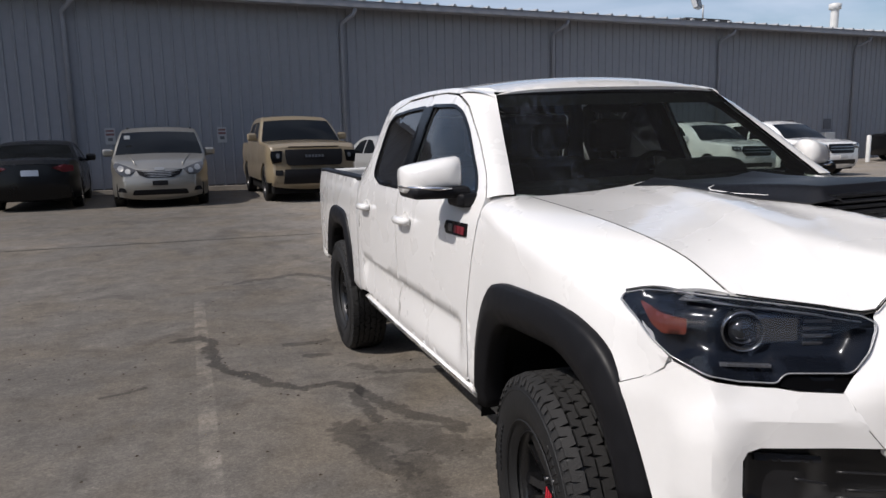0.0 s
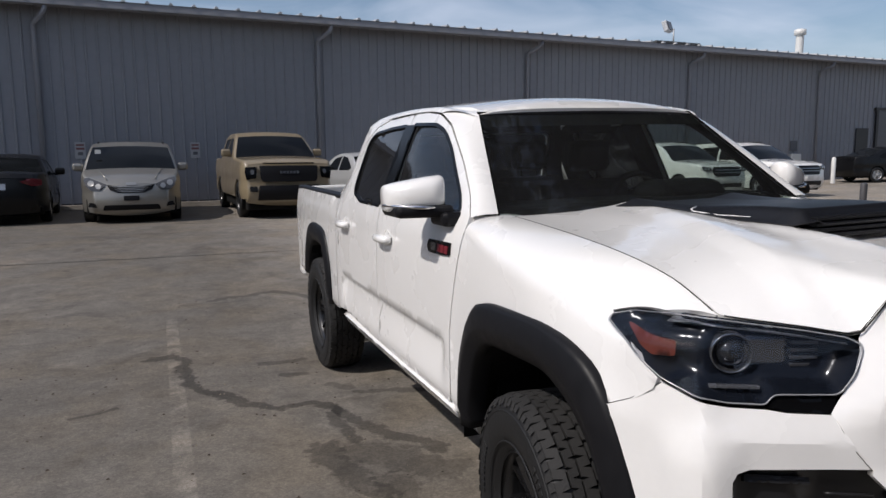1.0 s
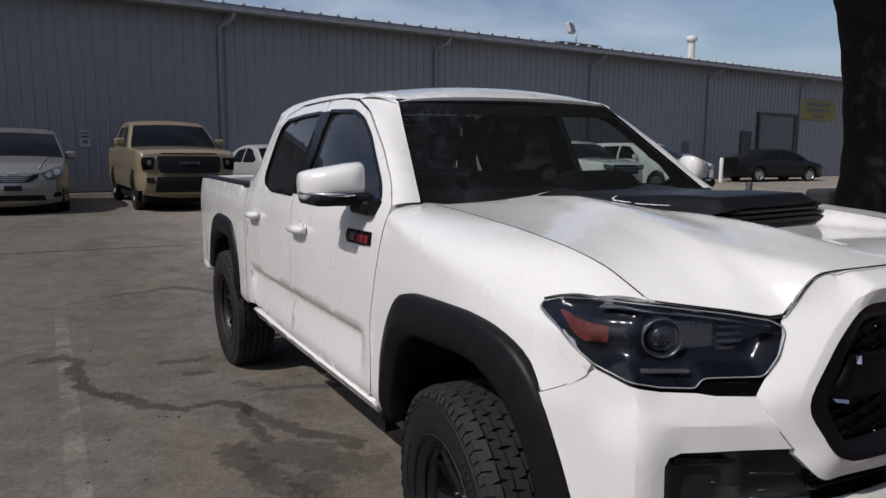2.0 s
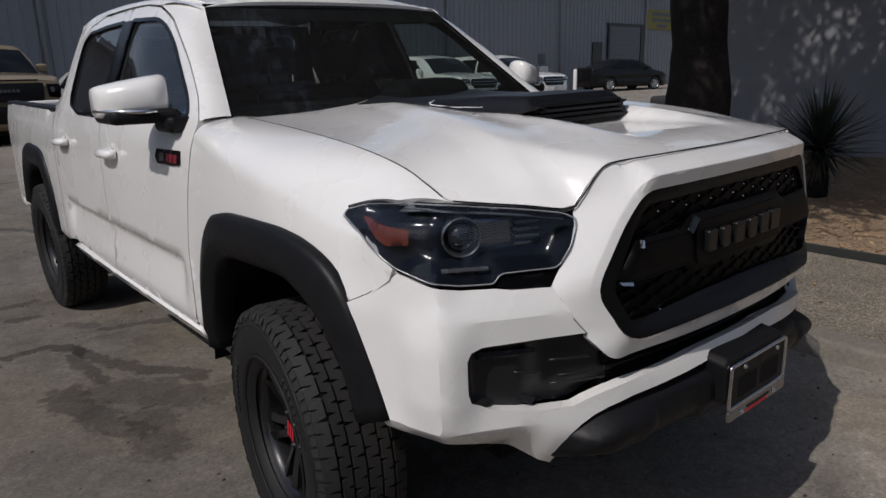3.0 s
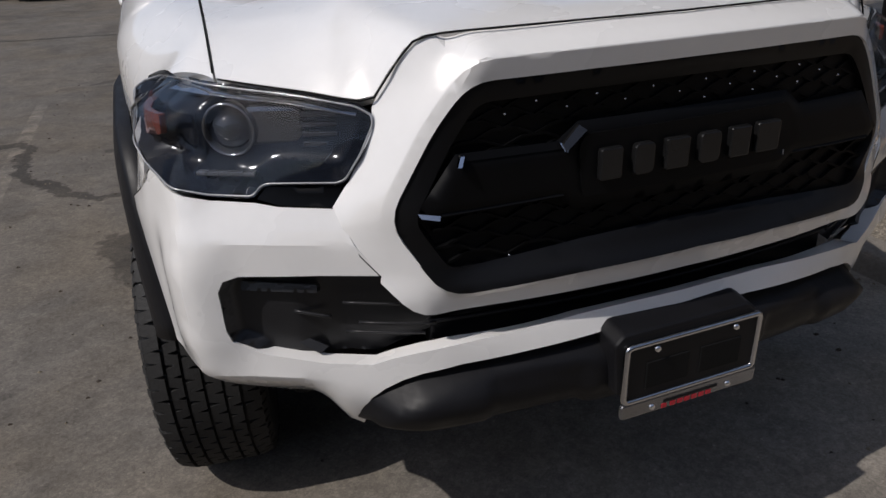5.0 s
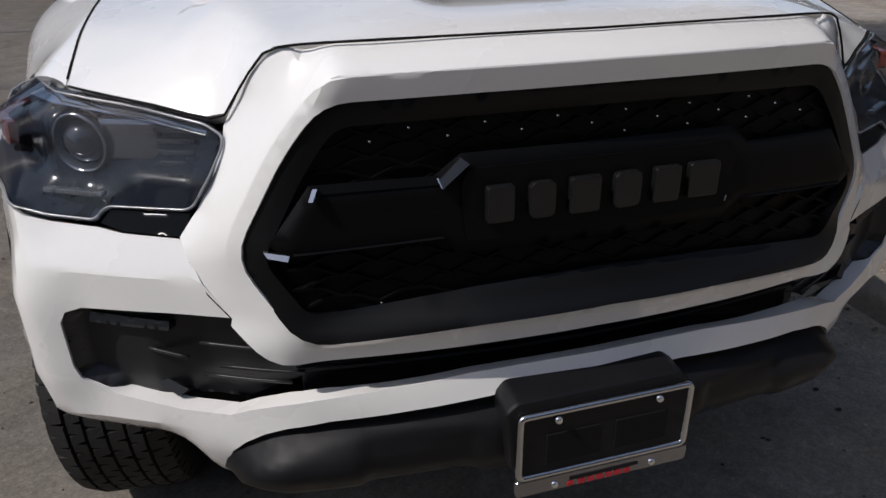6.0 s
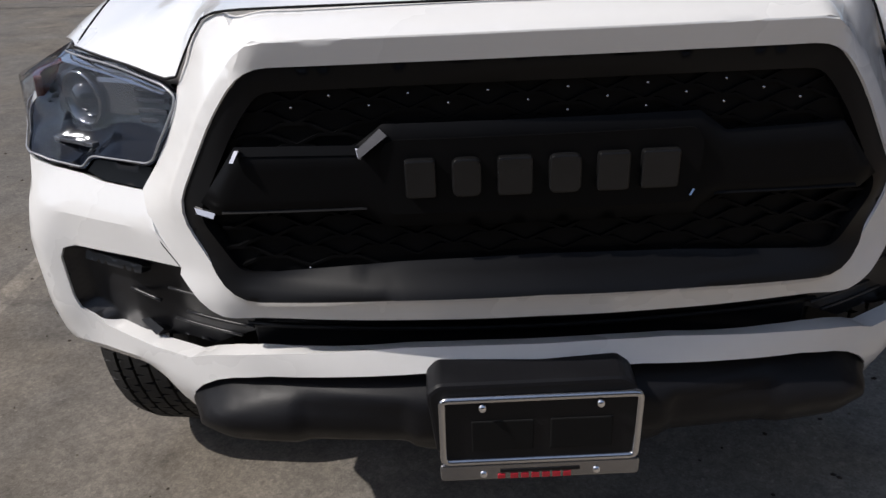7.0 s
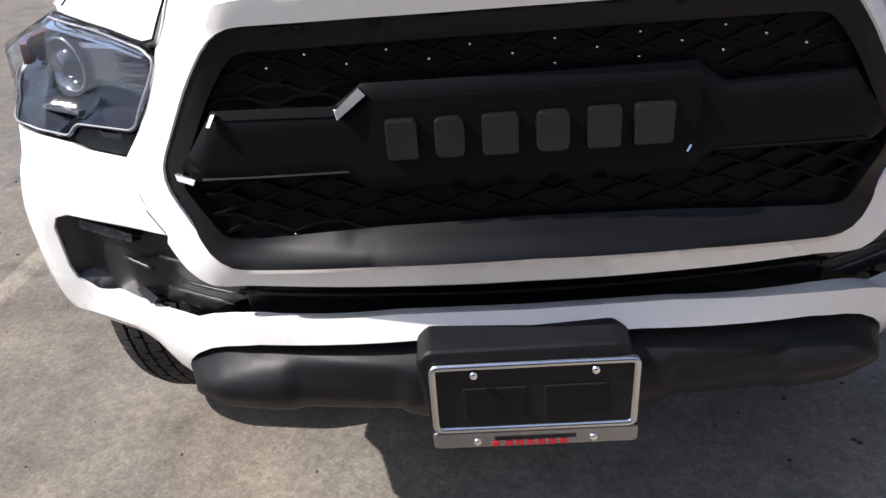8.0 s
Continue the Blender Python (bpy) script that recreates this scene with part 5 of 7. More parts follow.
for s in (-1, 1):
    bm = bmesh.new()
    prof = [(0.925, 0.45), (0.94, 0.78), (0.985, 0.95), (1.05, 1.0), (1.10, 0.93), (1.125, 0.72), (1.135, 0.45)]
    rings = []
    N = 20
    for i, (x, k) in enumerate(prof):
        t = (x - 0.925) / 0.21
        yc, zc = 1.655 + 0.10 * t, 1.402 - 0.012 * t
        hy, hz = 0.085 * k, 0.068 * (0.80 + 0.20 * k) * (0.95 if i in (0, 6) else 1) * (1.06 - 0.24 * t)
        zc -= 0.012 * t
        ringv = []
        for j in range(N):
            a = 2 * math.pi * j / N
            c, sn = math.cos(a), math.sin(a)
            ringv.append(bm.verts.new((s * x, yc + hy * math.copysign(abs(c) ** 0.7, c), zc + hz * math.copysign(abs(sn) ** 0.75, sn))))
        rings.append(ringv)
    for a, b in zip(rings[:-1], rings[1:]):
        for j in range(N):
            bm.faces.new((a[j], a[(j + 1) % N], b[(j + 1) % N], b[j])).smooth = True
    bm.faces.new(rings[0]).smooth = True
    bm.faces.new(rings[-1]).smooth = True
    bmesh.ops.recalc_face_normals(bm, faces=bm.faces[:])
    mirror = part("door_mirror", mirror_place(bm), WHITE, pickup, "white mirror housing on a black foot")
    bm = bmesh.new()
    box(bm, (0.90, 1.57, 1.305), (1.12, 1.78, 1.352), 0.020, seg=3)
    box(bm, (0.845, 1.55, 1.27), (0.96, 1.70, 1.325), 0.018, seg=3)
    for v in bm.verts:
        v.co.y += 0.35 * max(0, v.co.x - 0.94)
        v.co.x *= s
    bmesh.ops.recalc_face_normals(bm, faces=bm.faces[:])
    part("mirror_foot", mirror_place(bm), PLASTIC, mirror, "black mirror foot")
    bm = bmesh.new()
    tube(bm, [(s * 1.14, 1.745, 1.352), (s * 1.10, 1.648, 1.350), (s * 1.03, 1.597, 1.347), (s * 0.98, 1.585, 1.345)], [0.006, 0.008, 0.008, 0.004], 8)
    part("turn_signal", mirror_place(bm), CHROME, mirror, "clear turn signal strip")
    bm = bmesh.new()
    box(bm, (0.962, 1.775, 1.350), (1.085, 1.785, 1.438), 0.02)
    for v in bm.verts:
        v.co.y += 0.40 * max(0, v.co.x - 0.94) - 0.01
        v.co.x *= s
    bmesh.ops.recalc_face_normals(bm, faces=bm.faces[:])
    part("mirror_glass", mirror_place(bm), plain("mirror_silver", (0.7, 0.7, 0.7), 0.02, metal=1.0, var=0.02), mirror, "mirror glass")
    # door badge: plain blocks
    bd = part("door_badge", skin(rounded([(1.622, 1.206), (1.850, 1.200), (1.868, 1.17), (1.845, 1.146), (1.70, 1.150), (1.622, 1.156)], 0.008), side_out(0.006), (1, 0, 0), 0.02, depth=0.008, side=s), GLOSS, pickup, "black door badge with red and grey blocks")
    for y0, y1, mt in ((1.64, 1.672, BADGERED), (1.68, 1.71, BADGERED), (1.718, 1.748, BADGERED), (1.765, 1.815, DULLCHROME)):
        part("badge_block", skin([(y0, 1.190), (y1, 1.190), (y1, 1.160), (y0, 1.160)], side_out(0.009), (1, 0, 0), 0.02, depth=0.003, side=s), mt, bd)

# cab interior
bm = bmesh.new()
box(bm, (-0.72, 1.60, 0.98), (0.72, 2.02, 1.325), 0.06, seg=3)
box(bm, (0.16, 1.74, 1.20), (0.60, 1.99, 1.395), 0.085, seg=4)
box(bm, (-0.16, 2.0, 0.70), (0.16, 2.75, 1.0), 0.04)
part("dashboard", bm, TRIM, pickup, "dark dashboard and console")
bm = bmesh.new()
lathe(bm, [(-0.10, 0.09), (-0.06, 0.11), (0.02, 0.05)], 16, "y", (0.37, 1.98, 1.20))
tube(bm, [(0.37 + 0.185 * math.cos(a), 2.12 + 0.06 * math.sin(a), 1.24 + 0.175 * math.sin(a)) for a in np.linspace(0, 2 * math.pi, 33)[:-1]], 0.016, 8, closed=True)
tube(bm, [(0.19, 2.12, 1.24), (0.55, 2.12, 1.24)], 0.02)
part("steering_wheel", bm, TRIM, pickup, "black steering wheel")
for row, y0 in (("front", 2.55), ("rear", 3.25)):
    for x0 in (-0.37, 0.37):
        bm = bmesh.new()
        box(bm, (x0 - 0.25, y0 - 0.45, 0.72), (x0 + 0.25, y0 + 0.05, 0.90), 0.06, seg=3)
        box(bm, (x0 - 0.24, y0 - 0.02, 0.84), (x0 + 0.24, y0 + 0.12, 1.38), 0.06, seg=3)
        st = part("seat", bm, TRIM, pickup, "dark seat with headrest")
        bm = bmesh.new()
        box(bm, (x0 - 0.13, y0 + 0.02, 1.42), (x0 + 0.13, y0 + 0.12, 1.60), 0.045, seg=3)
        tube(bm, [(x0 - 0.06, y0 + 0.07, 1.35), (x0 - 0.06, y0 + 0.07, 1.45)], 0.008)
        tube(bm, [(x0 + 0.06, y0 + 0.07, 1.35), (x0 + 0.06, y0 + 0.07, 1.45)], 0.008)
        part("headrest", bm, TRIM, st)
for s in (-1, 1):
    zz = np.linspace(1.315, 1.70, 12)
    inner_a = [(s * (0.735 - (z - 1.31) * 0.395), float(shield_fn(0.735 - (z - 1.31) * 0.395, z)[1]) + 0.015, z) for z in zz]
    back_a = smooth_curve([(1.76, 1.32), (1.80, 1.40), (1.88, 1.46), (2.0, 1.555), (2.12, 1.635), (2.26, 1.69)], 12)
    inner_b = [(s * (float(side_x(y, z)) - 0.03), y, z) for y, z in back_a]
    part("pillar_lining", ribbon(inner_a, inner_b, 4, 0.012, (-s * 0.8, 0.5, 0)), TRIM, pickup, "dark pillar lining")
bm = bmesh.new()
box(bm, (-0.11, 2.02, 1.62), (0.11, 2.05, 1.685), 0.012)
box(bm, (-0.03, 1.97, 1.66), (0.03, 2.06, 1.72), 0.01)
part("rear_view_mirror", bm, TRIM, pickup, "black rear-view mirror")
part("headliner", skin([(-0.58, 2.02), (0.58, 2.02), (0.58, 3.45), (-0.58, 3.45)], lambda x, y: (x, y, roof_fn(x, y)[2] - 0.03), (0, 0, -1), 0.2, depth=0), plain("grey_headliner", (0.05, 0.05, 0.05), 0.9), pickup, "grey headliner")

# ---- the lot ----
def ground_z(x, y):
    """A slight cross-fall under the truck, rising a little towards the buildings."""
    return 0.0192 * (np.clip(x, -0.95, 1.69) + 0.7) * (1 - sstep(5.0, 9.0, y)) + 0.22 * sstep(5.0, 15.0, y) + 0.2 * sstep(19, 30, x) * sstep(11, 21, y) + 0.20 * sstep(9, 18, x) * (1 - sstep(5.0, 15.0, y))


def tex_tools(m_nodes, links):
    n, l = m_nodes, links
    tc = n.new("ShaderNodeTexCoord")

    def noise_(scale, detail=5, dist=0.0, vec=None):
        t = n.new("ShaderNodeTexNoise")
        t.inputs["Scale"].default_value, t.inputs["Detail"].default_value, t.inputs["Distortion"].default_value = scale, detail, dist
        l.new(vec or tc.outputs["Object"], t.inputs["Vector"])
        return t.outputs[0]

    def rng(v, a, b_, c, d):
        r = n.new("ShaderNodeMapRange")
        for i, x in enumerate((a, b_, c, d)):
            r.inputs[i + 1].default_value = x
        l.new(v, r.inputs[0])
        return r.outputs[0]

    def op(kind, a, b_):
        k = n.new("ShaderNodeMath")
        k.operation = kind
        for i, q in enumerate((a, b_)):
            if isinstance(q, (int, float)):
                k.inputs[i].default_value = q
            else:
                l.new(q, k.inputs[i])
        return k.outputs[0]
    return tc, noise_, rng, op


def concrete(name, tone, stained=True, pebbly=0.0):
    m, n, l, b = mat_base(name)
    b.inputs["Roughness"].default_value = 0.85
    b.inputs["Specular IOR Level"].default_value = 0.3
    tc, noise_, rng, op = tex_tools(n, l)
    grain, pits, mott, wide = noise_(240, 3), noise_(55, 6), noise_(4, 6), noise_(0.35, 4)
    v = op("MULTIPLY", rng(grain, 0.3, 0.7, 0.86, 1.14), rng(pits, 0.32, 0.68, 0.87, 1.13))
    v = op("MULTIPLY", v, rng(mott, 0.3, 0.7, 0.84, 1.16))
    v = op("MULTIPLY", v, rng(wide, 0.3, 0.7, 0.85, 1.15))
    if stained:
        v = op("MULTIPLY", v, rng(noise_(0.9, 6, 0.8), 0.58, 0.72, 1.0, 0.72))
        v = op("MULTIPLY", v, rng(noise_(2.6, 7, 0.6), 0.58, 0.72, 1.0, 0.72))
        v = op("MULTIPLY", v, rng(noise_(14, 5), 0.3, 0.7, 0.88, 1.12))
        for sc_v, lo_v, hi_v in ((150, 0.86, 1.14), (48, 0.92, 1.08)):
            agg = n.new("ShaderNodeTexVoronoi")
            agg.inputs["Scale"].default_value = sc_v
            l.new(tc.outputs["Object"], agg.inputs["Vector"])
            one = n.new("ShaderNodeSeparateColor")
            l.new(agg.outputs["Color"], one.inputs[0])
            v = op("MULTIPLY", v, rng(one.outputs[0], 0.0, 1.0, lo_v, hi_v))
        v = op("MULTIPLY", v, rng(noise_(1.7, 7, 0.9), 0.62, 0.74, 1.0, 1.30))
        # paler, dustier concrete towards the kerb
        px_ = n.new("ShaderNodeSeparateXYZ")
        l.new(tc.outputs["Object"], px_.inputs[0])
        v = op("MULTIPLY", v, rng(op("ADD", px_.outputs[0], op("MULTIPLY", noise_(0.8, 5, 0.5), 1.6)), -0.4, 1.9, 0.86, 1.75))
        # damp trails, cracks and a worn line, each along its own way
        wob = n.new("ShaderNodeTexNoise")
        wob.inputs["Scale"].default_value, wob.inputs["Detail"].default_value = 3.2, 7
        l.new(tc.outputs["Object"], wob.inputs["Vector"])
        wv = n.new("ShaderNodeVectorMath")
        wv.operation = "MULTIPLY_ADD"
        wv.inputs[1].default_value, wv.inputs[2].default_value = (0.24, 0.24, 0), (-0.12, -0.12, 0)
        l.new(wob.outputs["Color"], wv.inputs[0])
        moved = n.new("ShaderNodeVectorMath")
        l.new(tc.outputs["Object"], moved.inputs[0])
        l.new(wv.outputs[0], moved.inputs[1])

        def vec(kind, a, b_=None):
            k = n.new("ShaderNodeVectorMath")
            k.operation = kind
            for i, q in enumerate((a, b_)):
                if isinstance(q, tuple):
                    k.inputs[i].default_value = q
                elif q is not None:
                    l.new(q, k.inputs[i])
            return k

        def trail(pts, src):
            best = None
            for (ax, ay), (bx, by) in zip(pts[:-1], pts[1:]):
                ab = (bx - ax, by - ay, 0.0)
                pa = vec("SUBTRACT", src, (ax, ay, 0.0)).outputs[0]
                t_ = op("MULTIPLY", vec("DOT_PRODUCT", pa, ab).outputs["Value"], 1 / (ab[0] ** 2 + ab[1] ** 2))
                t_ = rng(t_, 0, 1, 0, 1)
                sc_ = vec("SCALE", ab)
                l.new(t_, sc_.inputs["Scale"])
                flat = vec("MULTIPLY", vec("SUBTRACT", pa, sc_.outputs[0]).outputs[0], (1.0, 1.0, 0.0))
                d_ = vec("LENGTH", flat.outputs[0]).outputs["Value"]
                best = d_ if best is None else op("MINIMUM", best, d_)
            return best
        ragged = noise_(17, 8, 0.6)
        for pts, w_, dark in TRAILS:
            d_ = trail(pts, moved.outputs[0])
            d_ = op("SUBTRACT", d_, op("MULTIPLY", ragged, w_ * 1.6))
            v = op("MULTIPLY", v, rng(d_, -w_ * 0.20, w_ * 0.06, dark, 1.0))
        paint_d = trail(LINE, tc.outputs["Object"])
        worn = op("MULTIPLY", rng(paint_d, 0.045, 0.055, 1.0, 0.0), rng(noise_(6, 7, 0.3), 0.40, 0.60, 0.05, 0.5))
        v = op("MULTIPLY", v, op("ADD", worn, 1.0))
        spots = n.new("ShaderNodeTexVoronoi")
        spots.inputs["Scale"].default_value = 9
        l.new(tc.outputs["Object"], spots.inputs["Vector"])
        v = op("MULTIPLY", v, rng(spots.outputs["Distance"], 0.02, 0.05, 0.62, 1.0))
        pale = n.new("ShaderNodeTexVoronoi")
        pale.inputs["Scale"].default_value = 26
        l.new(tc.outputs["Object"], pale.inputs["Vector"])
        v = op("MULTIPLY", v, rng(pale.outputs["Distance"], 0.08, 0.14, 1.35, 1.0))
    height = op("MULTIPLY", grain, pits)
    if pebbly:
        peb = n.new("ShaderNodeTexVoronoi")
        peb.inputs["Scale"].default_value = 85
        l.new(tc.outputs["Object"], peb.inputs["Vector"])
        v = op("MULTIPLY", v, rng(peb.outputs["Distance"], 0.1, 0.6, 1.25, 0.6))
        tone_r = n.new("ShaderNodeSeparateColor")
        l.new(peb.outputs["Color"], tone_r.inputs[0])
        v = op("MULTIPLY", v, rng(tone_r.outputs[0], 0.0, 1.0, 0.65, 1.35))
        height = peb.outputs["Distance"]
    sc = n.new("ShaderNodeVectorMath")
    sc.operation = "SCALE"
    sc.inputs[0].default_value = tone
    if stained:
        warm = n.new("ShaderNodeMix")
        warm.data_type = "RGBA"
        warm.inputs[6].default_value, warm.inputs[7].default_value = (*tone, 1), (tone[0] * 1.05, tone[1] * 1.0, tone[2] * 0.92, 1)
        l.new(rng(noise_(1.3, 6, 0.4), 0.42, 0.62, 0.0, 1.0), warm.inputs[0])
        l.new(warm.outputs[2], sc.inputs[0])
    l.new(v, sc.inputs["Scale"])
    l.new(sc.outputs[0], b.inputs["Base Color"])
    bp = n.new("ShaderNodeBump")
    bp.inputs["Strength"].default_value, bp.inputs["Distance"].default_value = (0.35, 0.003) if not pebbly else (0.6, -0.006)
    l.new(height, bp.inputs["Height"])
    l.new(bp.outputs[0], b.inputs["Normal"])
    return m


TRAILS = [
    ([(-2.13, 4.88), (-1.94, 4.92), (-1.83, 4.76), (-1.84, 4.15), (-1.63, 3.77), (-1.34, 3.40), (-1.09, 3.43), (-1.0, 3.24)], 0.060, 0.45),
    ([(-1.0, 3.24), (-0.90, 2.95), (-0.77, 2.69), (-0.62, 2.45)], 0.070, 0.52),
    ([(-1.04, 3.20), (-1.06, 3.00), (-1.01, 2.75)], 0.055, 0.52),
    ([(-1.18, 2.72), (-1.14, 2.34), (-1.05, 2.10)], 0.11, 0.58),
    ([(-1.0, 2.60), (-0.83, 2.42), (-0.68, 2.20)], 0.16, 0.66),
    ([(-0.95, 2.20), (-1.0, 1.90)], 0.15, 0.66),
    ([(-1.17, 4.08), (-1.04, 4.08)], 0.060, 0.55),
    ([(-0.94, 3.76), (-0.81, 3.64)], 0.040, 0.62),
    ([(-0.75, 3.55), (-0.39, 3.40)], 0.060, 0.58),
    ([(-1.30, 4.40), (-1.02, 4.42)], 0.06, 0.60),
    ([(-2.50, 3.75), (-2.26, 3.80)], 0.035, 0.55),
    ([(-1.5, 6.95), (-0.8, 7.2), (-0.4, 6.6)], 0.07, 0.6),
    ([(-3.1, 2.35), (-2.2, 1.7), (-1.5, 1.45)], 0.03, 0.75),
    ([(-2.6, 1.0), (-1.9, 0.5), (-1.3, 0.2)], 0.07, 0.75),
    ([(-1.0, -0.4), (-0.3, -0.55), (0.6, -0.5)], 0.09, 0.82),
]
LINE = [(-1.88, 1.2), (-1.92, 6.2)]
CONCRETE = concrete("worn_concrete", (0.136, 0.123, 0.107))
KERBSTONE = concrete("kerb_concrete", (0.20, 0.18, 0.155), False)
AGGREGATE = concrete("exposed_aggregate", (0.27, 0.235, 0.185), False, 1.0)
MULCH = concrete("wood_mulch_bed", (0.33, 0.235, 0.15), False, 0.6)
WALLPAINT = plain("grey_painted_steel", (0.232, 0.236, 0.256), 0.6, var=0.06, scale=6, spec=0.25)
STUCCO = plain("pale_stucco", (0.24, 0.24, 0.25), 0.9, var=0.12, scale=70, bump=0.5, spec=0.2)
GALV = plain("galvanised_steel", (0.42, 0.43, 0.44), 0.45, metal=0.4, var=0.15)
BARK = plain("oak_bark", (0.021, 0.018, 0.016), 0.9, var=0.5, scale=30, bump=1.0, spec=0.15)

bm = bmesh.new()
xs = sorted(set([round(v, 3) for v in list(np.linspace(-300, -14, 8)) + list(np.linspace(-14, 40, 55)) + list(np.linspace(40, 300, 8))]))
ys = sorted(set([round(v, 3) for v in list(np.linspace(-300, -10, 8)) + list(np.linspace(-10, 30, 41)) + list(np.linspace(30, 300, 8))]))
vs = [[bm.verts.new((x, y, float(ground_z(x, y)))) for x in xs] for y in ys]
for i in range(len(ys) - 1):
    for j in range(len(xs) - 1):
        bm.faces.new((vs[i][j], vs[i][j + 1], vs[i + 1][j + 1], vs[i + 1][j])).smooth = True
ground = tagged(part("ground", bm, CONCRETE), "worn grey concrete lot with stains and cracks", "ground", kind="structure")


def stain(name, pts, width, material, label, seed=1, z=0.004):
    """A damp stain or tar-filled crack: a ragged flat patch along a line."""
    rnd = random.Random(seed)
    line = smooth_curve(pts, 60)
    bm = bmesh.new()
    L, Rr = [], []
    for i, p in enumerate(line):
        d = line[min(i + 1, 59)] - line[max(i - 1, 0)]
        d = d / max(np.linalg.norm(d), 1e-6)
        nn = np.array([-d[1], d[0]])
        t = i / 59
        w = width * (0.35 + 0.65 * math.sin(math.pi * min(max(t, 0.03), 0.97))) if width > 0.03 else width
        a, b = w * (0.45 + rnd.random() * 0.8), w * (0.45 + rnd.random() * 0.8)
        q, r = p + nn * a, p - nn * b
        L.append(bm.verts.new((q[0], q[1], float(ground_z(*q)) + z)))
        Rr.append(bm.verts.new((r[0], r[1], float(ground_z(*r)) + z)))
    for i in range(59):
        bm.faces.new((L[i], L[i + 1], Rr[i + 1], Rr[i]))
    bmesh.ops.recalc_face_normals(bm, faces=bm.faces[:])
    for f in bm.faces:
        if f.normal.z < 0:
            f.normal_flip()
    ob = part(name, bm, material, ground, label)
    return ob


TAR = plain("tar_joint", (0.055, 0.050, 0.045), 0.8, var=0.4, scale=20)
stain("expansion_joint", [(-14, 10.6), (-4, 10.15), (4, 10.0), (8.8, 9.9)], 0.018, TAR, "dark joint between concrete slabs", 12, 0.005)
stain("expansion_joint", [(-9.0, -10.0), (-8.7, 0.0), (-8.5, 10.3)], 0.014, TAR, "dark joint between concrete slabs", 13, 0.005)
# loose grit and dry leaves on the concrete and along the kerb
bm = bmesh.new()
rnd = random.Random(11)
for i in range(420):
    if i < 260:
        x, y = rnd.uniform(-3.2, 1.6), rnd.uniform(-0.6, 5.5)
    else:
        x, y = 1.68 - abs(rnd.gauss(0, 0.12)), rnd.uniform(-1.2, 3.0)
    r = rnd.uniform(0.003, 0.009) * (1.5 if i >= 260 else 1)
    c = Vector((x, y, float(ground_z(x, y)) + r * 0.4))
    pts = [bm.verts.new(c + Vector((r * rnd.uniform(0.6, 1.3) * math.cos(a), r * rnd.uniform(0.6, 1.3) * math.sin(a), -r * 0.4))) for a in (0, 1.5, 3.0, 4.6)]
    top = bm.verts.new(c + Vector((0, 0, r * 0.5)))
    for k in range(4):
        bm.faces.new((pts[k], pts[(k + 1) % 4], top))
part("grit", bm, plain("grit", (0.16, 0.135, 0.10), 0.9, var=0.6, scale=60), ground, "loose grit and crumbs of dry leaves")
bm = bmesh.new()
for i in range(520):
    x, y = rnd.uniform(-4.2, 1.6), rnd.uniform(-0.8, 7.0)
    r = rnd.uniform(0.004, 0.011)
    c = Vector((x, y, float(ground_z(x, y)) + r * 0.35))
    pts = [bm.verts.new(c + Vector((r * rnd.uniform(0.6, 1.6) * math.cos(a), r * rnd.uniform(0.5, 1.2) * math.sin(a), -r * 0.35))) for a in (0, 1.2, 2.4, 3.8, 5.0)]
    top = bm.verts.new(c + Vector((0, 0, r * 0.4)))
    for k in range(5):
        bm.faces.new((pts[k], pts[(k + 1) % 5], top))
part("crumbs", bm, plain("dark_crumbs", (0.045, 0.033, 0.024), 0.9, var=0.5, scale=40), ground, "dark crumbs of leaf and dirt")
LEAF = plain("dry_leaf", (0.33, 0.215, 0.115), 0.8, var=0.5, scale=25)
bm = bmesh.new()
for i in range(2600):
    if i < 170:
        x, y, z = 1.66 - abs(rnd.gauss(0, 0.14)), rnd.uniform(-1.6, 3.2), 0.006
    elif i < 230:
        x, y, z = rnd.uniform(1.9, 3.35), rnd.uniform(-1.5, 4.0), 0.136
    else:
        x, y, z = 3.48 + abs(rnd.gauss(0, 1.0)), rnd.uniform(-2.0, 5.5), 0.165
    a, r, t = rnd.uniform(0, 6.3), rnd.uniform(0.014, 0.032), rnd.uniform(-0.5, 0.5)
    u = Vector((math.cos(a), math.sin(a), t * 0.5)) * r
    w = Vector((-math.sin(a), math.cos(a), rnd.uniform(-0.4, 0.4))) * r * 0.45
    c = Vector((x, y, z + 0.004 + abs(t) * r))
    q = [c - u, c - u * 0.2 + w, c + u, c - u * 0.1 - w]
    v = [bm.verts.new(p) for p in q]
    bm.faces.new((v[0], v[1], v[2]))
    bm.faces.new((v[0], v[2], v[3]))
tagged(part("dry_leaves", bm, LEAF), "brown dry leaves and wood chips along the kerb and bed", "leaves", kind="stuff")

# kerb, walkway, edging, planting bed
for k in range(18):
    y0 = -20 + 2.0 * k
    kb = prism(rounded([(1.690, -0.02, 0.0), (1.885, -0.02, 0.0), (1.885, 0.135, 0.01), (1.725, 0.135, 0.03)], 0.01), y0 + 0.004, y0 + 1.996, 0.0)
    if k == 0:
        kerb = tagged(part("kerb", kb, KERBSTONE), "worn pale concrete kerb", "kerb", kind="structure")
    else:
        part("kerb_length", kb, KERBSTONE, kerb)
bm = bmesh.new()
box(bm, (1.885, -20, -0.02), (3.38, 16, 0.132))
tagged(part("walkway", bm, AGGREGATE), "exposed-aggregate concrete walkway", "walkway", kind="structure")
bm = bmesh.new()
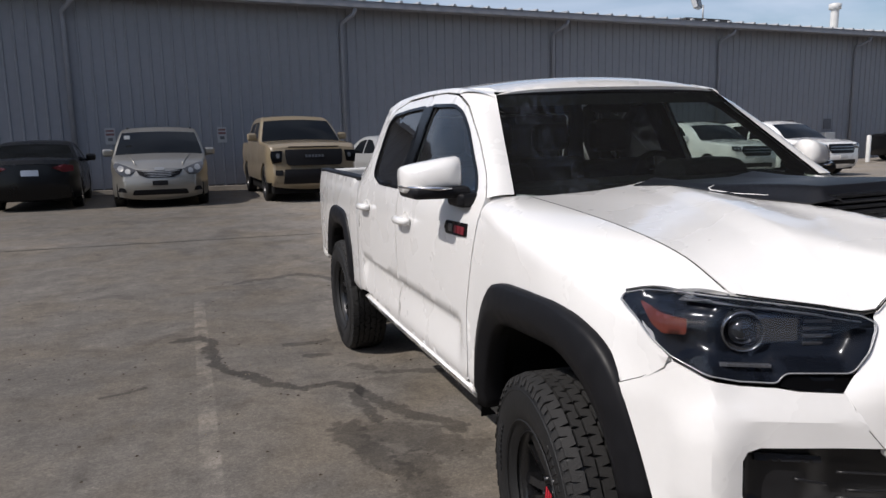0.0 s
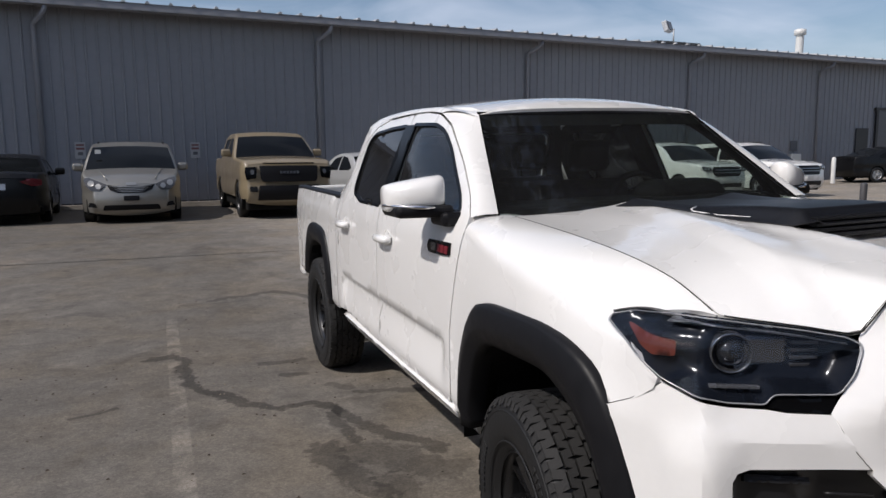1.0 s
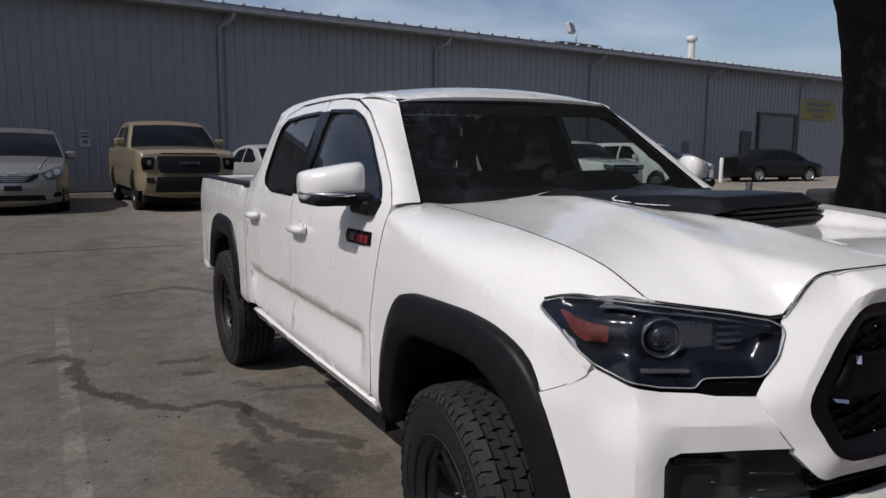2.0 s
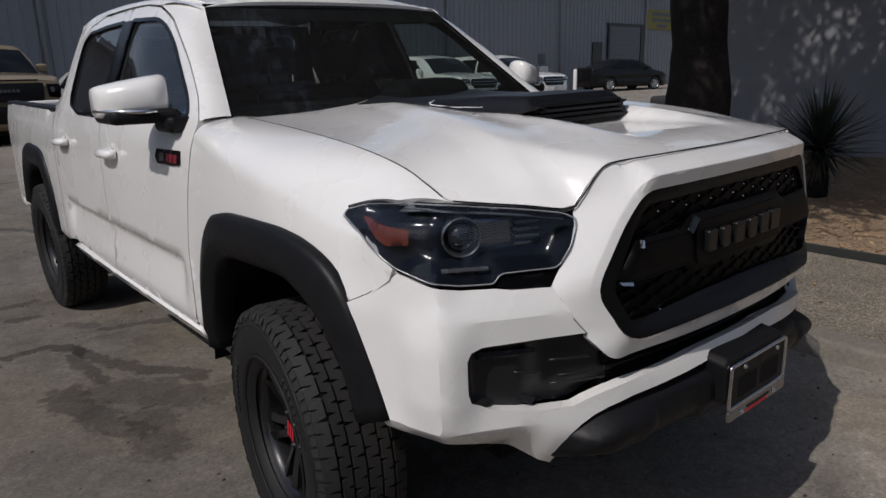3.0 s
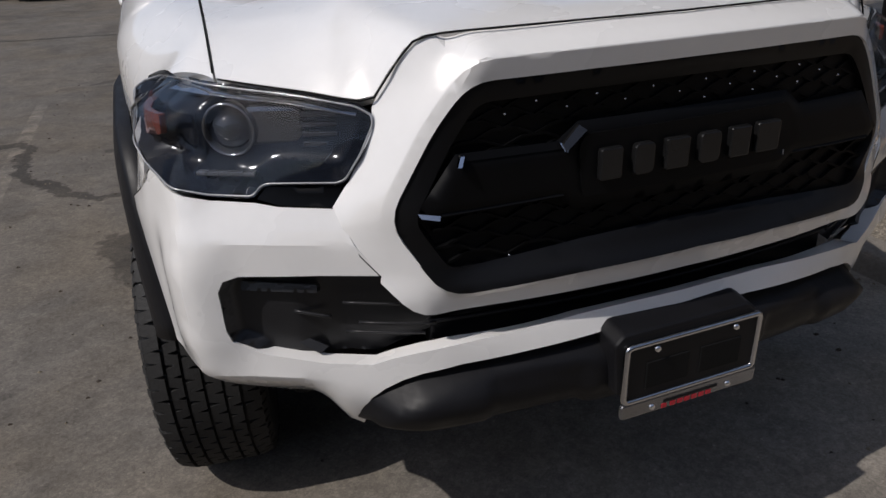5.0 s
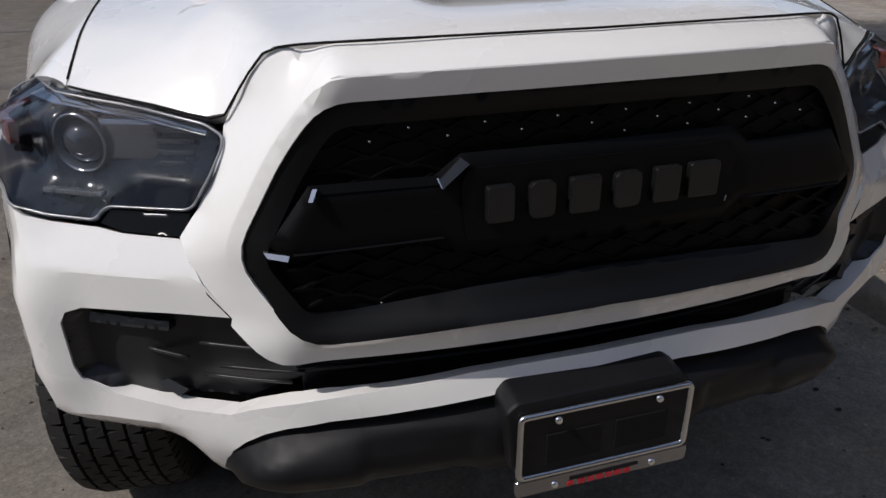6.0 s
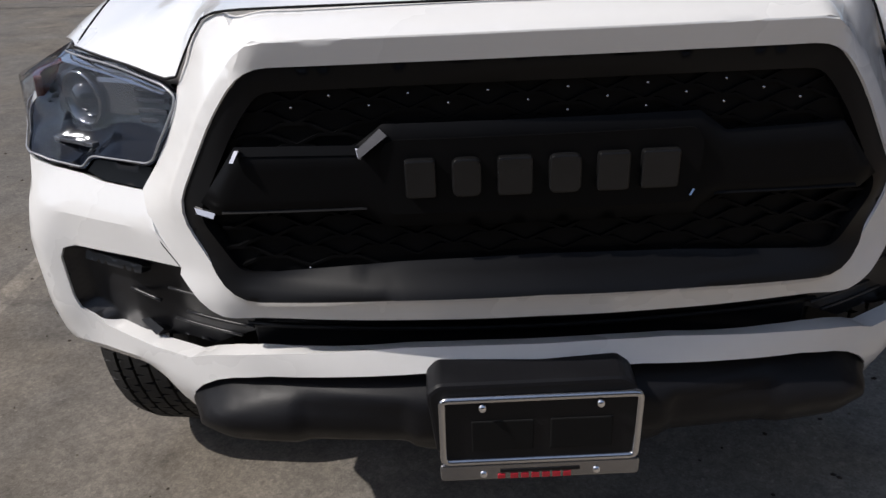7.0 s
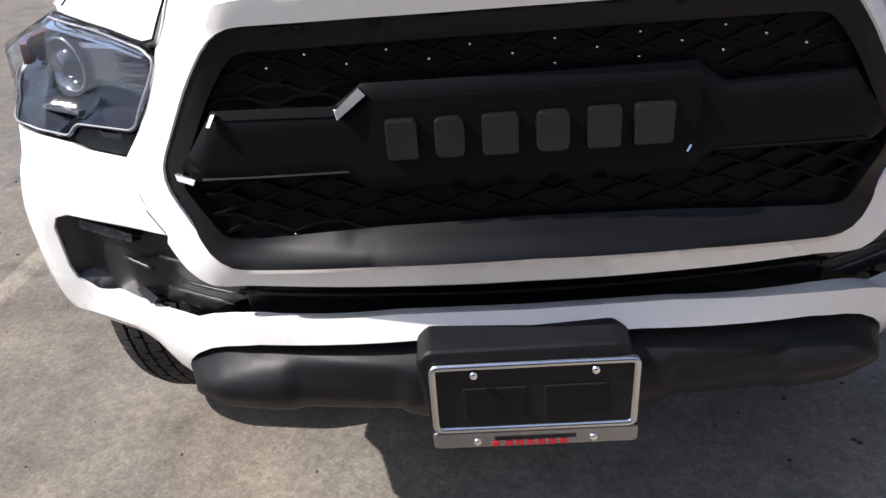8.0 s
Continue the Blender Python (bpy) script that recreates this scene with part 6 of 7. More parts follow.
for y0 in np.arange(-12, 14, 2.0):
    box(bm, (3.40 + 0.01 * math.sin(y0), y0, 0.05), (3.42 + 0.01 * math.sin(y0), y0 + 2.0, 0.190), 0.004)
tagged(part("bed_edging", bm, plain("dark_green_edging", (0.018, 0.022, 0.020), 0.7, var=0.3)), "dark strip edging of a planting bed", "edging", kind="structure")
bm = bmesh.new()
g = [[bm.verts.new((x, y, 0.16 + 0.03 * noise.noise(Vector((x * 2, y * 2, 0))) + 0.012 * noise.noise(Vector((x * 14, y * 14, 3))))) for x in np.linspace(3.43, 9.0, 70)] for y in np.linspace(-9, 5.9, 150)]
for i in range(149):
    for j in range(69):
        bm.faces.new((g[i][j], g[i][j + 1], g[i + 1][j + 1], g[i + 1][j]))
tagged(part("planting_bed", bm, MULCH), "planting bed covered with brown wood mulch", "planting bed", kind="structure")

# long steel building: ribbed wall, downpipes, gutter, roof
WY, EAVE = 21.7, 5.72
before_wall = {ob.name for ob in scene.collection.objects}
bm = bmesh.new()
x = -26.0
prof = []
while x < 62:
    prof += [(x, WY), (x + 0.235, WY), (x + 0.255, WY - 0.035), (x + 0.285, WY - 0.035), (x + 0.305, WY)]
    x += 0.305
rows = [[bm.verts.new((px, py, z)) for px, py in prof] for z in (-0.1, EAVE)]
for j in range(len(prof) - 1):
    bm.faces.new((rows[0][j], rows[0][j + 1], rows[1][j + 1], rows[1][j]))
wall = tagged(part("wall_north", bm, WALLPAINT), "long ribbed grey steel warehouse wall in shade", "wall", kind="structure")
bm = bmesh.new()
box(bm, (-26, WY + 0.02, -0.1), (62, WY + 0.25, EAVE))
part("wall_core", bm, WALLPAINT, wall)
bm = bmesh.new()
box(bm, (-26, WY - 0.03, 0.0), (62, WY - 0.02, 0.34), 0.004)
part("base_trim", bm, plain("dark_base_trim", (0.06, 0.06, 0.065), 0.8), wall, "dark base strip")
roof_n = bmesh.new()
A = [roof_n.verts.new(p) for p in ((-26, WY - 0.62, EAVE + 0.10), (62, WY - 0.62, EAVE + 0.10), (62, WY + 16, EAVE + 1.5), (-26, WY + 16, EAVE + 1.5))]
roof_n.faces.new(A)
xr = -26.0
while xr < 60:
    v = [roof_n.verts.new(p) for p in ((xr, WY - 0.64, EAVE + 0.10), (xr + 0.04, WY - 0.64, EAVE + 0.165), (xr + 0.09, WY - 0.64, EAVE + 0.165), (xr + 0.13, WY - 0.64, EAVE + 0.10))]
    w = [roof_n.verts.new((q.co.x, WY + 6, q.co.z + 0.56)) for q in v]
    for k in range(3):
        roof_n.faces.new((v[k], v[k + 1], w[k + 1], w[k]))
    roof_n.faces.new(v)
    xr += 0.61
roofob = tagged(part("roof", roof_n, GALV), "ribbed metal roof of the warehouse", "roof", kind="structure")
bm = bmesh.new()
gp = rounded([(WY - 0.60, EAVE + 0.10), (WY - 0.62, EAVE - 0.10), (WY - 0.48, EAVE - 0.14), (WY - 0.44, EAVE + 0.06)], 0.02)
part("gutter", prism(gp, -26, 62, 0.0, "yz"), WALLPAINT, roofob, "grey metal gutter")
bm = bmesh.new()
box(bm, (-26, WY - 0.46, EAVE - 0.03), (62, WY + 0.02, EAVE + 0.0))
part("soffit", bm, WALLPAINT, roofob)
for xd in (-5.0, 2.74, 10.4, 18.0, 25.6, 33.2, 40.8):
    bm = bmesh.new()
    tube(bm, [(xd + 0.35, WY - 0.52, EAVE - 0.12), (xd + 0.30, WY - 0.52, EAVE - 0.28), (xd, WY - 0.12, EAVE - 0.52), (xd, WY - 0.10, EAVE - 0.75), (xd, WY - 0.10, 0.25)], 0.065, 8)
    tagged(part("downpipe", bm, WALLPAINT), "grey round downpipe on the warehouse wall", "downpipe", group="downpipes")
def wall_sign(x, z, w, h, yb, bars, label):
    t = thing("wall_sign", label, "sign", pose(x, yb, z))
    part("panel", prism(rounded([(-w / 2, -h / 2), (w / 2, -h / 2), (w / 2, h / 2), (-w / 2, h / 2)], 0.01), -0.012, 0.0, 0.002), plain("sign_grey_white", (0.34, 0.34, 0.34), 0.5), t, "pale sign panel")
    for i, (bw, bz, bh, c) in enumerate(bars):
        bm = bmesh.new()
        box(bm, (-bw / 2, -0.016, bz - bh / 2), (bw / 2, -0.0125, bz + bh / 2), 0.001)
        part("printed_bar", bm, c, t)
    return t
SIGNRED = plain("faded_red_print", (0.16, 0.06, 0.06), 0.6)
DARKPRINT = plain("dark_print", (0.09, 0.09, 0.10), 0.6)
for xs_ in (-4.09, -1.045):
    wall_sign(xs_, 1.82, 0.27, 0.46, WY - 0.04, [(0.20, 0.15, 0.05, SIGNRED), (0.21, 0.05, 0.06, SIGNRED), (0.13, -0.09, 0.09, DARKPRINT)], "pale parking sign with dark bars on the ribbed wall")

# doors and signs at the wall's far end
bm = bmesh.new()
box(bm, (28.30, WY - 0.10, 0.2), (29.15, WY - 0.05, 2.74), 0.01)
d1 = tagged(part("door_1", bm, plain("dark_door_and_recess", (0.02, 0.02, 0.022), 0.5)), "dark steel door in the warehouse wall", "door", kind="structure")
bm = bmesh.new()
box(bm, (29.78, WY - 0.09, 0.2), (32.74, WY - 0.05, 3.62), 0.01)
d2 = tagged(part("door_2", bm, plain("roller_door_grey", (0.10, 0.103, 0.11), 0.6)), "closed grey roller door", "door", kind="structure")
for k in range(14):
    bm = bmesh.new()
    box(bm, (29.83, WY - 0.105, 0.24 + 0.235 * k), (32.69, WY - 0.088, 0.45 + 0.235 * k), 0.008)
    part("slat", bm, plain("roller_slat", (0.115, 0.118, 0.125), 0.6) if k == 0 else bpy.data.materials["roller_slat"], d2)
# dark strips at the top and sides stand in for the recess's shade
for lo, hi in (((29.55, WY - 0.14, 3.60), (33.02, WY - 0.05, 3.72)), ((32.74, WY - 0.14, 0.2), (33.02, WY - 0.05, 3.60)), ((29.62, WY - 0.14, 0.2), (29.78, WY - 0.05, 3.60))):
    bm = bmesh.new()
    box(bm, lo, hi, 0.008)
    part("recess_shade", bm, bpy.data.materials["dark_door_and_recess"], d2, "dark strip standing in for the recess's shade")
YELLOW = plain("yellow_sign", (0.20, 0.17, 0.025), 0.6)
sg = thing("wall_sign", "yellow sign with dark lettering on the warehouse wall", "sign", pose(34.95, WY - 0.06, 4.02))
part("panel", prism(rounded([(-1.6, -0.53), (1.6, -0.53), (1.6, 0.53), (-1.6, 0.53)], 0.02), -0.02, 0.0, 0.003), YELLOW, sg)
for bw, bz in ((2.3, 0.30), (2.1, -0.02), (1.1, -0.33)):
    bm = bmesh.new()
    box(bm, (-bw / 2, -0.026, bz - 0.10), (bw / 2, -0.0205, bz + 0.10), 0.001)
    part("printed_bar", bm, DARKPRINT, sg)

# roof flood lamp and flue
fl = thing("flood_lamp", "flood lamp on a short pole above the roof edge", "lamp", pose(16.9, WY - 0.3, EAVE + 0.12))
bm = bmesh.new()
tube(bm, [(0, 0, 0), (0, 0, 0.62)], 0.03)
part("pole", bm, GALV, fl)
bm = bmesh.new()
box(bm, (-0.24, -0.10, 0.56), (0.24, 0.10, 0.98), 0.03, Matrix.Rotation(0.45, 4, "Z") @ Matrix.Rotation(-0.35, 4, "X"))
part("lamp_head", bm, GALV, fl)
bm = bmesh.new()
box(bm, (-0.20, -0.125, 0.60), (0.20, -0.102, 0.94), 0.01, Matrix.Rotation(0.45, 4, "Z") @ Matrix.Rotation(-0.35, 4, "X"))
part("lamp_glass", bm, plain("lamp_glass_dark", (0.05, 0.055, 0.06), 0.1), fl)
bm = bmesh.new()
box(bm, (-1.0, -0.2, 0.0), (1.2, 0.1, 0.10), 0.01)
part("base_rail", bm, plain("dark_rail", (0.05, 0.05, 0.05), 0.6), fl)
fv = thing("roof_flue", "white round flue pipe with a cap on the warehouse roof", "flue", pose(25.3, WY + 0.8, EAVE + 0.2))
bm = bmesh.new()
lathe(bm, [(0, 0.17), (1.05, 0.17)], 20, "z")
part("pipe", bm, WHITEPRINT, fv)
bm = bmesh.new()
lathe(bm, [(0.98, 0.18), (1.0, 0.255), (1.22, 0.255), (1.26, 0.15), (1.26, 0.0)], 20, "z")
part("cap", bm, WHITEPRINT, fv)

# small meter box with a dark sign above it
mb = thing("meter_box", "pale meter box with a dark sign above on the wall", "meter box", pose(24.2, WY - 0.03, 1.35))
bm = bmesh.new()
box(bm, (-0.30, -0.22, -0.25), (0.30, 0.0, 0.22), 0.02)
part("cabinet", bm, plain("pale_grey_box", (0.45, 0.45, 0.44), 0.5), mb)
bm = bmesh.new()
box(bm, (-0.22, -0.06, 0.36), (0.22, -0.02, 0.80), 0.008)
part("sign_panel", bm, DARKPRINT, mb, "small dark sign")
# the building stands a little askew to the truck
turn = Matrix.Translation((2.7, 21.6, 0)) @ Matrix.Rotation(math.atan(0.05), 4, "Z") @ Matrix.Translation((-2.7, -WY, 0))
for ob in list(scene.collection.objects):
    if ob.parent is None and ob.name not in before_wall:
        ob.matrix_basis = turn @ ob.matrix_basis

# stucco building by the bed, with its roof edge
bm = bmesh.new()
box(bm, (9.0, -16, 0), (9.3, 5.9, 4.4), 0.01)
wall_e = tagged(part("wall_east", bm, STUCCO), "pale grey stucco wall in dappled tree shade", "wall", kind="structure")
bm = bmesh.new()
box(bm, (9.02, 5.62, 0), (22, 5.9, 4.4), 0.01)
part("wall_return", bm, STUCCO, wall_e)
bm = bmesh.new()
box(bm, (8.3, -16.5, 4.38), (22, 6.6, 4.62), 0.02)
tagged(part("roof_overhang", bm, plain("dark_fascia", (0.05, 0.05, 0.055), 0.7)), "dark roof overhang of the stucco building", "roof", kind="structure")
# low dark border on the lot beyond the corner
bm = bmesh.new()
box(bm, (16.3, 10.6, 0.0), (18.6, 11.3, 0.62), 0.12, seg=3)
tagged(part("bed_border", bm, plain("dark_sleeper", (0.02, 0.02, 0.022), 0.8, var=0.4)), "dark low planter border on the lot", "edging", kind="structure")
# unseen dark walls added; the south one keeps sky light off the truck's front
bm = bmesh.new()
box(bm, (-12, -14, 0), (8.2, -9.5, 6.5), 0.02)
tagged(part("unseen_wall_south", bm, plain("unseen_brown_wall", (0.10, 0.09, 0.085), 0.85)), "plain dark wall added out of view", "wall", kind="structure")
bm = bmesh.new()
box(bm, (-46, -20, 0), (-38, 60, 6.5), 0.02)
tagged(part("wall_west", bm, plain("weathered_grey_wall", (0.12, 0.12, 0.12), 0.85)), "plain dark wall added out of view", "wall", kind="structure")
for x, y, h, label in ((23.9, 20.3, 1.12, "white steel bollard on concrete"), (14.5, 11.7, 0.62, "dark grey bollard on concrete")):
    t = thing("bollard", label, "bollard", pose(x, y, float(ground_z(x, y))))
    bm = bmesh.new()
    lathe(bm, [(0, 0.085), (h - 0.05, 0.085), (h - 0.01, 0.06), (h, 0.0)], 16, "z")
    part("post", bm, WHITEPRINT if "white" in label else plain("dark_bollard", (0.05, 0.05, 0.055), 0.6), t)
    bm = bmesh.new()
    lathe(bm, [(0, 0.13), (0.03, 0.12), (0.035, 0.085)], 16, "z")
    part("footing", bm, KERBSTONE, t)

# concrete wheel stops before the ribbed wall
for x, y in ((-0.95, 20.55), (-4.35, 20.35)):
    t = thing("wheel_stop", "pale concrete wheel stop before the ribbed wall", "wheel stop", pose(x, y, float(ground_z(x, y)), 0, 0, 3), "wheel stops")
    bm = prism(rounded([(-0.085, 0.0), (0.085, 0.0), (0.055, 0.125), (-0.055, 0.125)], 0.015), -0.9, 0.9, 0.0, "yz")
    part("block", bm, KERBSTONE, t)
    for k in (-0.6, 0.6):
        bm = bmesh.new()
        lathe(bm, [(0.118, 0.022), (0.127, 0.020), (0.128, 0.0)], 10, "z", (k, 0, 0))
        part("anchor_bolt", bm, GALV, t)

# ---- parked vehicles ----
CARGLASS = plain("dark_car_glass", (0.006, 0.007, 0.008), 0.08, var=0.1, spec=0.12)
LAMPCLEAR = plain("clear_lamp", (0.26, 0.26, 0.26), 0.22, metal=0.3, coat=0.6, var=0.6, scale=18)
SILVER = plain("silver_paint", (0.29, 0.278, 0.25), 0.38, metal=0.7, coat=0.5, var=0.04)
LAMPGREY = plain("smoked_lamp_body", (0.05, 0.05, 0.052), 0.2, coat=0.5, var=0.3)
PALESILVER = plain("pale_silver_paint", (0.44, 0.45, 0.46), 0.35, metal=0.2, coat=0.6, var=0.03)
SAND = plain("sand_paint", (0.215, 0.172, 0.108), 0.38, coat=0.8, var=0.03)
BLACKPAINT = plain("black_paint", (0.005, 0.005, 0.0055), 0.3, coat=0.12, var=0.05, spec=0.25)
TAILRED = plain("dark_tail_lamp_red", (0.09, 0.008, 0.010), 0.2, coat=0.4, var=0.3, scale=30)
SATIN = plain("satin_chrome", (0.34, 0.34, 0.33), 0.32, metal=0.7)
ALLOY = plain("silver_alloy", (0.45, 0.45, 0.46), 0.3, metal=0.9)


def car_wheel(r, w, rim_mat):
    bm = bmesh.new()
    k = r * 0.64
    lathe(bm, [(-w * 0.35, k), (-w * 0.48, k * 1.1), (-w * 0.5, r * 0.85), (-w * 0.42, r * 0.97), (-w * 0.3, r), (w * 0.3, r), (w * 0.42, r * 0.97), (w * 0.5, r * 0.85), (w * 0.4, k)], 36, "x")
    tyre = bm
    bm = bmesh.new()
    lathe(bm, [(-w * 0.40, k * 1.04), (-w * 0.36, k), (-w * 0.1, k * 0.93), (w * 0.3, k)], 32, "x")
    for i in range(5):
        m = Matrix.Rotation(2 * math.pi * i / 5, 4, "X")
        box(bm, (-w * 0.36, -k * 0.14, 0.0), (-w * 0.22, k * 0.14, k * 0.97), 0.01, m)
    lathe(bm, [(-w * 0.40, 0.0), (-w * 0.40, k * 0.16), (-w * 0.3, k * 0.2)], 16, "x")
    lathe(bm, [(-w * 0.16, 0.0), (-w * 0.16, k * 0.95)], 24, "x")
    bmesh.ops.recalc_face_normals(bm, faces=bm.faces[:])
    return tyre, bm


def vehicle(name, label, category, m, paint, W, segs, belt, axles, wheel_r, side_windows, tum=0.16, corner=(0.22, 0.55, 0.16, 0.5), crown=0.035, sill=0.26, clad=None, rim=ALLOY, group=""):
    """A parked vehicle from its side outline: front at y 0, facing -y. segs: named runs of the outline from the front's foot over the roof to the tail's foot."""
    car = thing(name, label, category, m, group)
    full = []
    for _, pts in segs:
        full += pts if not full else pts[1:]
    L = max(p[0] for p in full)
    H = max(p[1] for p in full)
    cf, lf, cr, lr = corner

    def sx(y, z):
        y, z = np.asarray(y, float), np.asarray(z, float)
        t = np.clip((z - belt) / (H - belt), 0, 1)
        f = cf * np.clip(1 - y / lf, 0, 1) ** 2.0
        r = cr * np.clip(1 - (L - y) / lr, 0, 1) ** 2.0
        low = 0.05 * np.clip((sill + 0.12 - z) / 0.2, 0, 1) ** 1.5
        waist = 0.018 * np.exp(-((z - belt * 0.62) / 0.07) ** 2)
        return W / 2 - tum * t ** 1.25 - 0.03 * sstep(belt - 0.25, belt, z) - f - r - low - waist

    dense = smooth_curve(full, 120)
    inner = []
    RD = 0.055
    for i, p in enumerate(dense):
        d = dense[min(i + 1, 119)] - dense[max(i - 1, 0)]
        d = d / max(np.linalg.norm(d), 1e-6)
        inner.append(p + np.array([d[1], -d[0]]) * RD)
    inner = np.array(inner)
    # side panels with wheel openings
    out = [tuple(p) for p in inner if p[1] > sill + 0.02]
    RA = wheel_r + 0.055
    bottom = []
    for ya in axles[::-1]:
        bottom += [(ya + RA * math.cos(a), wheel_r + RA * math.sin(a)) for a in np.linspace(math.asin((sill - wheel_r) / RA), math.pi - math.asin((sill - wheel_r) / RA), 16)]
    outline = np.array(out + [(out[-1][0], sill)] + bottom + [(out[0][0], sill)])
    holes = [rounded(w_, 0.04) for w_ in side_windows]
    fn = lambda y, z: (sx(y, z), y, z)
    for s in (-1, 1):
        body = part("body_side", skin(outline, fn, (1, 0, 0), 0.09, holes=holes, depth=0.03, side=s), paint, car)
        for h in holes:
            part("side_window", skin(shrink(h, -0.012), lambda y, z: (sx(y, z) - 0.006, y, z), (1, 0, 0.2), 0.12, depth=0.0, side=s), CARGLASS, body, "dark side window")
        A = [(s * float(sx(p[0], p[1])), p[0], p[1]) for p in inner]
        B = [(s * (float(sx(p[0], p[1])) - RD), p[0], p[1]) for p in dense]
        edge = bmesh.new()
        rows = []
        for i, (a, b) in enumerate(zip(A, B)):
            a, b = Vector(a), Vector(b)
            c = Vector((a.x, b.y, b.z)).lerp(a.lerp(b, 0.5), 0.58)
            rows.append([edge.verts.new(a), edge.verts.new(a.lerp(c, 0.5)), edge.verts.new(c), edge.verts.new(c.lerp(b, 0.5)), edge.verts.new(b)])
        for r0, r1 in zip(rows[:-1], rows[1:]):
            for k in range(4):
                edge.faces.new((r0[k], r0[k + 1], r1[k + 1], r1[k])).smooth = True
        bmesh.ops.recalc_face_normals(edge, faces=edge.faces[:])
        part("body_edge", edge, paint, car)
    # the runs across the vehicle
    for seg, pts in segs:
        d = smooth_curve(pts, max(6, int(len(pts) * 5)))
        bm = bmesh.new()
        rows = []
        for i, p in enumerate(d):
            t = d[min(i + 1, len(d) - 1)] - d[max(i - 1, 0)]
            t = t / max(np.linalg.norm(t), 1e-6)
            nrm = np.array([-t[1], t[0]])
            hw = float(sx(p[0], p[1])) - RD
            k = crown * (2.4 if seg.endswith("bumper") else 1)
            rows.append([bm.verts.new((hw * q, p[0] + nrm[0] * k * (1 - q * q), p[1] + nrm[1] * k * (1 - q * q))) for q in np.linspace(-1, 1, 13)])
        for r0, r1 in zip(rows[:-1], rows[1:]):
            for k in range(12):
                bm.faces.new((r0[k], r0[k + 1], r1[k + 1], r1[k])).smooth = True
        bmesh.ops.recalc_face_normals(bm, faces=bm.faces[:])
        mt = CARGLASS if seg in ("windshield", "rear_window") else PLASTIC if seg == "cargo_bed" else paint
        part(seg, bm, mt, car, "dark glass" if mt is CARGLASS else "")
    # underside, wheels
    bm = bmesh.new()
    box(bm, (-W / 2 + 0.12, 0.25, 0.20), (W / 2 - 0.12, L - 0.25, 0.55), 0.03)
    part("underbody", bm, DARK, car)
    first = None
    for s in (-1, 1):
        for ya in axles:
            bm = bmesh.new()
            lathe(bm, [(0.0, RA), (0.25, RA)], 24, "x", (W / 2 - 0.30, ya, wheel_r))
            for v in bm.verts:
                v.co.x *= s
                v.co.z = max(v.co.z, 0.2)
            part("wheel_arch", bm, DARK, car)
            mm = Matrix.Translation((s * (W / 2 - 0.125), ya, wheel_r)) @ Matrix.Rotation(math.pi if s > 0 else 0, 4, "Z") @ Matrix.Rotation(0.7 * ya, 4, "X")
            if first is None:
                tm, rm = car_wheel(wheel_r, 0.225, rim)
                first = part("wheel", tm, RUBBER, car, "black tyre on an alloy rim")
                part("rim", rm, rim, first)
                first.matrix_basis = mm
            else:
                copy_thing(first, mm)
    return car, sx, dense


def front_patch(car, name, pts, yfn, material, label="", step=0.05, lift=0.012, parent=None, both=False):
    for s in ((-1, 1) if both else (1,)):
        part(name, skin(pts, lambda x, z: (x, yfn(x, z) - lift, z), (0, -1, 0.1), step, depth=0.02, side=s), material, parent or car, label)


def face_of(segs, sx, name, crown):
    """y of the vehicle's face (or tail) at a height, bowed like the body."""
    pts = np.array([p for nm, q in segs if nm in name for p in q])
    f = pchip(*zip(*sorted({round(float(z), 3): float(y) for y, z in pts}.items())))

    def g(x, z):
        y = f(z)
        hw = np.maximum(sx(y, z) - 0.055, 0.1)
        q = np.clip(np.abs(x) / hw, 0, 1.25)
        return y - crown * 2.4 * (1 - q * q)
    return g


def mirrors(car, W, y, z, paint):
    for s in (-1, 1):
        bm = bmesh.new()
        box(bm, (W / 2 - 0.02, y, z), (W / 2 + 0.20, y + 0.13, z + 0.17), 0.05, seg=3)
        box(bm, (W / 2 - 0.14, y + 0.04, z - 0.01), (W / 2 + 0.05, y + 0.10, z + 0.05), 0.01)
        for v in bm.verts:
            v.co.x *= s
        bmesh.ops.recalc_face_normals(bm, faces=bm.faces[:])
        part("door_mirror", bm, paint, car)


# silver minivan
VAN = [("front_bumper", [(0.10, 0.24), (0.02, 0.34), (0.0, 0.50), (0.03, 0.66), (0.10, 0.82)]), ("hood", [(0.10, 0.82), (0.32, 0.97), (0.60, 1.06), (0.98, 1.13)]), ("windshield", [(0.98, 1.13), (1.40, 1.40), (1.80, 1.62)]), ("roof", [(1.80, 1.62), (2.2, 1.71), (3.0, 1.745), (4.2, 1.735), (4.78, 1.68)]), ("rear_window", [(4.78, 1.68), (4.92, 1.42), (5.0, 1.15)]), ("tailgate", [(5.0, 1.15), (5.05, 0.90), (5.07, 0.72)]), ("rear_bumper", [(5.07, 0.72), (5.09, 0.50), (5.02, 0.26)])]
van, sxv, _ = vehicle("minivan", "silver minivan parked nose out before the ribbed wall", "minivan", pose(-2.58, 15.10, 0.205, 0, 0, 1), SILVER, 1.985, VAN, 1.10, (0.98, 4.01), 0.335, [[(1.50, 1.12), (2.15, 1.58), (2.45, 1.60), (2.45, 1.12)], [(2.52, 1.12), (2.52, 1.60), (3.6, 1.60), (3.6, 1.12)], [(3.68, 1.14), (3.68, 1.60), (4.5, 1.56), (4.7, 1.2)]], corner=(0.30, 0.8, 0.15, 0.5))
fv_ = face_of(VAN, sxv, ("front_bumper", "hood"), 0.035)
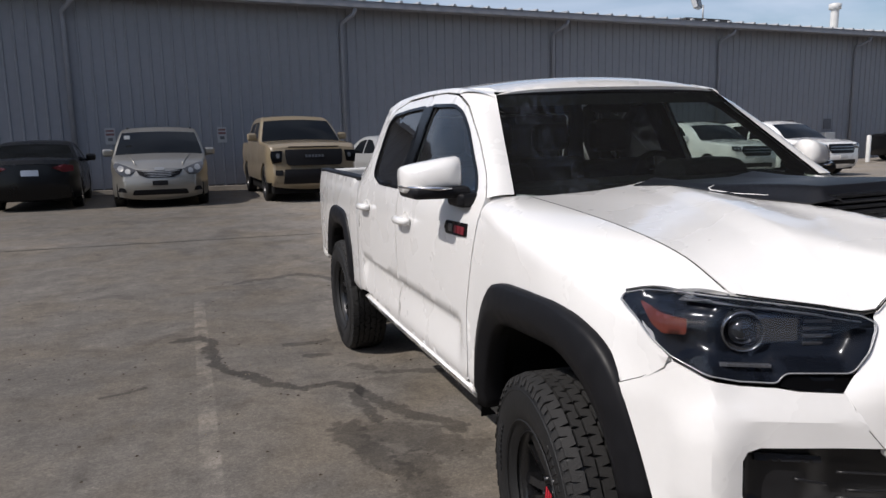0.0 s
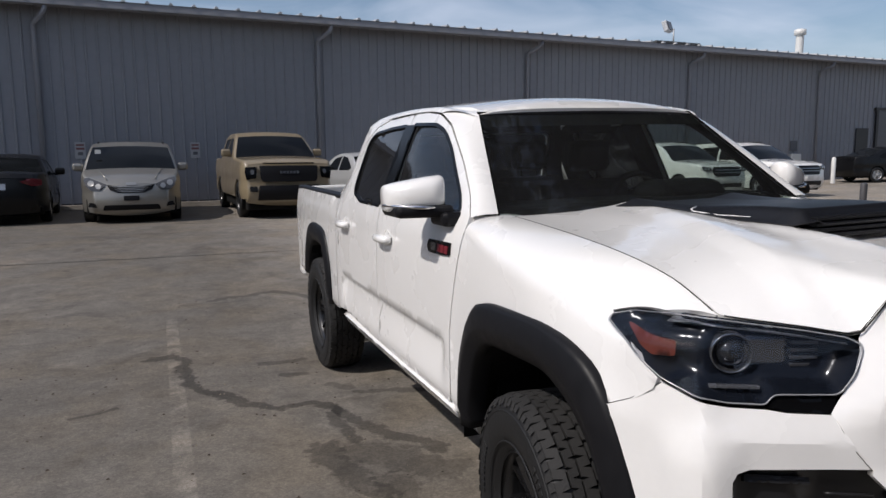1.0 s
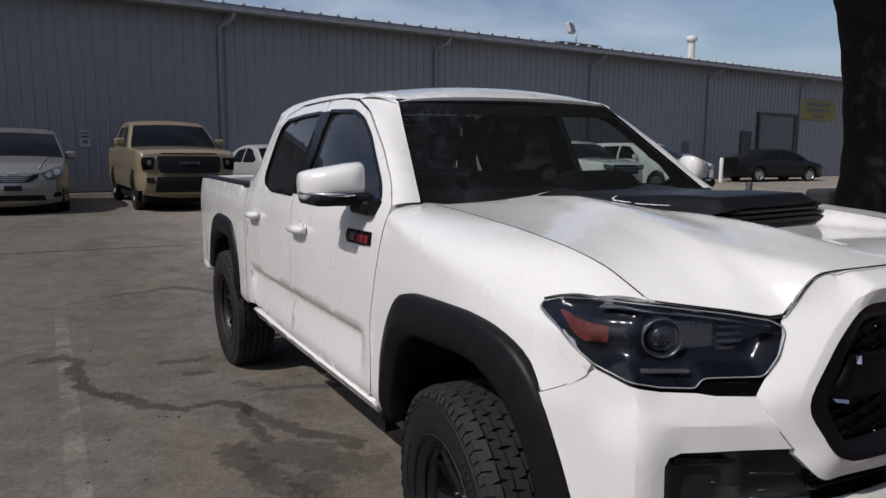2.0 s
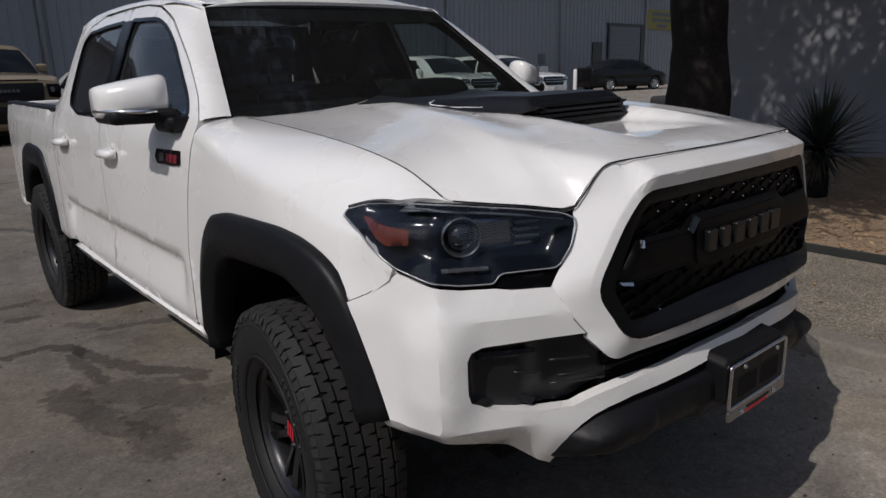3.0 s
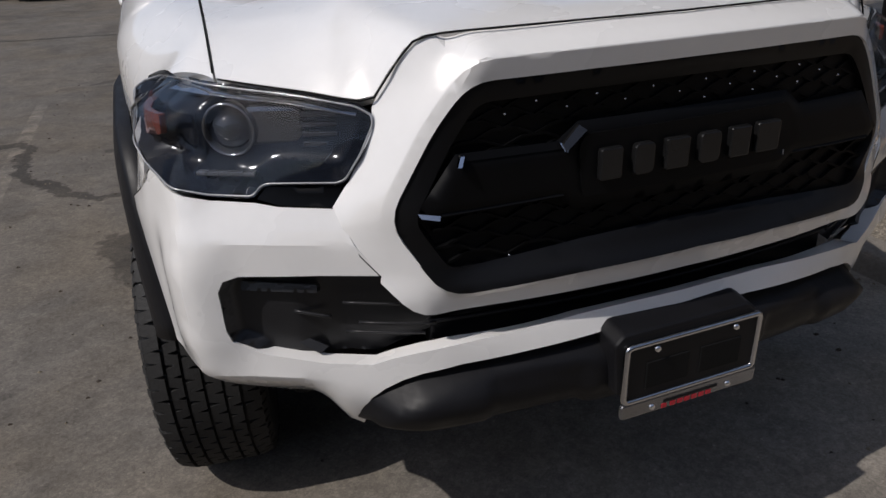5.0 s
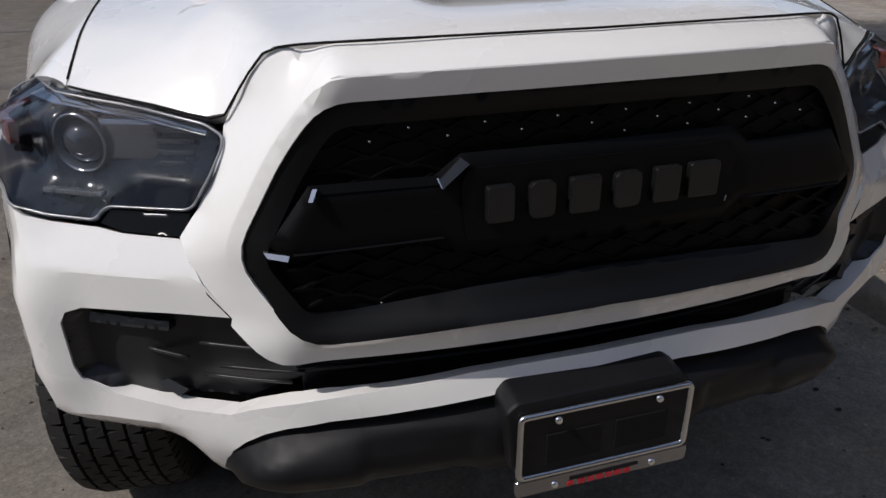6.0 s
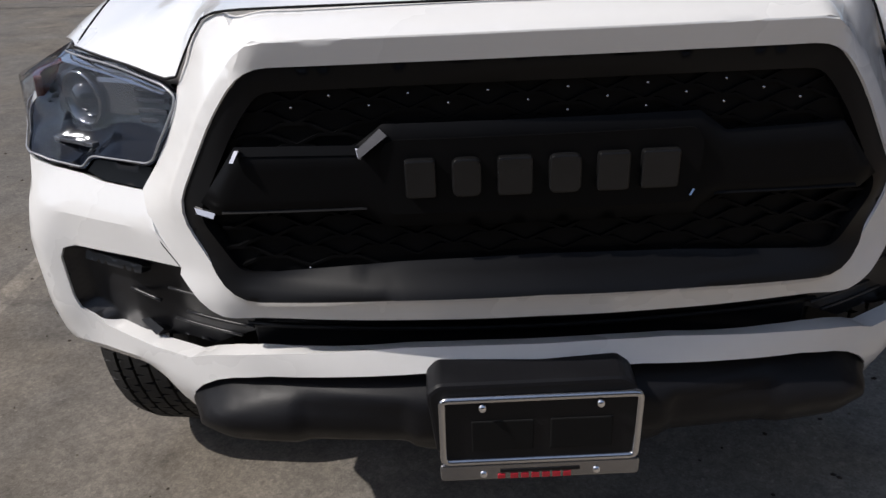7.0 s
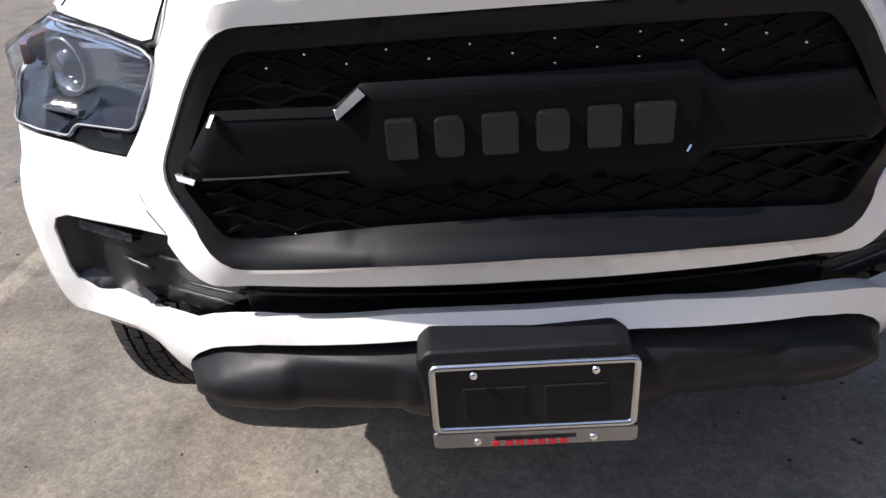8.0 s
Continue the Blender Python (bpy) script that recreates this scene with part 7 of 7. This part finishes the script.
front_patch(van, "headlamp", [(0.46, 0.83), (0.62, 0.90), (0.80, 0.97), (0.88, 0.97), (0.90, 0.92), (0.85, 0.80), (0.75, 0.71), (0.58, 0.71)], fv_, LAMPGREY, "clear headlamp", both=True)
for cx, cz, rr in ((0.62, 0.80, 0.055), (0.76, 0.86, 0.062)):
    front_patch(van, "lamp_reflector", [(cx + rr * math.cos(a), cz + rr * math.sin(a)) for a in np.linspace(0, 2 * math.pi, 13)[:-1]], fv_, SATIN, "bright reflector", both=True, lift=0.018)
for s in (-1, 1):
    bm = bmesh.new()
    tube(bm, [(s * 0.46, 0.16, 0.93), (s * 0.55, 0.45, 1.055), (s * 0.66, 0.92, 1.145)], [0.008, 0.014, 0.010], 8)
    part("hood_crease", bm, SILVER, van)
gr = [(-0.46, 0.83), (-0.40, 0.72), (-0.25, 0.66), (0.25, 0.66), (0.40, 0.72), (0.46, 0.83), (0.25, 0.80), (0, 0.79), (-0.25, 0.80)]
front_patch(van, "grille", gr, fv_, PLASTIC, "dark grille")
for k in range(4):
    z = 0.68 + 0.034 * k
    w = 0.26 + 0.05 * k
    front_patch(van, "grille_bar", [(-w, z + 0.02), (-w * 0.6, z), (w * 0.6, z), (w, z + 0.02), (w * 0.6, z + 0.012), (-w * 0.6, z + 0.012)], fv_, SATIN, "chrome bar", lift=0.022)
front_patch(van, "emblem", rounded([(-0.10, 0.815), (0.10, 0.815), (0.10, 0.875), (-0.10, 0.875)], 0.03), fv_, SATIN, "plain chrome emblem", lift=0.03)
front_patch(van, "plate_bracket", rounded([(-0.15, 0.50), (0.15, 0.50), (0.15, 0.60), (-0.15, 0.60)], 0.01), fv_, PLASTIC, "black plate bracket", lift=0.025)
front_patch(van, "lower_intake", rounded([(-0.56, 0.30), (0.56, 0.30), (0.52, 0.41), (-0.52, 0.41)], 0.03), fv_, PLASTIC, "dark lower intake")
front_patch(van, "fog_lamp", rounded([(0.66, 0.36), (0.84, 0.38), (0.80, 0.47), (0.70, 0.45)], 0.02), fv_, PLASTIC, "dark fog lamp", both=True)
mirrors(van, 1.985, 1.35, 1.10, SILVER)
for s in (-1, 1):
    bm = bmesh.new()
    tube(bm, [(s * 0.70, 2.2, 1.68), (s * 0.70, 2.3, 1.745), (s * 0.69, 4.4, 1.74), (s * 0.69, 4.5, 1.68)], 0.018)
    part("roof_rail", bm, PLASTIC, van)
bm = bmesh.new()
box(bm, (-0.72, 1.33, 1.475), (-0.60, 1.345, 1.56), 0.003, Matrix.Translation((0, 0.0, 0)))
part("window_sticker", bm, WHITEPRINT, van, "white sticker")
bm = bmesh.new()
box(bm, (-0.12, 1.06, 1.185), (0.34, 1.16, 1.20), 0.003)
part("dash_paper", bm, WHITEPRINT, van, "white paper under the windshield")

# sand-coloured pickup
TRK = [("front_bumper", [(0.16, 0.36), (0.03, 0.46), (0.0, 0.62), (0.02, 0.72)]), ("nose", [(0.02, 0.72), (0.05, 1.0), (0.10, 1.18)]), ("hood", [(0.10, 1.18), (0.22, 1.25), (0.7, 1.29), (1.55, 1.33)]), ("windshield", [(1.55, 1.33), (1.95, 1.62), (2.25, 1.81)]), ("roof", [(2.25, 1.81), (2.6, 1.91), (3.4, 1.935), (4.0, 1.90), (4.12, 1.82)]), ("rear_window", [(4.12, 1.82), (4.2, 1.55), (4.24, 1.32)]), ("cargo_bed", [(4.24, 1.32), (5.0, 1.33), (5.72, 1.33)]), ("tailgate", [(5.72, 1.33), (5.78, 1.0), (5.78, 0.75)]), ("rear_bumper", [(5.78, 0.75), (5.82, 0.6), (5.74, 0.42)])]
trk, sxt, _ = vehicle("pickup_truck", "sand-coloured full-size pickup parked nose out before the ribbed wall", "pickup truck", pose(0.64, 14.8, 0.205, 0, 0, 1.8) @ Matrix.Diagonal((1, 1, 1.03, 1)), SAND, 2.03, TRK, 1.30, (0.99, 4.69), 0.405, [[(1.95, 1.34), (2.45, 1.78), (3.0, 1.80), (3.0, 1.34)], [(3.08, 1.34), (3.08, 1.80), (3.9, 1.78), (4.0, 1.40)]], corner=(0.13, 0.45, 0.08, 0.3), tum=0.20, sill=0.45, rim=RIM)
ft_ = face_of(TRK, sxt, ("front_bumper", "nose"), 0.035)
front_patch(trk, "grille", rounded([(-0.64, 1.15), (0.64, 1.15), (0.62, 0.87), (0.58, 0.81), (-0.58, 0.81), (-0.62, 0.87)], 0.03), ft_, PLASTIC, "black grille", lift=0.02)
for i in range(6):
    front_patch(trk, "name_block", [(-0.21 + 0.072 * i, 0.985), (-0.158 + 0.072 * i, 0.985), (-0.158 + 0.072 * i, 1.04), (-0.21 + 0.072 * i, 1.04)], ft_, DULLCHROME, "grey raised block", lift=0.034)
front_patch(trk, "headlamp", [(0.69, 1.13), (0.93, 1.12), (0.95, 1.02), (0.92, 0.86), (0.72, 0.89)], ft_, GLOSS, "dark headlamp", both=True, lift=0.016)
front_patch(trk, "headlamp_lens", rounded([(0.75, 1.07), (0.83, 1.07), (0.83, 0.97), (0.76, 0.97)], 0.03), ft_, LAMPGREY, "clear lamp", both=True, lift=0.024)
front_patch(trk, "hood_vent", rounded([(-0.56, 1.185), (0.56, 1.185), (0.56, 1.215), (-0.56, 1.215)], 0.01), lambda x, z: 0.08 - 0.05 + 0 * x, PLASTIC, "black hood inlet", lift=0.0)
front_patch(trk, "lower_intake", rounded([(-0.66, 0.735), (0.66, 0.735), (0.70, 0.42), (-0.70, 0.42)], 0.03), ft_, PLASTIC, "black lower intake", lift=0.03)
front_patch(trk, "fog_lamp", rounded([(0.70, 0.60), (0.86, 0.61), (0.86, 0.72), (0.70, 0.72)], 0.02), ft_, PLASTIC, "dark fog lamp", both=True, lift=0.02)
mirrors(trk, 2.03, 1.95, 1.36, SAND)

# black sedan, tail towards the lot
SED = [("front_bumper", [(0.10, 0.24), (0.0, 0.45), (0.06, 0.66)]), ("hood", [(0.06, 0.66), (0.35, 0.82), (1.05, 0.96)]), ("windshield", [(1.05, 0.96), (1.45, 1.22), (1.85, 1.38)]), ("roof", [(1.85, 1.38), (2.3, 1.455), (2.9, 1.44), (3.3, 1.36)]), ("rear_window", [(3.3, 1.36), (3.7, 1.19), (4.02, 1.07)]), ("trunk", [(4.02, 1.07), (4.3, 1.08), (4.52, 1.06), (4.60, 0.96)]), ("rear_bumper", [(4.60, 0.96), (4.63, 0.75), (4.65, 0.55), (4.58, 0.26)])]
SEDWIN = [[(1.55, 0.99), (2.0, 1.32), (2.55, 1.38), (2.55, 0.99)], [(2.62, 0.99), (2.62, 1.38), (3.05, 1.34), (3.62, 1.08), (3.5, 1.0)]]
sed, sxs, _ = vehicle("sedan", "black sedan parked tail out before the ribbed wall", "car", pose(-5.40, 20.2, 0.22, 0, 0, 184), BLACKPAINT, 1.78, SED, 0.97, (0.95, 3.65), 0.315, SEDWIN, tum=0.20, corner=(0.25, 0.7, 0.20, 0.6))
fs_ = face_of(SED, sxs, ("rear_bumper", "trunk"), -0.035)
for s in (-1, 1):
    part("tail_lamp", skin(rounded([(0.40, 0.90), (0.62, 0.965), (0.80, 0.94), (0.80, 0.82), (0.62, 0.80)], 0.02), lambda x, z: (x, fs_(x, z) + 0.014, z), (0, 1, 0), 0.05, depth=0.02, side=s), TAILRED, sed, "dark red tail lamp")
part("plate_panel", skin(rounded([(-0.16, 0.74), (0.16, 0.74), (0.16, 0.86), (-0.16, 0.86)], 0.01), lambda x, z: (x, fs_(x, z) + 0.02, z), (0, 1, 0), 0.05, depth=0.01), plain("pale_blue_plate", (0.35, 0.40, 0.48), 0.5), sed, "pale plate with a blue bar")
part("trunk_emblem", skin(rounded([(-0.06, 0.94), (0.06, 0.94), (0.06, 1.0), (-0.06, 1.0)], 0.02), lambda x, z: (x, 4.615 + 0 * x, z), (0, 1, 0), 0.04, depth=0.01), CHROME, sed, "plain chrome emblem")
mirrors(sed, 1.78, 1.50, 0.98, BLACKPAINT)

# white sedan behind the pickup's bed
sed2, sx2, _ = vehicle("sedan", "pale silver sedan parked nose in before the ribbed wall", "car", pose(3.2, 21.0, 0.22, 0, 0, 185), PALESILVER, 1.80, SED, 0.97, (0.95, 3.65), 0.315, SEDWIN, tum=0.20, corner=(0.25, 0.7, 0.20, 0.6))
mirrors(sed2, 1.80, 1.50, 0.98, BLACKPAINT)

# dark sedan by the roller door
sed3, sx3, _ = vehicle("sedan", "black sedan parked across the roller door", "car", pose(29.4, 19.6, 0.36, 0, 0, 76), BLACKPAINT, 1.78, SED, 0.97, (0.95, 3.65), 0.315, SEDWIN, tum=0.20, corner=(0.25, 0.7, 0.20, 0.6))
f3 = face_of(SED, sx3, ("front_bumper", "hood"), 0.035)
front_patch(sed3, "headlamp", [(0.42, 0.68), (0.60, 0.76), (0.74, 0.80), (0.76, 0.70), (0.60, 0.60)], f3, LAMPCLEAR, "clear headlamp", both=True)
mirrors(sed3, 1.78, 1.50, 0.98, BLACKPAINT)

# white sport-utility vehicles in a row
SUV = [("front_bumper", [(0.14, 0.30), (0.03, 0.42), (0.0, 0.60), (0.03, 0.80)]), ("nose", [(0.03, 0.80), (0.07, 0.95), (0.14, 1.02)]), ("hood", [(0.14, 1.02), (0.45, 1.08), (1.25, 1.15)]), ("windshield", [(1.25, 1.15), (1.65, 1.42), (1.98, 1.60)]), ("roof", [(1.98, 1.60), (2.4, 1.70), (3.3, 1.72), (4.3, 1.66), (4.52, 1.60)]), ("rear_window", [(4.52, 1.60), (4.68, 1.38), (4.76, 1.15)]), ("tailgate", [(4.76, 1.15), (4.82, 0.9), (4.83, 0.72)]), ("rear_bumper", [(4.83, 0.72), (4.86, 0.55), (4.78, 0.30)])]
SUVWIN = [[(1.75, 1.15), (2.3, 1.58), (2.72, 1.60), (2.72, 1.15)], [(2.8, 1.15), (2.8, 1.60), (3.55, 1.58), (3.62, 1.16)], [(3.7, 1.18), (3.66, 1.56), (4.25, 1.50), (4.45, 1.26)]]


def suv(label, m):
    car, sx, _ = vehicle("suv", label, "car", m, WHITE, 1.925, SUV, 1.13, (0.95, 3.74), 0.365, SUVWIN, tum=0.20, corner=(0.22, 0.6, 0.14, 0.5), group="white vehicles in a row")
    f = face_of(SUV, sx, ("front_bumper", "nose"), 0.035)
    front_patch(car, "grille", rounded([(-0.50, 0.98), (0.50, 0.98), (0.56, 0.86), (0.46, 0.70), (-0.46, 0.70), (-0.56, 0.86)], 0.03), f, PLASTIC, "dark grille", lift=0.016)
    for k in range(2):
        front_patch(car, "grille_bar", [(-0.50, 0.80 + 0.08 * k), (0.50, 0.80 + 0.08 * k), (0.50, 0.825 + 0.08 * k), (-0.50, 0.825 + 0.08 * k)], f, DULLCHROME, "chrome bar", lift=0.026)
    front_patch(car, "headlamp", [(0.58, 0.96), (0.84, 1.0), (0.86, 0.90), (0.76, 0.84), (0.60, 0.86)], f, LAMPGREY, "clear headlamp", both=True, lift=0.016)
    for cx in (0.67, 0.77):
        front_patch(car, "lamp_reflector", [(cx + 0.035 * math.cos(a), 0.915 + 0.035 * math.sin(a)) for a in np.linspace(0, 2 * math.pi, 11)[:-1]], f, SATIN, "bright reflector", both=True, lift=0.022)
    front_patch(car, "lower_intake", rounded([(-0.62, 0.36), (0.62, 0.36), (0.58, 0.50), (-0.58, 0.50)], 0.03), f, PLASTIC, "black lower intake", lift=0.016)
    front_patch(car, "plate_panel", rounded([(-0.15, 0.54), (0.15, 0.54), (0.15, 0.66), (-0.15, 0.66)], 0.01), f, WHITEPRINT, "pale plate", lift=0.025)
    mirrors(car, 1.925, 1.75, 1.14, WHITE)
    for s in (-1, 1):
        bm = bmesh.new()
        tube(bm, [(s * 0.66, 2.3, 1.66), (s * 0.66, 2.4, 1.735), (s * 0.65, 4.0, 1.73), (s * 0.65, 4.1, 1.66)], 0.02)
        part("roof_rail", bm, PLASTIC, car)
    return car


suv("white sport-utility vehicle with roof rails, parked nose out on concrete", pose(16.6, 15.2, 0.22, 0, 0, 3))
suv("white sport-utility vehicle parked beside another, nose out", pose(13.38, 15.2, 0.22, 0, 0, 2))


# ---- tree and yucca ----
oak = thing("tree", "live oak with dark trunk and dense small-leaved crown", "tree", pose(4.25, 2.75, 0.15))
bm = bmesh.new()
rnd = random.Random(21)
trunk = [(0.10, 0.0, -0.05, 0.38), (0.08, 0.0, 0.3, 0.315), (0.07, 0.0, 0.9, 0.285), (0.05, -0.01, 1.25, 0.265), (0.02, 0.0, 1.7, 0.245), (-0.02, 0.02, 2.2, 0.265), (-0.10, 0.03, 2.7, 0.31), (-0.16, 0.05, 3.2, 0.30)]
pts = smooth_curve([t for t in trunk], 22)
tube(bm, [p[:3] for p in pts], [float(p[3]) * (1 + 0.03 * rnd.uniform(-1, 1)) for p in pts], 20)
for v in bm.verts:
    v.co.x += 0.025 * noise.noise(v.co * 4.5)
    v.co.y += 0.025 * noise.noise(v.co * 4.5 + Vector((7, 3, 1)))
part("trunk", bm, BARK, oak, "dark furrowed trunk")
tips = []
limbs = [((-0.16, 0.05, 3.1), (-1.6, -0.7, 4.3), (-3.4, -1.6, 4.9)), ((-0.16, 0.05, 3.1), (-1.2, 1.0, 4.7), (-2.3, 2.3, 5.6)), ((-0.16, 0.05, 3.1), (0.9, -1.3, 4.5), (1.9, -3.1, 5.2)), ((-0.16, 0.05, 3.1), (0.8, 1.3, 4.7), (1.7, 2.9, 5.4)), ((-0.16, 0.05, 3.1), (-0.1, 0.1, 4.8), (-0.1, -0.2, 6.4)), ((-0.16, 0.05, 3.1), (-0.5, -1.6, 4.4), (-0.9, -3.6, 5.1))]
for a, b, c in limbs:
    bm = bmesh.new()
    line = smooth_curve([a, b, c], 12)
    tube(bm, line, [0.20 - 0.015 * i for i in range(12)], 9)
    tips += [Vector(line[k]) for k in (5, 7, 9, 11)]
    for k in (5, 8, 10):
        p = Vector(line[k])
        for j in range(2):
            e = p + Vector((rnd.uniform(-1.3, 1.3), rnd.uniform(-1.3, 1.3), rnd.uniform(-0.1, 1.2)))
            tube(bm, [p, p.lerp(e, 0.5) + Vector((0, 0, 0.12)), e], [0.06, 0.04, 0.015], 6)
            tips.append(e)
    part("limb", bm, BARK, oak)


def leaf_mesh(centres, count, spread, size, seed):
    """Many small folded leaves in clumps."""
    rn = np.random.RandomState(seed)
    c = np.array([tuple(t) for t in centres])[rn.randint(0, len(centres), count)]
    p = c + rn.normal(0, 1, (count, 3)) * np.array([spread, spread, spread * 0.6])
    d = rn.normal(0, 1, (count, 3))
    d /= np.linalg.norm(d, axis=1)[:, None]
    e = np.cross(d, rn.normal(0, 1, (count, 3)))
    e /= np.linalg.norm(e, axis=1)[:, None]
    s = size * rn.uniform(0.6, 1.3, (count, 1))
    verts = np.stack([p - d * s, p + e * s * 0.42, p + d * s, p - e * s * 0.42], 1).reshape(-1, 3)
    idx = np.arange(count * 4).reshape(-1, 4)
    me = bpy.data.meshes.new("crown")
    me.from_pydata(verts.tolist(), [], idx.tolist())
    return me


LEAVES = plain("oak_leaves", (0.045, 0.065, 0.025), 0.55, var=0.4, scale=3)
rnd = random.Random(33)
while len(tips) < 290:
    q = Vector((rnd.uniform(-1, 1), rnd.uniform(-1, 1), rnd.uniform(-1, 1)))
    if 0.15 < q.length < 1.0 and (q.y > -0.45 or q.x > -0.8):
        tips.append(Vector((-0.35 + 4.9 * q.x, 0.2 + 4.6 * q.y, 5.75 + 1.5 * q.z)))
# thin places in the crown let the sun through to the wall and the bed
def thin(p):
    for (hx, hy), r in (((1.35, 0.40), 0.55), ((0.85, 0.50), 0.40), ((0.95, -0.25), 0.40), ((-4.3, -1.2), 0.5), ((-3.4, -1.05), 0.45)):
        k = p.z - 5.75
        if math.hypot(p.x - hx + 0.87 * k, p.y - hy + 0.135 * k) < r:
            return True
    return False


tips = [p for p in tips if not thin(p)]
me = leaf_mesh(tips, 114000, 0.34, 0.068, 5)
me.materials.append(LEAVES)
crown = new("crown", me)
crown.parent = oak
tagged(crown, "dense small dark green leaves")
# hanging twig at the crown's edge
bm = bmesh.new()
tube(bm, [(0.45, 2.3, 4.6), (0.5, 2.1, 4.0), (0.52, 1.95, 3.45), (0.5, 1.85, 3.22)], [0.02, 0.014, 0.008, 0.004], 6)
part("twig", bm, BARK, oak)
me = leaf_mesh([(0.5, 2.1, 4.1), (0.5, 2.0, 3.8), (0.52, 1.95, 3.55), (0.5, 1.88, 3.36)], 420, 0.13, 0.042, 9)
me.materials.append(LEAVES)
hanging = new("hanging_leaves", me)
hanging.parent = oak
yuc = thing("yucca", "spiky dark green yucca in a mulch bed", "plant", pose(5.55, 2.10, 0.16))
bm = bmesh.new()
tube(bm, [(0, 0, -0.05), (0.02, 0, 0.2), (0.03, 0.02, 0.44)], [0.11, 0.09, 0.07], 10)
part("stem", bm, BARK, yuc)
YUCCA = plain("yucca_blade", (0.022, 0.031, 0.021), 0.45, var=0.3, scale=8)
DRYBLADE = plain("dry_yucca_blade", (0.07, 0.058, 0.042), 0.8, var=0.3, scale=8)


def blade(bm, base, d, length, width, droop):
    side = d.cross(Vector((0, 0, 1)))
    side = side.normalized() if side.length > 1e-3 else Vector((1, 0, 0))
    up = side.cross(d)
    prev = None
    for i in range(5):
        t = i / 4
        c = base + d * length * t - Vector((0, 0, 1)) * droop * t * t
        w = width * (1 - t ** 2.2) * (0.6 + 0.4 * min(1, t * 4)) + 0.0008
        row = [bm.verts.new(c - side * w + up * w * 0.35), bm.verts.new(c), bm.verts.new(c + side * w + up * w * 0.35)]
        if prev:
            for k in range(2):
                bm.faces.new((prev[k], prev[k + 1], row[k + 1], row[k]))
        prev = row


rnd = random.Random(8)
for i in range(190):
    bm = bmesh.new()
    th = rnd.uniform(0, 2 * math.pi)
    el = rnd.uniform(-0.42, 1.45)
    d = Vector((math.cos(th) * math.cos(el), math.sin(th) * math.cos(el), math.sin(el)))
    blade(bm, Vector((0.03, 0.02, 0.40 + 0.12 * rnd.random())), d, rnd.uniform(0.46, 0.72), 0.017, rnd.uniform(0.0, 0.12) * math.cos(el))
    part("blade", bm, YUCCA, yuc)
for i in range(60):
    bm = bmesh.new()
    th = rnd.uniform(0, 2 * math.pi)
    el = rnd.uniform(-1.25, -0.5)
    d = Vector((math.cos(th) * math.cos(el), math.sin(th) * math.cos(el), math.sin(el)))
    blade(bm, Vector((0.03, 0.02, 0.40)), d, rnd.uniform(0.25, 0.40), 0.013, 0.02)
    part("dry_blade", bm, DRYBLADE, yuc, "dry hanging blade")
